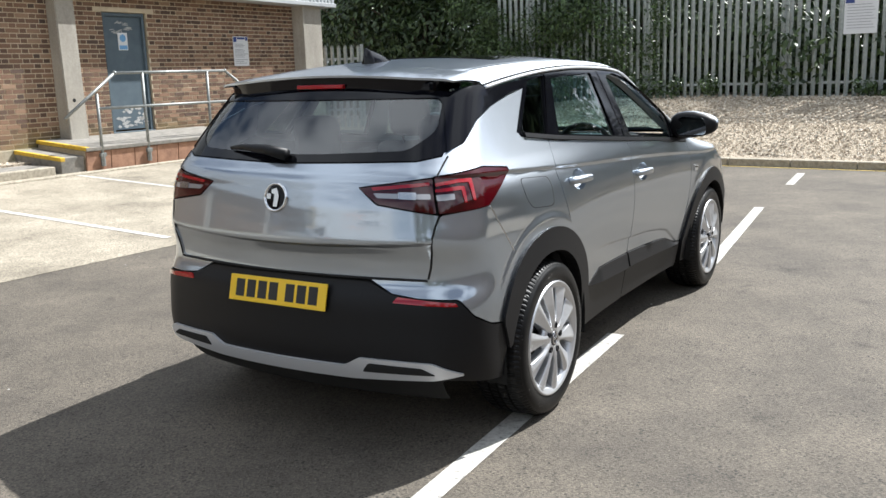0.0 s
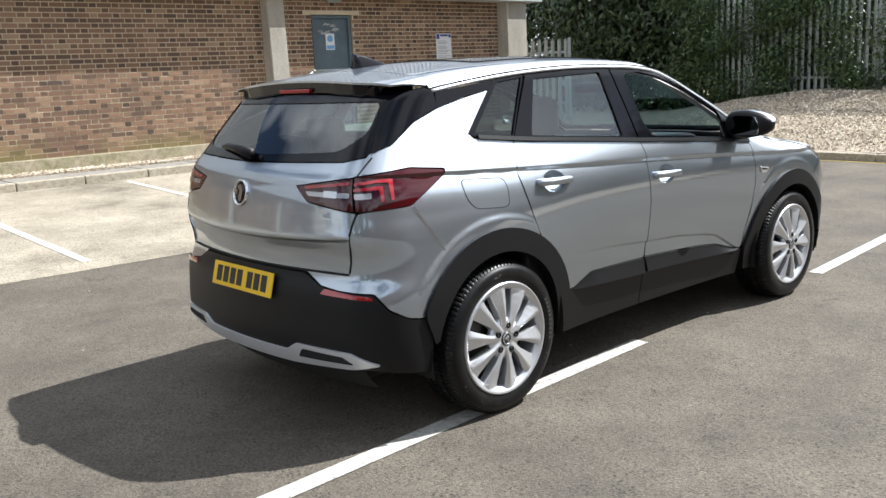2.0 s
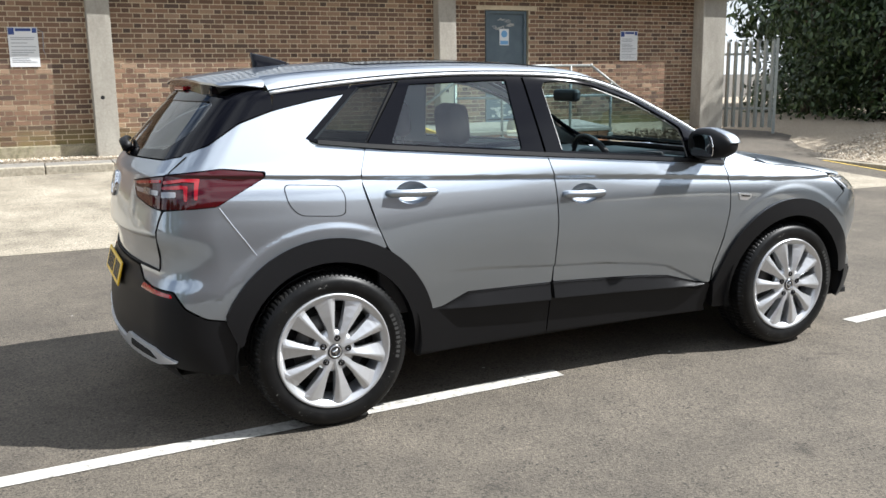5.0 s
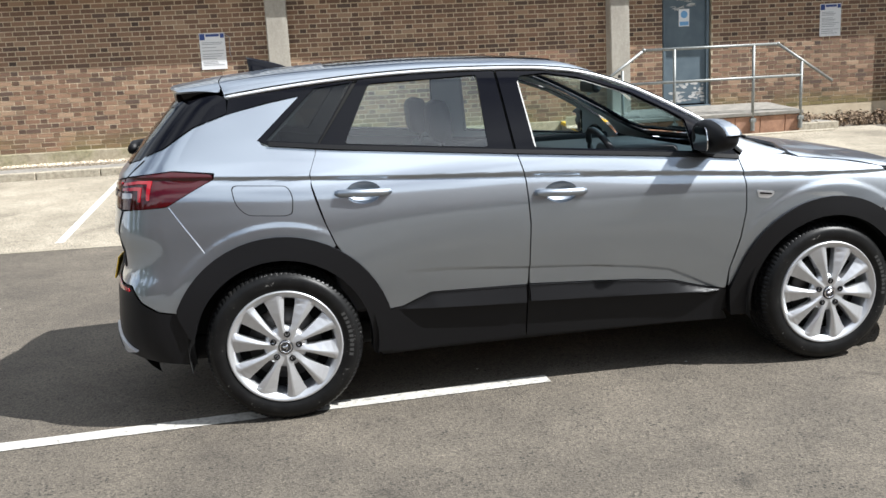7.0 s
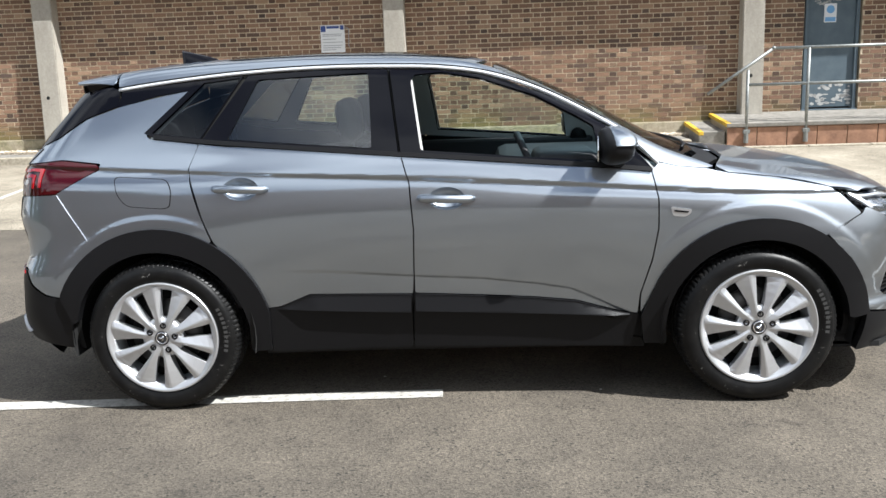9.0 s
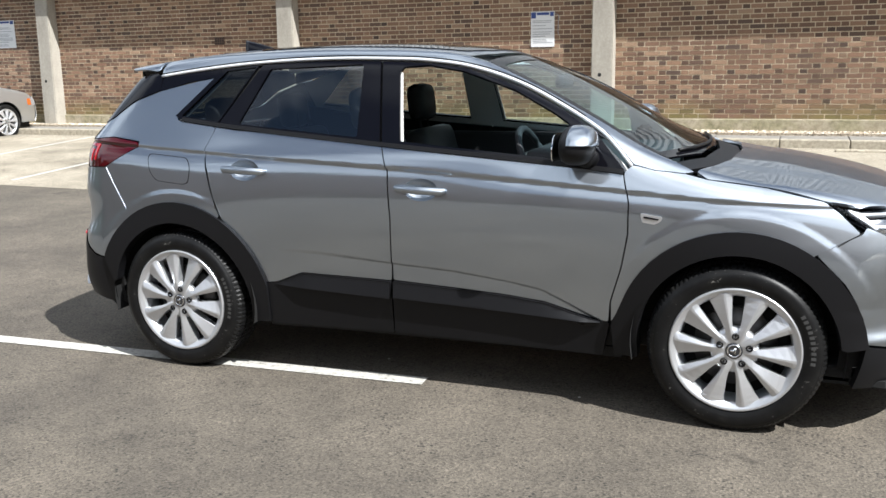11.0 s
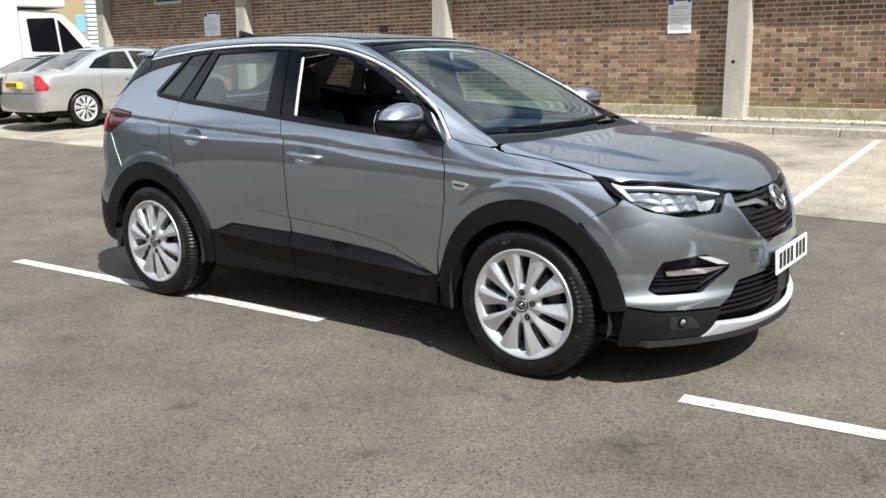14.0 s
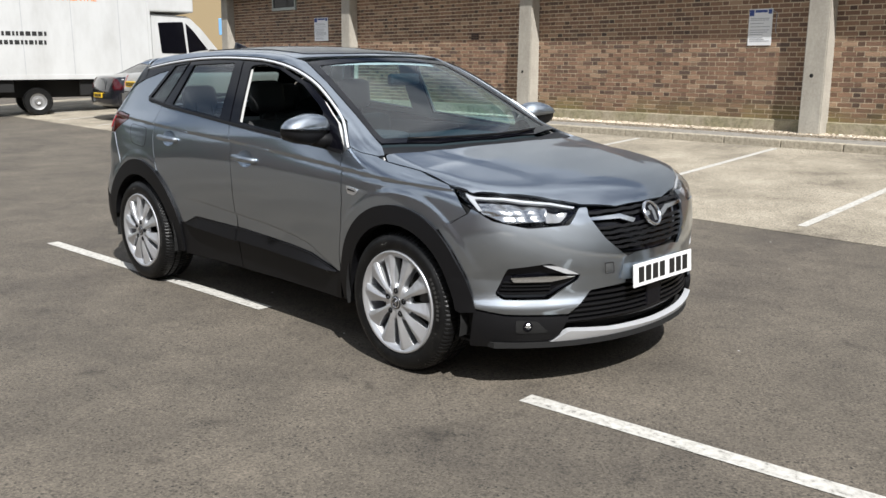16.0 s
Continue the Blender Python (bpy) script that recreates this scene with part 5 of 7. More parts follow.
# headlamps
lamp_pts = [(2.962, -0.79, 0.952), (3.10, -0.80, 0.925), (3.21, -0.71, 0.925), (3.36, -0.55, 0.895), (3.435, -0.43, 0.864), (3.45, -0.53, 0.797), (3.35, -0.70, 0.789), (3.235, -0.80, 0.822), (3.12, -0.835, 0.868)]
for s in (1, -1):
    hl = panel("headlamp", "nose_corner", rounded(seen("nose_corner", *lamp_pts), 0.01), GLOSSBLACK, car, 0.025, -0.045, 0, "clear headlamp with a black housing and light strip", sides=(s,))
    for k, pts in enumerate(([(3.115, -0.805, 0.903), (3.21, -0.715, 0.907), (3.35, -0.57, 0.882), (3.375, -0.57, 0.815), (3.28, -0.755, 0.808), (3.155, -0.81, 0.852)], )):
        panel("reflector", "nose_corner", rounded(seen("nose_corner", *pts), 0.015), REFLECTOR, hl, 0.015, -0.03, 0.02, "faceted bright reflector", sides=(s,), wave=lambda q: 0.007 * np.abs(np.sin(q[:, 1] * 42)) + 0.004 * np.sin(q[:, 2] * 110))
    panel("reflector", "nose_corner", rounded(seen("nose_corner", (3.36, -0.58, 0.862), (3.41, -0.48, 0.850), (3.42, -0.53, 0.808), (3.38, -0.60, 0.806)), 0.012), CLEARLENS, hl, 0.015, -0.028, 0.02, "", sides=(s,), wave=lambda q: 0.008 * np.sin(q[:, 1] * 60))
    panel("light_strip", "nose_corner", rounded(seen("nose_corner", (3.04, -0.79, 0.931), (3.10, -0.79, 0.923), (3.21, -0.71, 0.922), (3.36, -0.55, 0.892), (3.42, -0.45, 0.867), (3.42, -0.46, 0.861), (3.36, -0.56, 0.885), (3.21, -0.72, 0.914), (3.10, -0.79, 0.914), (3.155, -0.80, 0.862), (3.145, -0.81, 0.860)), 0.005), DAYSTRIP, hl, 0.02, -0.012, 0.012, "white daytime light strip", sides=(s,))
    panel("lamp_cover", "nose_corner", rounded(seen("nose_corner", *lamp_pts), 0.01), LENS, hl, 0.025, -0.002, 0, sides=(s,))
    disc = lambda r: seen("nose_corner", *[(3.3685 + 0.69 * r * math.cos(k * math.pi / 6), -0.7225 + 0.72 * r * math.cos(k * math.pi / 6), 0.334 + r * math.sin(k * math.pi / 6)) for k in range(12)])
    fl = panel("fog_lamp", "nose_corner", disc(0.021), GLOSSBLACK, car, 0.01, 0.022, 0.010, "round front fog lamp", sides=(s,))
    panel("lens", "nose_corner", disc(0.012), CHROME, fl, 0.006, 0.0245, 0.002, "bright bowl of the fog lamp", sides=(s,), wave=lambda q: 0.003 * np.cos(q[:, 2] * 260))
    panel("fog_housing", "nose_corner", rounded(seen("nose_corner", (3.33, -0.76, 0.36), (3.40, -0.69, 0.352), (3.43, -0.65, 0.302), (3.33, -0.76, 0.302)), 0.01), DARK, car, 0.02, 0.0175, 0.004, sides=(s,))
    for k in range(4):
        z = 0.472 + 0.019 * k
        panel("intake_slat", "nose_corner", seen("nose_corner", (3.262 + 0.008 * k, -0.80, z), (3.43, -0.625, z), (3.43, -0.625, z + 0.007), (3.262 + 0.008 * k, -0.80, z + 0.007)), CLADDING, car, 0.03, -0.018, 0.012, sides=(s,))
    panel("intake_wing", "nose_corner", rounded(seen("nose_corner", (3.41, -0.665, 0.612), (3.46, -0.60, 0.605), (3.505, -0.52, 0.562), (3.47, -0.575, 0.570)), 0.006), SATIN, car, 0.02, -0.004, 0.02, "grey metallic intake wing", sides=(s,))
# grille bars
for k in range(8):
    z = 0.660 + 0.024 * k
    if k in (5,):
        continue
    hw = float(np.interp(z, [0.64, 0.71, 0.82, 0.86], [0.255, 0.35, 0.415, 0.39]))
    top = [(-hw + 2 * hw * i / 40, z + 0.012 + 0.0018 * math.sin(i * 1.1)) for i in range(41)]
    low = [(-hw + 2 * hw * i / 40, z - 0.001 + 0.0018 * math.sin(i * 1.1)) for i in range(41)]
    panel("grille_slat", "nose", top + low[::-1], CLADDING, car, 0.05, -0.012, 0.02)
for s in (1, -1):
    panel("grille_wing", "nose", rounded([(s * 0.41, 0.800), (s * 0.405, 0.812), (s * 0.20, 0.812), (s * 0.10, 0.780), (s * 0.13, 0.765), (s * 0.21, 0.792)], 0.005), CHROME, car, 0.03, -0.002, 0.014, "bright chrome wing in the grille")
p, n = spot("nose", 0.03, 0.787)
rosette("badge", p + n * 0.004, n, 0.066, car)
for k in range(6):
    z = 0.335 + 0.023 * k
    hw = float(np.interp(z, [0.32, 0.44, 0.48], [0.55, 0.48, 0.42]))
    panel("low_grille_slat", "nose", [(-hw, z), (hw, z), (hw, z + 0.010), (-hw, z + 0.010)], CLADDING, car, 0.06, -0.015, 0.02)
part("radar_cover", boxes(((3.50, -0.055, 0.34), (3.572, 0.075, 0.46)), bevel=0.008), GLOSSBLACK, car)
# cover of the towing eye
panel("cover_gap", "nose", [(-0.366, 0.552), (-0.314, 0.552), (-0.314, 0.604), (-0.366, 0.604)], DARK, car, 0.03, 0.0012, 0, holes=[[(-0.362, 0.556), (-0.318, 0.556), (-0.318, 0.600), (-0.362, 0.600)]])
# seam between wing and bumper
p = [spot("nose_corner", *seen("nose_corner", q)[0])[0] for q in ((2.965, -0.88, 0.748), (3.04, -0.86, 0.80), (3.108, -0.84, 0.845))]
b = bmesh.new()
tube(b, p, 0.0018, 6)
part("seam", b, DARK, car)
b = bmesh.new()
p = [spot("rear_corner", *seen("rear_corner", q)[0])[0] for q in ((-0.445, -0.82, 1.006), (-0.40, -0.84, 0.93), (-0.35, -0.86, 0.85), (-0.30, -0.87, 0.775))]
tube(b, p, 0.003, 6)
part("seam", b, CHROME, car)

# ---- inside of the car ----
b = bmesh.new()
box(b, (1.55, -0.72, 0.70), (2.30, 0.72, 1.06), 0.06)
box(b, (1.60, -0.14, 0.45), (2.0, 0.14, 0.95), 0.05)
box(b, (1.72, -0.62, 1.03), (2.02, -0.16, 1.115), 0.04)
dash = part("dashboard", b, TRIM, car, "black dashboard", True)
b = bmesh.new()
ringpts = [(0, 0.185 * math.cos(2 * math.pi * k / 28), 0.185 * math.sin(2 * math.pi * k / 28)) for k in range(29)]
tube(b, ringpts, 0.017, 8, False)
tube(b, [(0.03, -0.17, 0), (0.04, 0, 0), (0.03, 0.17, 0)], [0.02, 0.05, 0.02], 8)
tube(b, [(0.03, 0, 0), (0.03, 0, -0.17)], 0.018, 8)
sw = part("steering_wheel", b, TRIM, car, "black leather steering wheel", True)
sw.matrix_local = pose(1.72, -0.37, 1.02, 0, -24, 0)


def seat(x, y, rear=False):
    b = bmesh.new()
    w = 0.26
    box(b, (x - 0.05, y - w, 0.42), (x + 0.48, y + w, 0.62), 0.06)
    vs = box(b, (-0.07, -w, 0.0), (0.07, w, 0.60), 0.055)
    bmesh.ops.transform(b, matrix=pose(x, y, 0.56, 0, -14 if not rear else -20, 0), verts=vs)
    vs = box(b, (-0.05, -0.13, 0.0), (0.06, 0.13, 0.21), 0.05)
    bmesh.ops.transform(b, matrix=pose(x - 0.18 if not rear else x - 0.23, y, 1.18 if not rear else 1.13, 0, -6, 0), verts=vs)
    for d in (-0.06, 0.06):
        tube(b, [(x - 0.16, y + d, 1.08), (x - 0.18, y + d, 1.22)], 0.007, 6)
    part("seat", b, TRIM, car, "black upholstered seat", True)


for y in (-0.37, 0.37):
    seat(1.02, y)
    seat(0.22, y, True)
panel("headlining", "top", rounded([(-0.25, -0.55), (1.50, -0.55), (1.55, 0), (1.50, 0.55), (-0.25, 0.55)], 0.03), LINER, car, 0.08, -0.05, 0, "pale grey headlining")
b = bmesh.new()
box(b, (1.74, -0.12, 1.37), (1.79, 0.12, 1.44), 0.02)
part("inner_mirror", b, TRIM, car)
part("parcel_shelf", boxes(((-0.62, -0.60, 1.02), (-0.02, 0.60, 1.06)), bevel=0.01), TRIM, car)
for s in (1, -1):
    part("door_lining", boxes(((0.25, s * 0.76, 0.45), (2.15, s * 0.80, 1.09)), bevel=0.02), TRIM, car)
# front wipers
b = bmesh.new()
pts = [spot("top", 2.487 - 0.30 * y * y, y)[0] + Vector((0, 0, 0.010)) for y in (-0.55, -0.35, -0.15, 0.05, 0.25, 0.45)]
tube(b, pts, 0.008, 6)
part("windscreen_wiper", b, CLADDING, car, "", True)


# ---- the yard ----
def ground_z(x, y):
    return float(np.interp(y, [4.0, 9.0], [0.0, 0.25]))


bm = bmesh.new()
xs = [-600, -200, -60, -30, -20, -10, 0, 10, 20, 40, 80, 200, 600]
ys = [-600, -200, -60, -20, -10, -4, 0, 4.0, 9.0, 12, 20, 40, 80, 200, 600]
grid = [[bm.verts.new((x, y, ground_z(x, y))) for y in ys] for x in xs]
for i in range(len(xs) - 1):
    for j in range(len(ys) - 1):
        bm.faces.new((grid[i][j], grid[i + 1][j], grid[i + 1][j + 1], grid[i][j + 1]))
ground = tagged(part("ground", bm, ASPHALT), "dark weathered asphalt car park surface", "ground", kind="structure")


def sheet(name, corners, lift, mat, label, category, n=12):
    """A thin layer that follows the ground between four corners."""
    b = bmesh.new()
    p = [Vector(c) for c in corners]
    g = []
    for i in range(n + 1):
        row = []
        for j in range(n + 1):
            q = p[0].lerp(p[1], i / n).lerp(p[3].lerp(p[2], i / n), j / n)
            row.append(b.verts.new((q.x, q.y, ground_z(q.x, q.y) + lift)))
        g.append(row)
    for i in range(n):
        for j in range(n):
            b.faces.new((g[i][j], g[i + 1][j], g[i + 1][j + 1], g[i][j + 1]))
    return tagged(part(name, b, mat), label, category, kind="structure")


def apron_y(x):
    return 4.07 - 0.045 * (x - 1.0)


sheet("concrete_apron", [(-24, apron_y(-24)), (9.9, apron_y(9.9)), (9.9, 8.98), (-24, 9.6)], 0.004, CONCRETE, "pale worn concrete apron of the parking bays", "pavement", 40)


def stripe(a, b, w, mat=WHITELINE, lift=0.004, label="worn white painted bay line", n=8):
    a, b = Vector(a), Vector(b)
    s = Vector((-(b - a).y, (b - a).x)).normalized() * w / 2
    return sheet("bay_line", [a - s, b - s, b + s, a + s], lift, mat, label, "road marking", n)


stripe((-1.745, -0.848), (1.262, -0.728), 0.10)
stripe((3.38, -0.735), (6.35, -0.49), 0.10)
stripe((8.35, -0.45), (9.62, -0.38), 0.10)
for k in range(-8, 3):
    x = 0.08 + 2.36 * k
    stripe((x + 0.03, apron_y(x) + 0.3), (x - 0.03, 8.9 - 0.02 * x), 0.09, lift=0.008)
for x in (9.92, 10.12):
    stripe((x - 0.25, -8), (x + 0.75, 6.0), 0.06, YELLOWLINE, 0.006, "faded yellow edge line along the kerb")

# ---- the brick building; its wall runs along the local x axis, facing -y ----
WALL = pose(0, 10.21, 0, 0, 0, -1.3)


def at_wall(ob):
    ob.matrix_world = WALL
    return ob


X0, X1, TOPZ, BASE = -17.3, 11.75, 2.98, 0.58
wall = at_wall(tagged(part("wall_north", boxes(((X0, 0.005, 0.1), (6.60, 0.30, TOPZ + 0.27)), ((7.50, 0.005, 0.1), (X1, 0.30, TOPZ + 0.27)), ((6.60, 0.005, 2.72), (7.50, 0.30, TOPZ + 0.27)), ((6.60, 0.005, 0.1), (7.50, 0.30, 0.66))), MORTAR), "brown brick wall in Flemish bond with pale mortar", "wall", kind="structure"))
at_wall(tagged(part("wall_plinth", boxes(((X0, -0.03, 0.2), (5.6, 0.28, BASE)), bevel=0.012), PLINTH), "mossy weathered concrete plinth at the foot of the wall", "plinth", kind="structure"))


def brick_verts(x, z, w, h=0.060, d=0.0):
    return [(x, d, z), (x + w, d, z), (x + w, d, z + h), (x, d, z + h), (x, 0.014, z), (x + w, 0.014, z), (x + w, 0.014, z + h), (x, 0.014, z + h)]


BRICK_FACES = [(0, 1, 2, 3), (1, 5, 6, 2), (3, 2, 6, 7), (4, 0, 3, 7), (4, 5, 1, 0)]
rng = random.Random(5)
bv, bf, ends_of, single = [], [], [], []
z, row = BASE + 0.012, 0
while z < TOPZ + 0.20:
    x, k = X0 - (0.0 if row % 2 else 0.165), 0
    while x < X1 - 0.05:
        w = 0.215 if k % 2 == 0 or row < 3 else 0.1025
        step, ends = w, (x, x + w)
        if 0.55 < z < 2.72:
            ends = (x, min(x + w, 6.60)) if x < 7.05 and x + w > 6.60 else (max(x, 7.50), x + w) if x < 7.50 < x + w else ends
            if 6.60 <= x and x + w <= 7.50:
                ends = (x, x)
        px0, w = ends[0], ends[1] - ends[0]
        if w > 0.03:
            if -1.9 < x < 0.0 and 0.9 < z < 2.6 and len(single) < 290:
                single.append((px0, z, w))
            else:
                d = rng.uniform(-0.002, 0.002)
                n = len(bv)
                bv += brick_verts(px0, z, w, d=d)
                bf += [tuple(i + n for i in q) for q in BRICK_FACES]
                ends_of += [k % 2 if rng.random() < 0.8 else 0] * len(BRICK_FACES)
        x += step + 0.0145
        k += 1
    z += 0.075
    row += 1
me = bpy.data.meshes.new("brickwork")
me.from_pydata(bv, [], bf)
me.materials.append(BRICK)
me.materials.append(HEADER)
me.polygons.foreach_set("material_index", ends_of)
tagged(part("brickwork", me, None, wall, "brown bricks with pale joints"), kind="stuff")
shared = {}
for x, z, w in single:
    if w not in shared:
        me = bpy.data.meshes.new("brick")
        me.from_pydata(brick_verts(0, 0, w), [], BRICK_FACES)
        me.materials.append(BRICKPART)
        shared[w] = me
    ob = part("brick", shared[w], None, wall)
    ob.location = (x, rng.uniform(-0.002, 0.002), z)

# concrete pillars
for px in (-17.15, -11.50, -5.75, 0.08, 5.76):
    b = bmesh.new()
    prism(b, [(-0.28, 0.2), (0.02, 0.2), (0.02, TOPZ + 0.3), (-0.21, TOPZ + 0.3)], -0.17, 0.17, "x")
    bmesh.ops.bevel(b, geom=list(b.edges), offset=0.015, segments=2, affect="EDGES")
    p = tagged(part("concrete_pillar", b, PILLAR), "pale cast concrete pillar against the brick wall", "pillar", "pillars of the brick building")
    p.matrix_world = WALL @ pose(px, 0, 0)
    b = bmesh.new()
    lathe(b, [(0.0, -0.002), (0.03, -0.002), (0.035, 0.004)], 12)
    h = part("pillar_hole", b, DARK, p)
    h.location = (-0.03, -0.2545, 1.28)
b = bmesh.new()
box(b, (-0.28, -0.30, 0.2), (0.30, 0.32, TOPZ), 0.015)
p = tagged(part("concrete_pillar", b, PILLAR), "pale cast concrete corner pillar of the brick building", "pillar", "pillars of the brick building")
p.matrix_world = WALL @ pose(11.55, 0, 0)

# profiled metal cladding above, rising slightly along the building
RISE = WALL @ pose(12, 0, TOPZ, 0, 0.5, 0) @ Matrix.Translation((-12, 0, -TOPZ))
b = bmesh.new()
pts, x = [], X0
while x < 12.2:
    pts += [(x, -0.39), (x + 0.055, -0.39), (x + 0.07, -0.350), (x + 0.10, -0.350)]
    x += 0.115
lo = [b.verts.new((a, c, TOPZ + 0.06)) for a, c in pts]
hi = [b.verts.new((a, c, 6.4)) for a, c in pts]
for i in range(len(pts) - 1):
    b.faces.new((lo[i], lo[i + 1], hi[i + 1], hi[i]))
clad = tagged(part("wall_cladding", b, CLADMETAL), "grey profiled metal sheet cladding above the brickwork", "cladding", kind="structure")
clad.matrix_world = RISE
o = (tagged(part("trim", boxes(((X0, -0.425, TOPZ - 0.02), (12.22, 0.3, TOPZ + 0.06)), bevel=0.008), CLADMETAL), "pale grey metal drip edge under the cladding", "trim", kind="structure"))
o.matrix_world = RISE
o = (tagged(part("roof_block", boxes(((X0, -0.33, TOPZ + 0.07), (12.15, 14, 6.35))), CLADMETAL), "body of the building behind its cladding", "building", kind="structure"))
o.matrix_world = RISE
at_wall(tagged(part("wall_east", boxes(((11.70, 0.32, 0.1), (11.9, 14, TOPZ))), BRICK), "brown brick end wall", "wall", kind="structure"))

# out of view: added so the car's side mirrors something dark
at_wall(tagged(part("wall_south", boxes(((-45, -32.3, -0.2), (50, -32.0, 7.0))), BRICK), "plain brown brick wall added unseen to darken reflections", "wall", kind="structure"))

# kerb and paved strip along the wall
for k in range(40):
    x = -17.3 + 0.915 * k
    if x > 9.2:
        break
    if 4.2 < x < 8.2:
        continue
    b = boxes(((x, -1.16, 0.0), (x + 0.905, -1.04, 0.37)), bevel=0.015)
    at_wall(tagged(part("kerb", b, KERB), "weathered concrete kerb stone", "kerb", "kerb along the wall", "structure"))
    b = boxes(((x, -1.03, 0.0), (x + 0.905, -0.42, 0.362 + 0.004 * (k % 3))), bevel=0.008)
    at_wall(tagged(part("paving", b, FLAG), "grey paving flag beside the wall", "paving", "paved strip along the wall", "structure"))
for k in range(6):
    x = 3.55 + 0.915 * k
    b = boxes(((x, -1.47 + 0.02 * k, 0.0), (x + 0.905, -1.34 + 0.02 * k, 0.265)), bevel=0.015)
    at_wall(tagged(part("kerb", b, KERB), "low worn kerb stone in front of the landing", "kerb", "kerb along the wall", "structure"))
at_wall(tagged(part("gravel_strip", boxes(((X0, -0.42, 0.0), (5.5, 0.0, 0.40))), GRAVELBED), "strip of pale gravel against the wall", "gravel", kind="structure"))

# ---- gravel bank with its kerb, fence and hedge; frame along the kerb ----
BANK = pose(10.33, 0, 0, 0, 0, -4.0)


def bank_z(u):
    return float(np.interp(u, [0.0, 0.6, 2.0, 4.0, 5.2, 9], [0.10, 0.16, 0.50, 0.84, 0.88, 0.9]))


b = bmesh.new()
us, vs = np.linspace(0.1, 30, 60), np.linspace(-14, 30, 60)
g = [[b.verts.new((u, v, bank_z(u) * float(np.interp(v, [5.5, 9.5], [1, 0.42])) + 0.03 * noise.noise((u, v, 0)))) for v in vs] for u in us]
for i in range(len(us) - 1):
    for j in range(len(vs) - 1):
        b.faces.new((g[i][j], g[i + 1][j], g[i + 1][j + 1], g[i][j + 1]))
bank = tagged(part("gravel_bank", b, GRAVELBED, smooth=True), "bank of pale gravel rising to the fence", "gravel bank", kind="structure")
bank.matrix_world = BANK
for k in range(22):
    v = -12 + 0.915 * k
    o = tagged(part("kerb", boxes(((0.0, v, -0.05), (0.13, v + 0.905, 0.115)), bevel=0.015), KERB), "grey concrete kerb stone", "kerb", "kerb of the gravel bank", "structure")
    o.matrix_world = BANK


def pale(h):
    bm = bmesh.new()
    w = 0.041
    prof = [(-w, 0.0), (-w * 0.45, -0.012), (0.0, -0.02), (w * 0.45, -0.012), (w, 0.0)]
    rows = [[bm.verts.new((0 + c, a, zz)) for a, c in prof] for zz in (0.0, h - 0.09)]
    tips = [bm.verts.new((-0.016, 0, h)), bm.verts.new((-0.008, -w * 0.8, h - 0.02)), bm.verts.new((-0.008, w * 0.8, h - 0.02))]
    for i in range(4):
        bm.faces.new((rows[0][i], rows[1][i], rows[1][i + 1], rows[0][i + 1]))
    bm.faces.new((rows[1][0], tips[1], rows[1][1]))
    bm.faces.new((rows[1][3], tips[2], rows[1][4]))
    bm.faces.new((rows[1][1], tips[0], rows[1][3], rows[1][2]))
    return mesh_of("pale", bm)


fence = thing("palisade_fence", BANK @ pose(4.6, 0, 0), "tall galvanised steel palisade fence on the gravel bank", "fence")
pm = pale(2.9)
pm.materials.append(GALV)
for k in range(120):
    v = -10 + 0.148 * k
    if k % 19 == 0:
        part("fence_post", boxes(((0.02, v - 0.09, 0.3), (0.12, v - 0.03, 3.5))), GALV, fence)
    o = part("pale", pm, None, fence)
    o.location = (0, v, 0.80 + 0.01 * math.sin(k * 1.7))
for zz in (1.10, 3.25):
    part("fence_rail", boxes(((0.0, -10.1, zz), (0.045, 7.9, zz + 0.05))), GALV, fence)
# steel gate between the building and the fence
gate = thing("palisade_gate", pose(12.80, 10.15, 0, 0, 0, 43), "low galvanised palisade gate between building and fence", "gate")
gm = pale(1.85)
gm.materials.append(GALV)
for k in range(9):
    o = part("pale", gm, None, gate)
    o.location = (0, -0.60 + 0.148 * k, 0.38)
for zz in (0.75, 1.88):
    part("gate_rail", boxes(((0.0, -0.66, zz), (0.04, 0.66, zz + 0.05))), GALV, gate)
for v in (-0.68, 0.68):
    part("gate_post", boxes(((-0.02, v - 0.03, 0.2), (0.05, v + 0.03, 2.22))), GALV, gate)
part("latch_box", boxes(((-0.05, -0.62, 1.15), (0.03, -0.50, 1.28)), bevel=0.005), GALV, gate)


def foliage(name, spots, n, size, seed, mat=LEAF):
    """Many small leaves round the given balls (x, y, z, r), joined."""
    r = random.Random(seed)
    v, f = [], []
    total = sum(s[3] ** 2 for s in spots)
    for sx, sy, sz, sr in spots:
        for _ in range(int(n * sr * sr / total)):
            d = Vector((r.gauss(0, 1), r.gauss(0, 1), r.gauss(0, 1))).normalized() * sr * r.uniform(0.55, 1.08)
            c = Vector((sx, sy, sz)) + d
            a = Vector((r.uniform(-1, 1), r.uniform(-1, 1), r.uniform(-0.6, 0.6))).normalized()
            q = (d.normalized() + Vector((r.uniform(-.8, .8), r.uniform(-.8, .8), r.uniform(-.3, .9)))).normalized()
            t = a.cross(q).normalized()
            a = q.cross(t)
            s = size * r.uniform(0.6, 1.3)
            k = len(v)
            v += [tuple(c - t * s), tuple(c + a * s * 0.45 + q * s * 0.1), tuple(c + t * s), tuple(c - a * s * 0.45 + q * s * 0.1)]
            f += [(k, k + 1, k + 2, k + 3)]
    me = bpy.data.meshes.new(name)
    me.from_pydata(v, [], f)
    me.materials.append(mat)
    return me


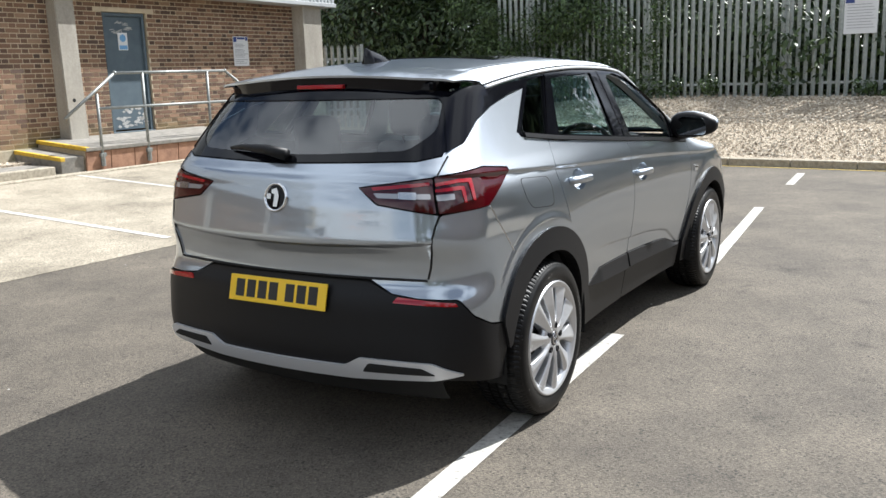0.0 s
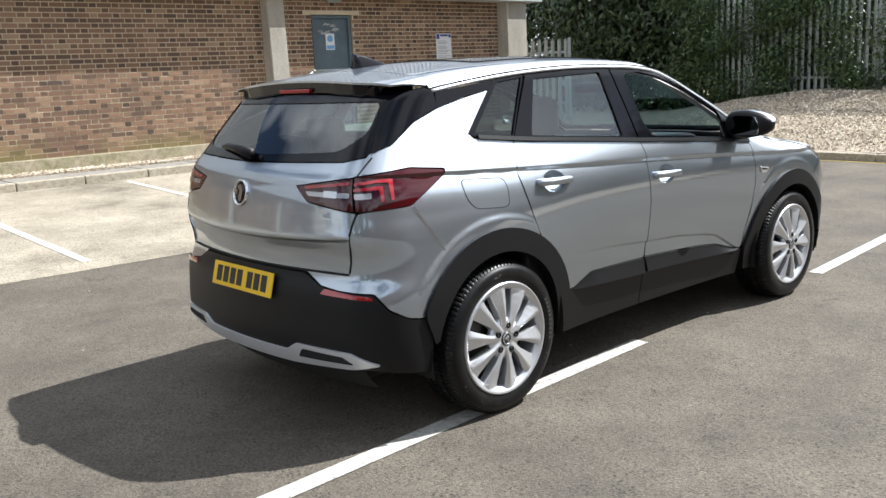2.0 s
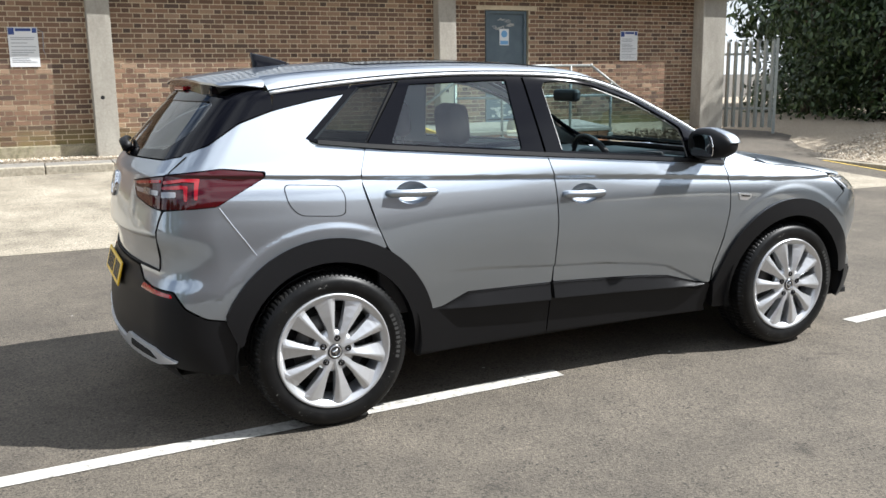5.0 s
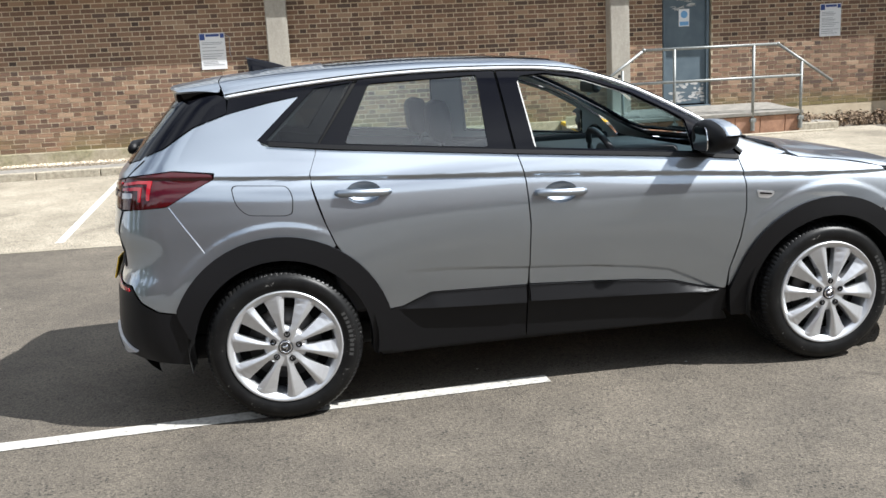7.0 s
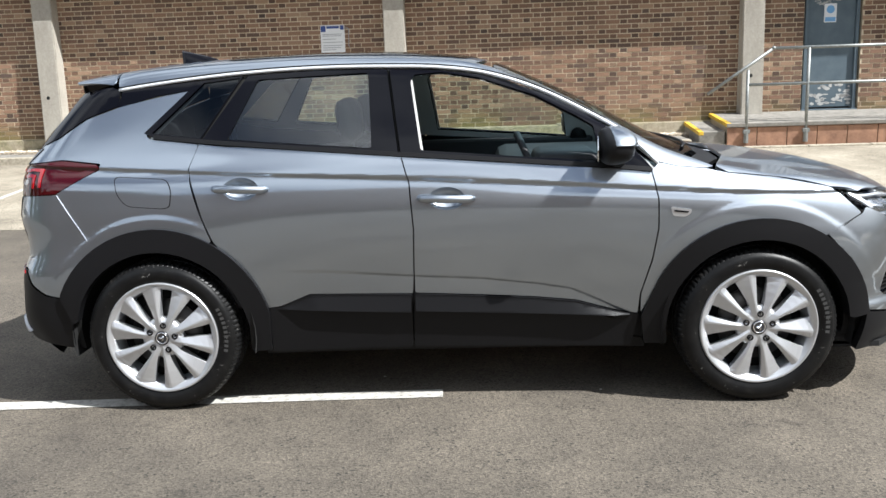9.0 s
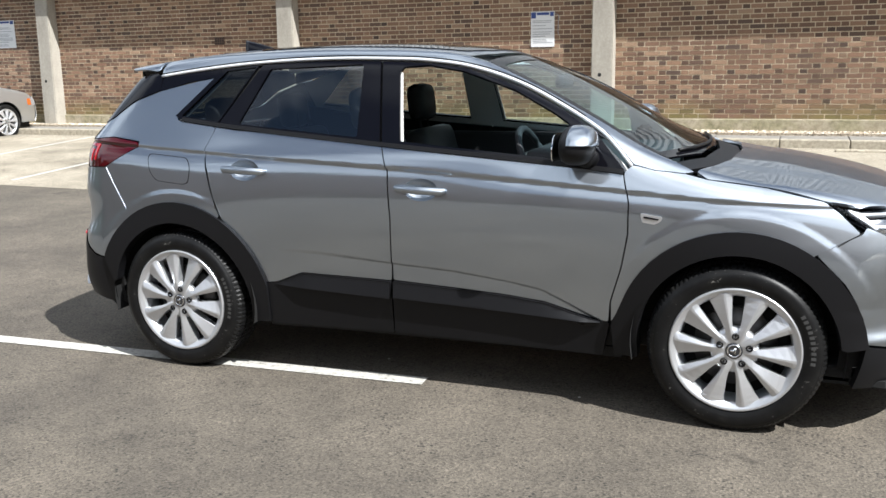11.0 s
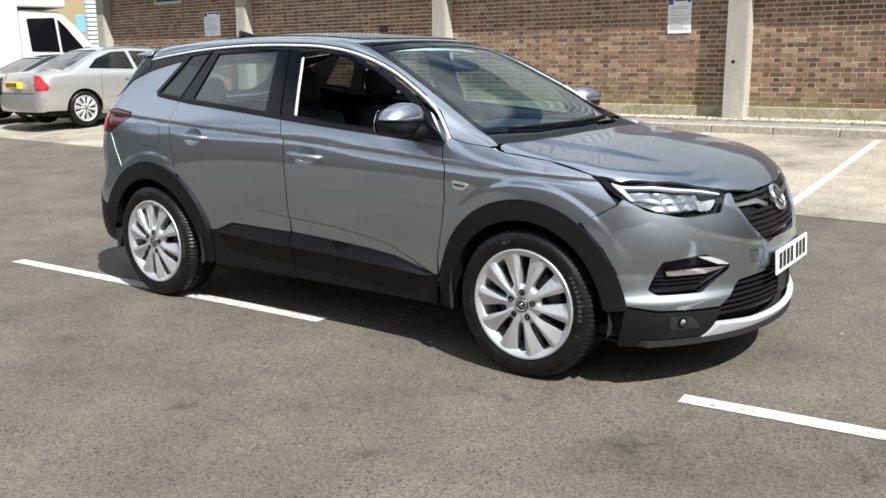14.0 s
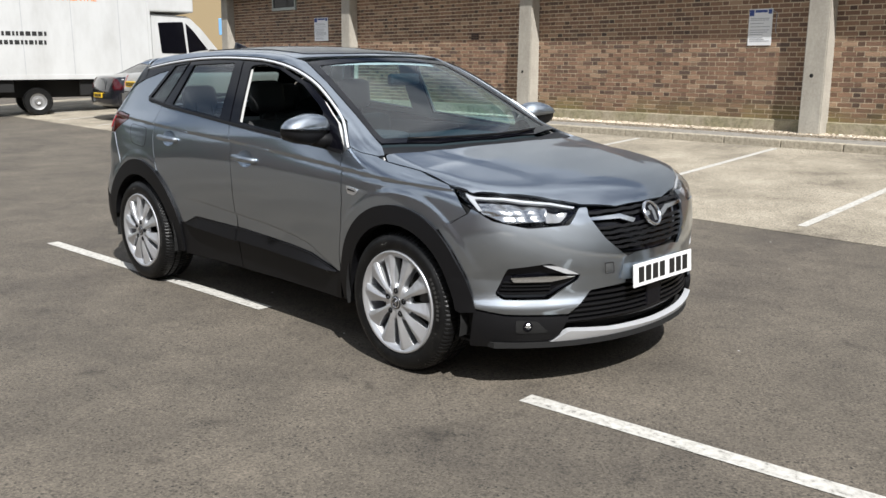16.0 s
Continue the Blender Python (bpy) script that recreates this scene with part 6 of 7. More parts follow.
hr = random.Random(3)
for k in range(9):
    base = BANK @ Vector((6.4 + hr.uniform(-0.3, 1.2), -9.5 + 3.0 * k, 0.8))
    tree = thing("hedge_tree", Matrix.Translation(base), "dense green broadleaf tree behind the fence", "tree", "trees behind the fence")
    b = bmesh.new()
    tube(b, [(0, 0, -0.6), (0.05, 0.1, 1.0), (0.1, -0.05, 2.0), (0, 0, 2.6)], [0.13, 0.11, 0.08, 0.04])
    for q in range(3):
        a = hr.uniform(0, 6.28)
        tube(b, [(0.05, 0, 1.0 + 0.5 * q), (math.cos(a) * 0.7, math.sin(a) * 0.7, 1.6 + 0.5 * q), (math.cos(a) * 1.4, math.sin(a) * 1.4, 2.0 + 0.5 * q)], [0.06, 0.04, 0.02], 6)
    part("trunk", b, BARK, tree)
    spots = [(hr.uniform(-1.0, 1.6), hr.uniform(-1.8, 1.8), -0.3 + (7.2 if k > 4 else 2.4) * q / 21, hr.uniform(0.8, 1.5) if k > 4 else hr.uniform(0.7, 1.1)) for q in range(22)]
    part("crown", foliage("crown", spots, 21000, 0.085, k), LEAF, tree)



# a second, darker line of wood behind
for k in range(6):
    base = BANK @ Vector((11.5 + hr.uniform(-0.5, 1.5), -12 + 6.0 * k, 0.8))
    tree = thing("wood_tree", Matrix.Translation(base), "large dark tree of the wood behind the fence; copies elsewhere are added unseen", "tree", "wood behind the fence")
    b = bmesh.new()
    tube(b, [(0, 0, -0.6), (0.1, 0.1, 3), (0, 0, 7)], [0.3, 0.22, 0.08])
    part("trunk", b, BARK, tree)
    spots = [(hr.uniform(-1.8, 1.8), hr.uniform(-3.2, 3.2), 0.2 + (9 if k > 2 else 4.5) * q / 25, hr.uniform(1.4, 2.3)) for q in range(26)]
    part("crown", foliage("crown", spots, 20000, 0.16, 40 + k), LEAF, tree)


# unseen copies of the tree, added round the yard to darken the car's reflections
for x, y, turn in ((-34, -30, 10), (-34.5, -23, 80), (-33.5, -16, 150), (-34.5, -9, 220), (-34, -2, 290), (-27, -29, 30), (-18, -29.5, 100), (18, -26, 60), (21, -18, 140), (19.5, -10.5, 200)):
    copy_thing(tree, pose(x, y, -0.1, 0, 0, turn))

# ---- door, signs and vent of the building ----
def wall_part(name, pairs, mat, parent, bevel=0.0, label=""):
    return part(name, boxes(*pairs, bevel=bevel), mat, parent, label)


DX0, DX1, DZ0, DZ1 = 6.63, 7.47, 0.71, 2.68
door = at_wall(thing("door_1", None, "blue-grey painted steel door with scraped paint at its foot", "door", kind="structure"))
wall_part("door_leaf", [((DX0 + 0.05, 0.075, DZ0 + 0.03), (DX1 - 0.05, 0.12, DZ1 - 0.05))], DOORPAINT, door, 0.006)
wall_part("door_frame", [((DX0, 0.03, DZ0), (DX0 + 0.05, 0.14, DZ1)), ((DX1 - 0.05, 0.03, DZ0), (DX1, 0.14, DZ1)), ((DX0 + 0.05, 0.03, DZ1 - 0.05), (DX1 - 0.05, 0.14, DZ1))], DOORPAINT, door, 0.004)
wall_part("threshold", [((DX0 - 0.02, 0.0, DZ0 - 0.05), (DX1 + 0.02, 0.14, DZ0))], DOORPAINT, door, 0.006)
wall_part("lintel", [((DX0 - 0.2, -0.004, DZ1 + 0.01), (DX1 + 0.2, 0.2, DZ1 + 0.085))], MORTAR, door, 0.004, "pale cement lintel")
wall_part("notice", [((6.93, 0.066, 2.07), (7.12, 0.074, 2.36))], WHITESIGN, door, 0.0, "white notice with a blue round symbol")
b = bmesh.new()
lathe(b, [(0.0, 0.063), (0.062, 0.063), (0.062, 0.066)], 20)
o = part("notice_disc", b, SKYPRINT, door)
o.location = (7.025, 0, 2.27)
wall_part("notice_band", [((6.945, 0.062, 2.085), (7.105, 0.066, 2.15))], SKYPRINT, door)
r2 = random.Random(8)
b = bmesh.new()
for cx, cz in ((6.98, 2.50), (7.14, 2.44), (6.86, 2.37)):
    for q in range(9):
        a = Vector((cx + r2.uniform(-0.10, 0.10), 0.072, cz + r2.uniform(-0.035, 0.035)))
        tube(b, [a, a + Vector((r2.uniform(0.03, 0.09), 0, r2.uniform(-0.01, 0.03))), a + Vector((r2.uniform(0.05, 0.12), 0, r2.uniform(-0.03, 0.02)))], 0.006, 5)
part("scrawl", b, SCRATCH, door, "pale scrawled marks")
b = bmesh.new()
for q in range(46):
    cx, cz = r2.uniform(DX0 + 0.10, DX1 - 0.10), DZ0 + 0.08 + 0.30 * r2.random() ** 1.5
    w, h = r2.uniform(0.01, 0.06), r2.uniform(0.008, 0.035)
    prism(b, [(cx - w, cz), (cx - w * 0.3, cz + h), (cx + w * 0.7, cz + h * 0.6), (cx + w, cz - h * 0.4), (cx, cz - h)], 0.072, 0.0745)
part("scraped_paint", b, SCRATCH, door, "scraped pale patches")


def notice(x0, x1, z0, z1, lean=0.0, label="white parking notice with a dark blue head"):
    """A white board with a blue head and bars for its lines of small print."""
    t = at_wall(thing("parking_sign", None, label, "sign", "parking notices on the wall"))
    w, h = x1 - x0, z1 - z0
    board = wall_part("board", [((x0, -0.014, z0), (x1, -0.004, z1))], WHITESIGN, t, 0.003)
    wall_part("heading", [((x0 + 0.02 * w, -0.0165, z1 - 0.19 * h), (x0 + 0.22 * w, -0.0145, z1 - 0.02 * h))], BLUESIGN, t)
    wall_part("heading", [((x0 + 0.26 * w, -0.0165, z1 - 0.10 * h), (x0 + 0.78 * w, -0.0145, z1 - 0.03 * h))], BLUESIGN, t)
    wall_part("symbol", [((x0 + 0.82 * w, -0.0165, z1 - 0.14 * h), (x0 + 0.97 * w, -0.0145, z1 - 0.02 * h))], BLUESIGN, t)
    rr = random.Random(int(x0 * 100))
    zz = z1 - 0.27 * h
    while zz > z0 + 0.06 * h:
        wall_part("print_bar", [((x0 + 0.08 * w, -0.0165, zz), (x0 + w * rr.uniform(0.6, 0.92), -0.0145, zz + 0.018 * h))], GREYPRINT, t)
        zz -= h * rr.choice((0.045, 0.06, 0.09))
    return t


notice(-1.16, -0.76, 1.74, 2.31)
notice(9.52, 9.92, 1.78, 2.34)
notice(-13.08, -12.50, 1.98, 2.55)
b = bmesh.new()
tube(b, [(-0.76, -0.01, 2.28), (-0.69, -0.012, 2.24), (-0.70, -0.012, 1.98), (-0.68, -0.012, 1.92)], 0.006, 5)
at_wall(tagged(part("loose_cable", b, GREYPRINT), "short loose cable hanging beside the sign", "cable"))
vent = at_wall(thing("air_brick", None, "terracotta air brick vent in the wall", "vent"))
wall_part("vent_body", [((-7.45, -0.012, 1.92), (-7.23, 0.0, 2.07))], BRICKPART, vent, 0.004)
for i in range(3):
    for j in range(4):
        wall_part("vent_hole", [((-7.43 + 0.052 * j, -0.0145, 1.94 + 0.042 * i), (-7.395 + 0.052 * j, -0.0125, 1.965 + 0.042 * i))], DARK, vent)
win = at_wall(thing("window_1", None, "small grey-framed window high in the brick wall", "window", kind="structure"))
wall_part("window_frame", [((-14.95, -0.05, 2.79), (-13.85, -0.005, 2.86)), ((-14.95, -0.045, 2.86), (-14.89, -0.005, 3.20)), ((-13.91, -0.045, 2.86), (-13.85, -0.005, 3.20))], GALV, win, 0.004)
wall_part("pane", [((-14.89, -0.02, 2.86), (-13.91, -0.008, 3.20))], GLOSSBLACK, win)
wall_part("bulkhead_lamp_base", [((6.93, -0.09, 2.90), (7.22, 0.0, 3.0))], GALV, door, 0.01)

# ---- raised landing with steps and handrail ----
PLAT_Z = 0.60
FALL = WALL @ Matrix.Translation((0, -1.2, 0.6)) @ pose(0, 0, 0, 4.5, 0, 0) @ Matrix.Translation((0, 1.2, -0.6))
landing = (thing("landing", FALL, "raised concrete landing with brick sides at the door", "landing"))
wall_part("landing_slab", [((5.15, -1.22, PLAT_Z - 0.06), (8.55, -0.005, PLAT_Z))], FLAG, landing, 0.008)
REDBRICK = material("sandy_red_block", (0.38, 0.2, 0.13), 0.9)
put(REDBRICK, "Base Color", ramp(REDBRICK, noise_tex(REDBRICK, 6, 6, 0.7), [(0.3, (0.22, 0.12, 0.08)), (0.65, (0.42, 0.24, 0.155))]))
wall_part("landing_core", [((5.18, -1.17, 0.1), (8.50, -0.01, PLAT_Z - 0.065))], MORTAR, landing)
x = 5.17
while x < 8.5:
    w = min(0.44, 8.52 - x)
    wall_part("block", [((x, -1.195, 0.12), (x + w - 0.012, -1.16, PLAT_Z - 0.068))], REDBRICK, landing, 0.006)
    x += 0.44
steps = thing("steps", FALL, "two concrete steps with worn yellow painted edges", "steps")
wall_part("step", [((4.76, -1.16, 0.1), (5.145, -0.02, 0.475))], FLAG, steps, 0.01)
for x0, z1 in ((5.15, PLAT_Z), (4.76, 0.475)):
    wall_part("nosing", [((x0 - 0.010, -1.215 if x0 > 5 else -1.165, z1 - 0.05), (x0 + 0.065, -0.02, z1 + 0.005))], YELLOWEDGE, steps, 0.004, "worn yellow painted edge")
rail = at_wall(thing("handrail", None, "galvanised tubular steel handrail round the landing", "handrail"))
RY = -1.20
for x in (5.44, 6.31, 7.66, 8.50):
    top = 1.68 if 5.6 < x < 8.3 else 1.38
    b = bmesh.new()
    tube(b, [(x, RY, 0.30), (x, RY, top)], 0.024, 10)
    post = part("rail_post", b, RAILSTEEL, rail, "", True)
    b = bmesh.new()
    tube(b, [(x, RY, 0.30), (x, RY, 0.48)], 0.036, 10)
    box(b, (x - 0.05, RY - 0.03, 0.44), (x + 0.05, RY + 0.05, 0.50), 0.005)
    part("post_socket", b, RAILSTEEL, post)
for z0, a, c in ((1.68, 5.80, 8.08), (1.16, 5.44, 8.50)):
    b = bmesh.new()
    tube(b, [(a, RY, z0), (c, RY, z0)], 0.024, 10)
    part("rail_bar", b, RAILSTEEL, rail, "", True)
for pts in ([(5.80, RY, 1.68), (4.86, RY, 1.04)], [(8.08, RY, 1.68), (9.05, RY, 1.04)]):
    b = bmesh.new()
    tube(b, pts, 0.024, 10)
    part("rail_bar", b, RAILSTEEL, rail, "", True)
for x in (5.80, 8.08):
    b = bmesh.new()
    bmesh.ops.create_icosphere(b, subdivisions=2, radius=0.034, matrix=Matrix.Translation((x, RY, 1.68)))
    part("rail_joint", b, RAILSTEEL, rail, "", True)

# ---- gravel stones, ivy, fence sign ----
r3 = random.Random(12)
gv, gf = [], []
inv = BANK.inverted()
for k in range(26000):
    u, v = 0.2 + 4.6 * r3.random(), -6.5 + 13.5 * r3.random()
    s = r3.uniform(0.012, 0.034)
    zc = bank_z(u) * float(np.interp(v, [5.5, 9.5], [1, 0.42])) + 0.03 * noise.noise((u, v, 0)) + s * 0.3
    a = r3.uniform(0, 6.28)
    n = len(gv)
    for dx, dy, dz in ((1, 0, 0), (-0.3, 0.8, 0), (-0.8, -0.6, 0), (0.1, 0.0, 0.75)):
        gv.append((u + s * (dx * math.cos(a) - dy * math.sin(a)), v + s * (dx * math.sin(a) + dy * math.cos(a)), zc + s * dz))
    gf += [(n, n + 1, n + 3), (n + 1, n + 2, n + 3), (n + 2, n, n + 3)]
me = bpy.data.meshes.new("gravel")
me.from_pydata(gv, [], gf)
o = tagged(part("gravel", me, GRAVEL), "loose pale flint gravel", "gravel", kind="stuff")
o.matrix_world = BANK
gv, gf = [], []
for k in range(5200):
    x, y, s = X0 + (5.4 - X0) * r3.random(), -0.42 + 0.40 * r3.random() ** 0.8, r3.uniform(0.012, 0.032)
    a, n = r3.uniform(0, 6.28), len(gv)
    for dx, dy, dz in ((1, 0, 0), (-0.3, 0.8, 0), (-0.8, -0.6, 0), (0.1, 0.0, 0.8)):
        gv.append((x + s * (dx * math.cos(a) - dy * math.sin(a)), y + s * (dx * math.sin(a) + dy * math.cos(a)), 0.398 + s * dz))
    gf += [(n, n + 1, n + 3), (n + 1, n + 2, n + 3), (n + 2, n, n + 3)]
me = bpy.data.meshes.new("wall_gravel")
me.from_pydata(gv, [], gf)
at_wall(tagged(part("wall_gravel", me, GRAVEL), "loose pale stones along the foot of the wall", "gravel", kind="stuff"))
IVY = material("ivy_leaves", (0.05, 0.09, 0.03), 0.45)
put(IVY, "Base Color", ramp(IVY, chance(IVY), [(0.0, (0.018, 0.036, 0.010)), (0.5, (0.045, 0.08, 0.02)), (1.0, (0.10, 0.16, 0.045))]))
spots = [(4.4 + r3.uniform(-0.15, 0.3), 4.2 + 4.6 * r3.random(), 0.9 + 2.6 * r3.random() ** 1.2, r3.uniform(0.25, 0.55)) for _ in range(60)]
spots += [(4.5 + r3.uniform(-0.1, 0.2), 3.75 + r3.uniform(-0.1, 0.25), 0.9 + 0.25 * k, 0.26) for k in range(11)]
spots += [(4.5 + r3.uniform(-0.2, 0.1), -4 + 8.5 * r3.random(), 0.9 + 0.25 * r3.random(), r3.uniform(0.10, 0.24)) for _ in range(26)]
o = tagged(part("ivy", foliage("ivy", spots, 26000, 0.042, 77, IVY), None), "dark green ivy climbing over the fence", "ivy", kind="stuff")
o.matrix_world = BANK
LITTER = material("dead_leaves", (0.16, 0.10, 0.06), 0.8)
put(LITTER, "Base Color", ramp(LITTER, chance(LITTER), [(0.0, (0.07, 0.045, 0.03)), (0.5, (0.17, 0.115, 0.07)), (1.0, (0.34, 0.25, 0.16))]))
spots = [(8.75 + 2.6 * r3.random(), -1.0 + 0.95 * r3.random(), 0.26 + 0.05 * r3.random(), r3.uniform(0.08, 0.2)) for _ in range(70)]
o = tagged(part("leaf_litter", foliage("leaf_litter", spots, 9000, 0.035, 31, LITTER), None), "drift of dead brown leaves beside the landing", "leaves", kind="stuff")
o.matrix_world = WALL
fs = thing("fence_sign", BANK @ pose(4.55, -0.12, 0.05), "white parking notice with a blue head fixed to the fence", "sign")
part("board", boxes(((-0.02, -0.30, 1.95), (-0.005, 0.27, 2.75)), bevel=0.004), WHITESIGN, fs)
part("heading", boxes(((-0.024, 0.10, 2.50), (-0.021, 0.25, 2.72))), BLUESIGN, fs)
for k in range(9):
    part("print_bar", boxes(((-0.024, -0.26 + 0.03 * (k % 3), 2.05 + 0.052 * k), (-0.021, 0.22, 2.06 + 0.052 * k))), GREYPRINT, fs)


# ---- other vehicles ----
SAL_TOP = ((-2.32, -2.2, -1.9, -1.62, -1.2, -0.75, -0.3, 0.2, 0.55, 0.95, 1.25, 1.45, 1.9, 2.2, 2.35),
           (0.90, 0.955, 0.995, 1.03, 1.21, 1.385, 1.43, 1.425, 1.37, 1.17, 1.0, 0.955, 0.87, 0.77, 0.62))


def saloon_form(p):
    x, y, z = p[:, 0], np.abs(p[:, 1]), p[:, 2]
    w = hermite((0.15, 0.35, 0.6, 0.8, 0.95, 1.05, 1.42), (0.80, 0.875, 0.90, 0.89, 0.86, 0.80, 0.58), z)
    side = y - w + 0.020 * (x / 1.5) ** 2 + 0.012 * np.abs(x / 2.0) ** 6
    rear = -x + hermite((0.15, 0.3, 0.55, 0.75, 0.95), (-2.18, -2.28, -2.30, -2.27, -2.20), z) + 0.16 * y * y
    nose = x - hermite((0.15, 0.3, 0.55, 0.7, 0.9), (2.18, 2.27, 2.28, 2.24, 2.05), z) + 0.22 * y * y
    top = z - hermite(*SAL_TOP, x) + 0.06 * y * y
    return smax(smax(smax(side, rear, 0.16), nose, 0.16), top, 0.07)


AMBER = material("amber_lens", (0.5, 0.12, 0.02), 0.1, 0, 1.0)


def saloon(name, m, label, paint, red=REDLENS, plate=0.70):
    """A four-door saloon; x forward."""
    c = thing(name, m, label, "car")
    f = dict(body=saloon_form)
    A, B = -1.36, 1.36
    low = [(-2.18, 0.42), (-2.16, 0.30), *arc(A, 0.32, 0.36, 184, -6, 12), *arc(B, 0.32, 0.36, 186, -4, 12), (2.05, 0.30), (2.05, 0.62), (1.9, 0.80), (1.5, 0.90), (1.25, 0.945), (0.9, 0.955), (-1.2, 0.995), (-1.7, 0.985), (-2.10, 0.945), (-2.18, 0.90)]
    panel("body_side", "side", low, paint, c, (0.06, 0.03), both=True, **f)
    panel("boot_end", "rear", rounded([(-0.80, 0.30), (0.80, 0.30), (0.80, 0.91), (0, 0.96), (-0.80, 0.91)], 0.03), paint, c, 0.05, -0.003, **f)
    panel("front_end", "nose", rounded([(-0.78, 0.28), (0.78, 0.28), (0.76, 0.75), (-0.76, 0.75)], 0.03), paint, c, 0.05, -0.001, **f)
    panel("boot_lid", "top", [(-2.20, -0.70), (-1.62, -0.76), (-1.60, 0), (-1.62, 0.76), (-2.20, 0.70), (-2.26, 0)], paint, c, 0.06, **f)
    panel("bonnet", "top", [(1.30, -0.74), (1.42, 0), (1.30, 0.74), (2.15, 0.66), (2.25, 0), (2.15, -0.66)], paint, c, 0.06, **f)
    panel("roof", "top", [(-0.80, -0.56), (0.50, -0.56), (0.55, 0), (0.50, 0.56), (-0.80, 0.56), (-0.84, 0)], paint, c, 0.06, **f)
    panel("rear_window", "top", [(-1.56, -0.62), (-0.86, -0.52), (-0.88, 0), (-0.86, 0.52), (-1.56, 0.62), (-1.60, 0)], PRIVACY, c, 0.06, -0.004, **f)
    panel("windscreen", "top", [(0.58, -0.54), (1.22, -0.64), (1.34, 0), (1.22, 0.64), (0.58, 0.54), (0.63, 0)], GLASS, c, 0.06, -0.004, **f)
    wins = [rounded([(-1.20, 1.03), (-0.98, 1.20), (-0.62, 1.320), (-0.30, 1.335), (-0.24, 1.0)], 0.04), rounded([(-0.17, 1.0), (-0.23, 1.345), (0.20, 1.325), (0.55, 1.20), (0.98, 0.975)], 0.03)]
    frame = [(-1.64, 0.985), (-1.2, 1.0), (0.9, 0.96), (1.28, 0.95), (0.60, 1.30), (0.30, 1.375), (-0.3, 1.39), (-0.80, 1.345), (-1.25, 1.14)]
    panel("side_frame", "side", frame, paint, c, 0.05, both=True, holes=wins, **f)
    panel("rear_pillar", "top", [(-1.66, -0.62), (-0.80, -0.50), (-0.74, -0.61), (-1.25, -0.715), (-1.64, -0.80)], paint, c, 0.04, 0.003, 0.006, both=True, **f)
    for w in wins:
        panel("side_window", "side", w, PRIVACY, c, 0.08, -0.01, 0, both=True, **f)
    for x0, x1 in ((-0.20, -0.17), (0.93, 0.90), (-1.03, -0.98)):
        panel("door_gap", "side", [(x0, 0.36), (x0 + 0.008, 0.36), (x1 + 0.008, 0.96), (x1, 0.96)], DARK, c, 0.06, 0.001, 0, both=True, **f)
    panel("rubbing_strip", "side", rounded([(-0.96, 0.52), (0.90, 0.50), (0.90, 0.545), (-0.96, 0.565)], 0.01), paint, c, 0.06, 0.012, 0.014, both=True, **f)
    panel("sill", "side", [(-1.0, 0.20), (1.0, 0.20), (1.0, 0.30), (-1.0, 0.30)], paint, c, 0.08, -0.02, 0.03, both=True, **f)
    for x, z in ((-0.42, 0.83), (0.66, 0.82)):
        panel("door_handle", "side", rounded([(x - 0.09, z), (x + 0.09, z - 0.005), (x + 0.09, z + 0.02), (x - 0.09, z + 0.025)], 0.01), paint, c, 0.03, 0.03, 0.03, both=True, **f)
    for s in (1, -1):
        panel("tail_lamp", "rear_corner", rounded(seen("rear_corner", (-2.25, -0.68, 0.93), (-2.14, -0.77, 0.90), (-2.02, -0.85, 0.72), (-2.08, -0.86, 0.66), (-2.25, -0.72, 0.66)), 0.02), red, c, 0.03, 0.006, 0.01, "red tail lamp", sides=(s,), **f)
        panel("headlamp", "nose_corner", rounded(seen("nose_corner", (2.2, -0.55, 0.70), (1.95, -0.82, 0.74), (1.95, -0.85, 0.60), (2.22, -0.60, 0.56)), 0.02), CLEARLENS, c, 0.03, 0.004, 0.01, sides=(s,), **f)
        panel("side_light", "nose_corner", rounded(seen("nose_corner", (1.93, -0.84, 0.72), (1.86, -0.86, 0.71), (1.88, -0.87, 0.60), (1.95, -0.85, 0.60)), 0.01), AMBER, c, 0.03, 0.004, 0.01, sides=(s,), **f)
        for x in (A, B):
            wheel(c, pose(x, -0.87 * s, 0.318, 0, 20 * x, 0 if s > 0 else 180), 0.9)
            b = bmesh.new()
            lathe(b, [(0.365, -s * 0.84), (0.365, -s * 0.5), (0, -s * 0.5)], 16, "y", radians(-8), radians(188))
            part("wheel_housing", b, DARK, c).location = (x, 0, 0.32)
        b = bmesh.new()
        box(b, (0.72, -s * 0.98, 0.98), (0.84, -s * 0.82, 1.10), 0.03)
        part("door_mirror", b, paint, c, "", True)
    panel("rear_bumper", "rear", rounded([(-0.80, 0.30), (0.80, 0.30), (0.81, 0.56), (0, 0.58), (-0.81, 0.56)], 0.03), paint, c, 0.05, 0.040, 0.05, **f)
    panel("boot_gap", "rear", [(-0.62, 0.60), (0.62, 0.60), (0.62, 0.612), (-0.62, 0.612)], DARK, c, 0.06, 0.002, 0, **f)
    panel("plate_recess", "rear", rounded([(-0.32, 0.66), (0.32, 0.66), (0.30, 0.86), (-0.30, 0.86)], 0.02), paint, c, 0.05, 0.006, 0.006, **f)
    pl = part("number_plate", boxes(((-2.345, -0.26, plate), (-2.25, 0.26, plate + 0.11)), bevel=0.003), YELLOWPLATE, c, "yellow rear number plate with dark bars")
    for k in range(7):
        part("plate_bar", boxes(((-2.348, -0.22 + 0.064 * k, plate + 0.02), (-2.343, -0.175 + 0.064 * k, plate + 0.09))), INK, pl)
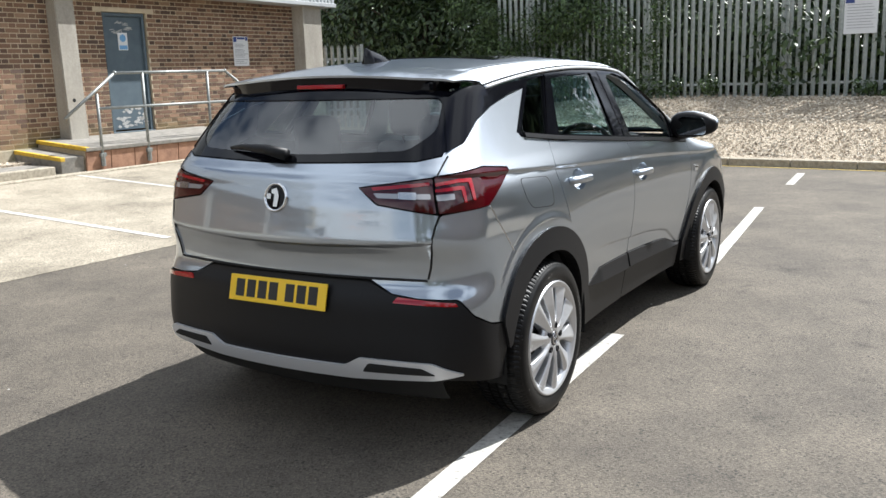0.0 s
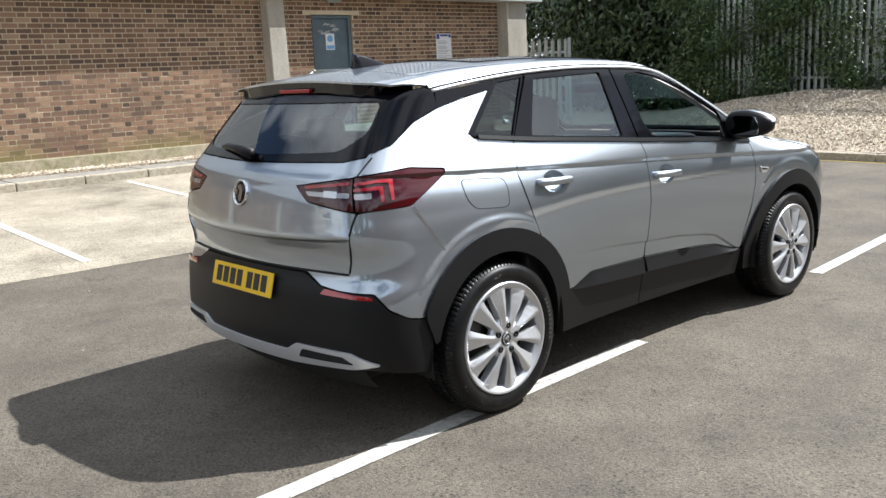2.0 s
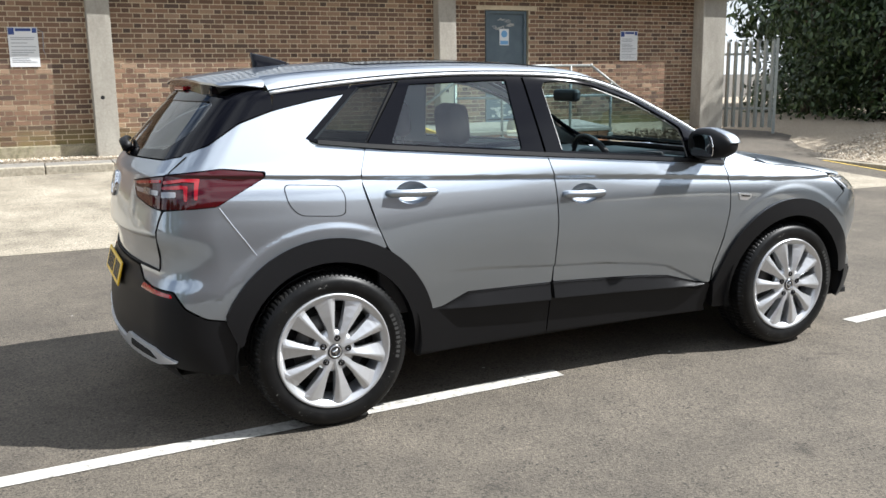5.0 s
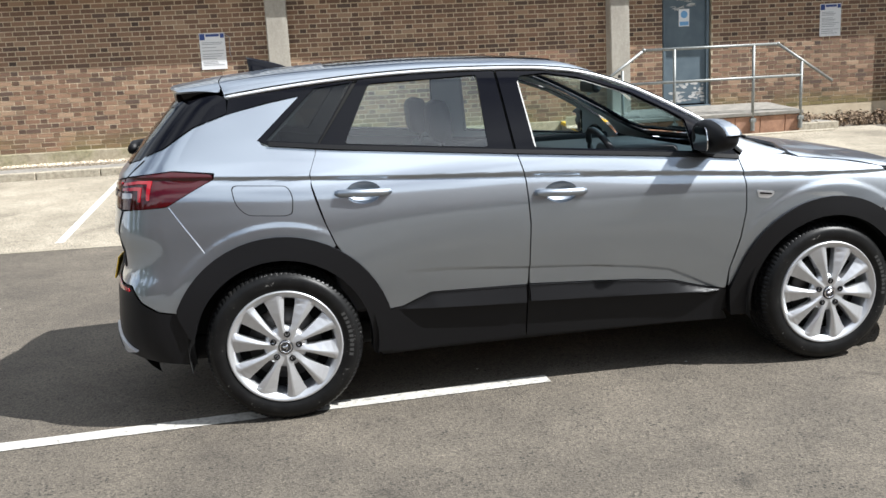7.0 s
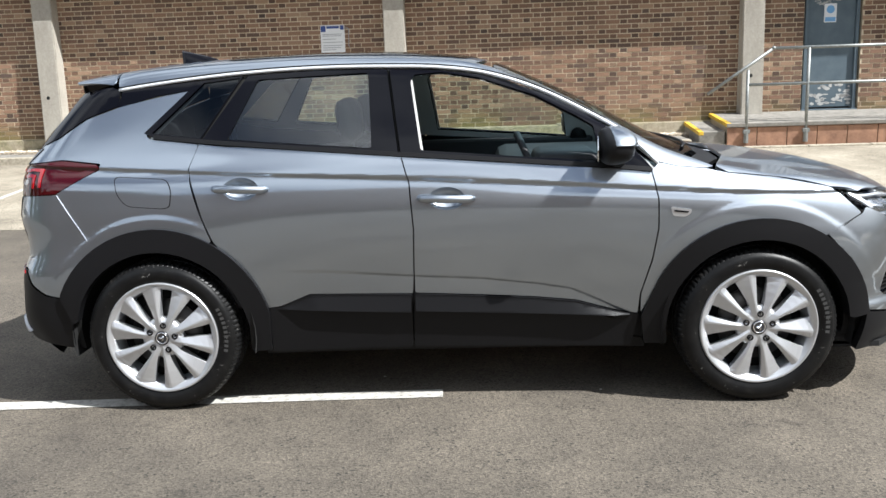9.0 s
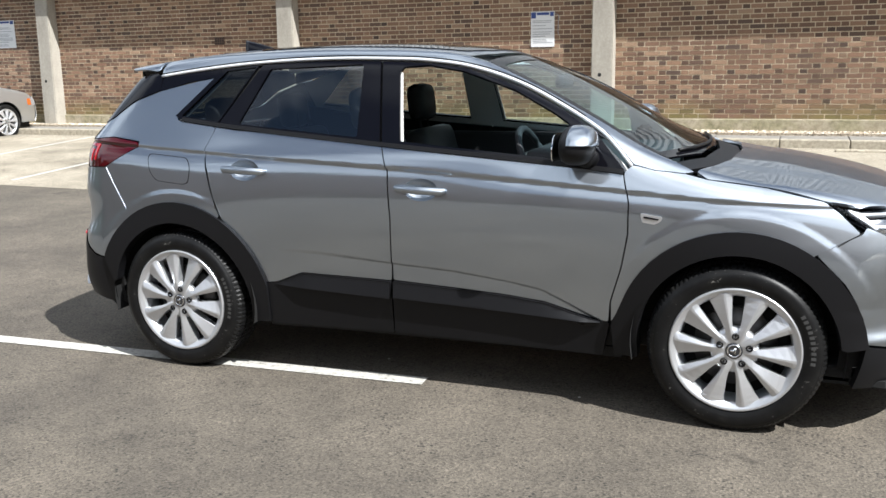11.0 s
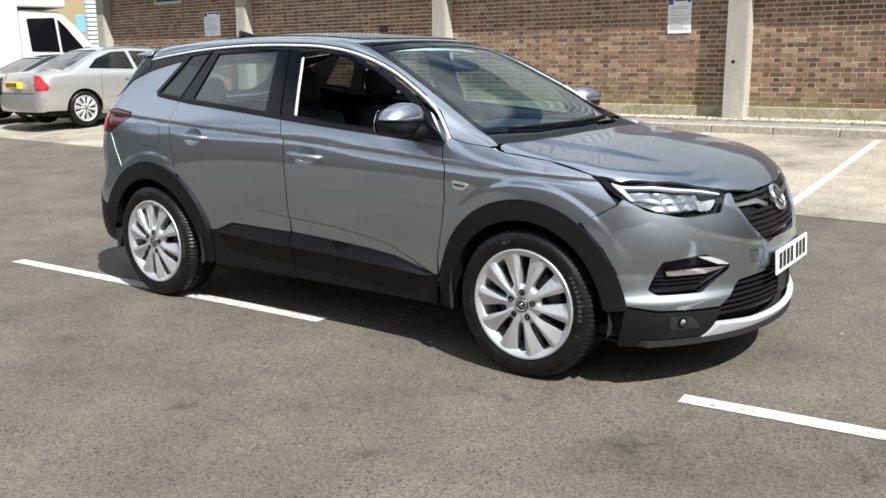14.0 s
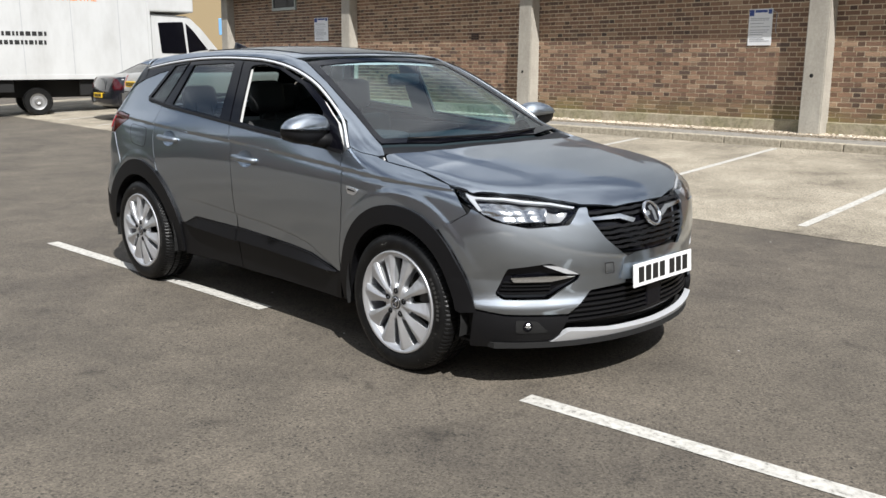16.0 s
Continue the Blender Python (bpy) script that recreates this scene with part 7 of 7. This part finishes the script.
    part("floor_pan", boxes(((-2.0, -0.72, 0.2), (2.0, 0.72, 0.40)), ((-1.5, -0.7, 0.4), (1.2, 0.7, 0.8)), bevel=0.02), DARK, c)
    for x, y in ((0.0, -0.36), (0.0, 0.36), (-0.95, -0.3), (-0.95, 0.3)):
        part("seat", boxes(((x - 0.12, y - 0.25, 0.5), (x + 0.05, y + 0.25, 1.02)), ((x - 0.13, y - 0.12, 1.0), (x - 0.03, y + 0.12, 1.22)), bevel=0.04), TRIM, c)
    return c


SILVER2 = material("pale_silver_paint", (0.50, 0.50, 0.49), 0.36, 0.75, 0.8)
saloon("silver_saloon", pose(-12.50, 7.70, 0.165, 0, 0, 86) @ Matrix.Diagonal((1.05, 1.04, 1.10, 1)), "pale silver saloon car parked facing the brick wall", SILVER2)
NAVY = material("black_paint", (0.010, 0.011, 0.016), 0.2, 0.2, 1.0)
saloon("black_saloon", pose(-14.95, 7.95, 0.165, 0, 0, 85), "black saloon car parked beside a silver saloon", NAVY, DARKRED, 0.47)

WHITEPAINT = material("white_van_paint", (0.68, 0.68, 0.67), 0.45)
put(WHITEPAINT, "Base Color", ramp(WHITEPAINT, noise_tex(WHITEPAINT, 1.3, 6, 0.7, stretch=(1, 1, 0.3)), [(0.3, (0.42, 0.42, 0.41)), (0.6, (0.52, 0.525, 0.52))]))
ORANGE = material("orange_vinyl", (0.75, 0.22, 0.03), 0.5)
van = thing("box_van", pose(-19.30, 6.05, 0.075, 0, 0, 76), "white box van with a body over its cab and orange lettering", "van")
box_body = part("box_body", boxes(((-2.9, -1.08, 0.95), (2.62, 1.08, 3.75)), ((2.59, -1.06, 2.72), (3.84, 1.06, 3.75)), bevel=0.04), WHITEPAINT, van)
part("body_rail", boxes(((-2.9, -1.095, 0.93), (2.62, -1.082, 1.05)), ((2.55, -1.10, 1.0), (2.63, -1.082, 3.7)), bevel=0.004), WHITEPAINT, box_body)
for x in (-1.8, -0.6, 0.6, 1.8):
    part("panel_seam", boxes(((x, -1.0835, 1.06), (x + 0.012, -1.081, 3.70))), GREYPRINT, box_body)
b = bmesh.new()
prism(b, [(2.63, 0.45), (5.15, 0.45), (5.25, 0.75), (5.15, 1.10), (4.68, 1.42), (4.02, 2.32), (3.72, 2.62), (2.63, 2.68)], -0.96, 0.96)
bmesh.ops.bevel(b, geom=list(b.edges), offset=0.05, segments=3, affect="EDGES")
cab = part("cab", b, WHITEPAINT, van)
for name, pts in (("cab_window", [(2.92, 1.62), (2.86, 2.44), (3.55, 2.47), (3.62, 1.60)]), ("quarter_light", [(3.68, 1.60), (3.62, 2.44), (3.80, 2.26), (4.40, 1.48), (4.30, 1.44)])):
    b = bmesh.new()
    prism(b, rounded(pts, 0.04), -0.972, -0.955)
    part(name, b, GLOSSBLACK, cab)
b = bmesh.new()
tube(b, [(4.25, -0.95, 1.45), (4.30, -1.10, 1.5)], 0.02, 6)
box(b, (4.22, -1.25, 1.35), (4.34, -1.08, 1.72), 0.02)
part("door_mirror", b, CLADDING, van)
part("chassis", boxes(((-2.5, -0.55, 0.45), (3.2, 0.55, 0.90)), ((-1.4, -1.0, 0.6), (-0.9, -0.9, 0.95)), ((0.7, -0.98, 0.5), (2.4, -0.9, 0.92)), bevel=0.02), DARK, van)
part("marker_light", boxes(((-1.9, -1.10, 0.97), (-1.78, -1.09, 1.03))), AMBER, van)
STEEL = material("steel_wheel", (0.30, 0.30, 0.30), 0.5, 0.6)
b = bmesh.new()
lathe(b, [(0.21, 0.20), (0.34, 0.20), (0.36, 0.16), (0.36, 0.04), (0.33, 0.0), (0.21, 0.005)], 36)
van_tyre = mesh_of("tyre", b)
van_tyre.materials.append(RUBBER)
b = bmesh.new()
lathe(b, [(0.0, 0.03), (0.07, 0.0), (0.10, 0.05), (0.16, 0.05), (0.19, 0.02), (0.215, 0.01)], 28)
van_rim = mesh_of("rim", b)
van_rim.materials.append(STEEL)
for x in (-0.35, 3.85):
    for s in (1, -1):
        t = part("wheel", van_tyre, None, van)
        t.matrix_local = pose(x, -s * 0.98, 0.36, 0, 0, 0 if s > 0 else 180)
        part("rim", van_rim, None, t)


def lettering(text, size, mat, parent, m, bold=0.012):
    cu = bpy.data.curves.new("lettering", "FONT")
    cu.body, cu.size, cu.extrude, cu.offset = text, size, 0.002, bold * size
    ob = new("lettering", cu)
    me = bpy.data.meshes.new_from_object(ob)
    bpy.data.objects.remove(ob)
    me.materials.append(mat)
    o = part("lettering", me, None, parent)
    o.matrix_local = m
    return o


lettering("CAR & VAN RENTAL", 0.205, ORANGE, van, pose(-0.60, -1.084, 2.95, 90, 0, 0))
for k, (w, h) in enumerate(((0.24, 0.30), (0.10, 0.36), (0.24, 0.26), (0.26, 0.26), (0.10, 0.36), (0.24, 0.26), (0.08, 0.36))):
    part("logo_shape", boxes(((-1.75 + 0.28 * k, -1.087, 3.36), (-1.75 + 0.28 * k + w, -1.082, 3.36 + h)), bevel=0.002), INK, box_body)
for x0, x1, z in ((-1.87, -0.07, 2.04), (-1.87, -0.07, 1.82)):
    x = x0
    rr = random.Random(int(z * 100))
    while x < x1:
        w = rr.uniform(0.05, 0.12)
        part("print_bar", boxes(((x, -1.086, z), (x + w, -1.082, z + 0.11))), INK, box_body)
        x += w + 0.035

# ---- distance beyond the end of the building ----
OCHRE = material("yellow_stock_brick", (0.45, 0.28, 0.11), 0.9)
br = OCHRE.node_tree.nodes.new("ShaderNodeTexBrick")
br.inputs["Color1"].default_value, br.inputs["Color2"].default_value, br.inputs["Mortar"].default_value = (0.33, 0.19, 0.055, 1), (0.27, 0.145, 0.042, 1), (0.30, 0.23, 0.13, 1)
br.inputs["Scale"].default_value = 4.0
tc = OCHRE.node_tree.nodes.new("ShaderNodeTexCoord")
OCHRE.node_tree.links.new(tc.outputs["Object"], br.inputs["Vector"])
put(OCHRE, "Base Color", br.outputs["Color"])
far = thing("far_building", pose(-46, 31, 0, 0, 0, 55), "yellow brick office building in the distance", "building")
part("wall", boxes(((-14, 0, 0), (14, 8, 9))), OCHRE, far)
for k in range(6):
    w = part("window", boxes(((-11.5 + 4 * k, -0.06, 6.2), (-9.4 + 4 * k, 0.05, 7.8)), bevel=0.02), GALV, far)
    part("pane", boxes(((-11.4 + 4 * k, -0.075, 6.3), (-9.5 + 4 * k, -0.055, 7.7))), GLOSSBLACK, w)
unit = thing("far_unit", pose(-33.9, 21.0, 0, 0, 0, 55), "grey roller-shuttered unit with a cyan sign in the distance", "building")
part("wall", boxes(((-0.15, 0.1, 0), (1.7, 4, 9))), GALV, unit)
for k in range(44):
    part("shutter_slat", boxes(((-0.1, 0.0, 0.2 * k), (1.6, 0.1, 0.2 * k + 0.15)), bevel=0.02), CLADMETAL, unit)
part("sign", boxes(((-0.58, -0.1, 2.7), (-0.16, 0.1, 3.5)), bevel=0.02), SKYPRINT, unit)
pole = thing("striped_pole", pose(-18.2, 11.6, 0.25), "black and white banded post beside the building", "post")
for k in range(14):
    b = bmesh.new()
    tube(b, [(0, 0, 0.28 * k), (0, 0, 0.28 * k + 0.28)], 0.055, 10)
    part("band", b, WHITESIGN if k % 2 else INK, pole)
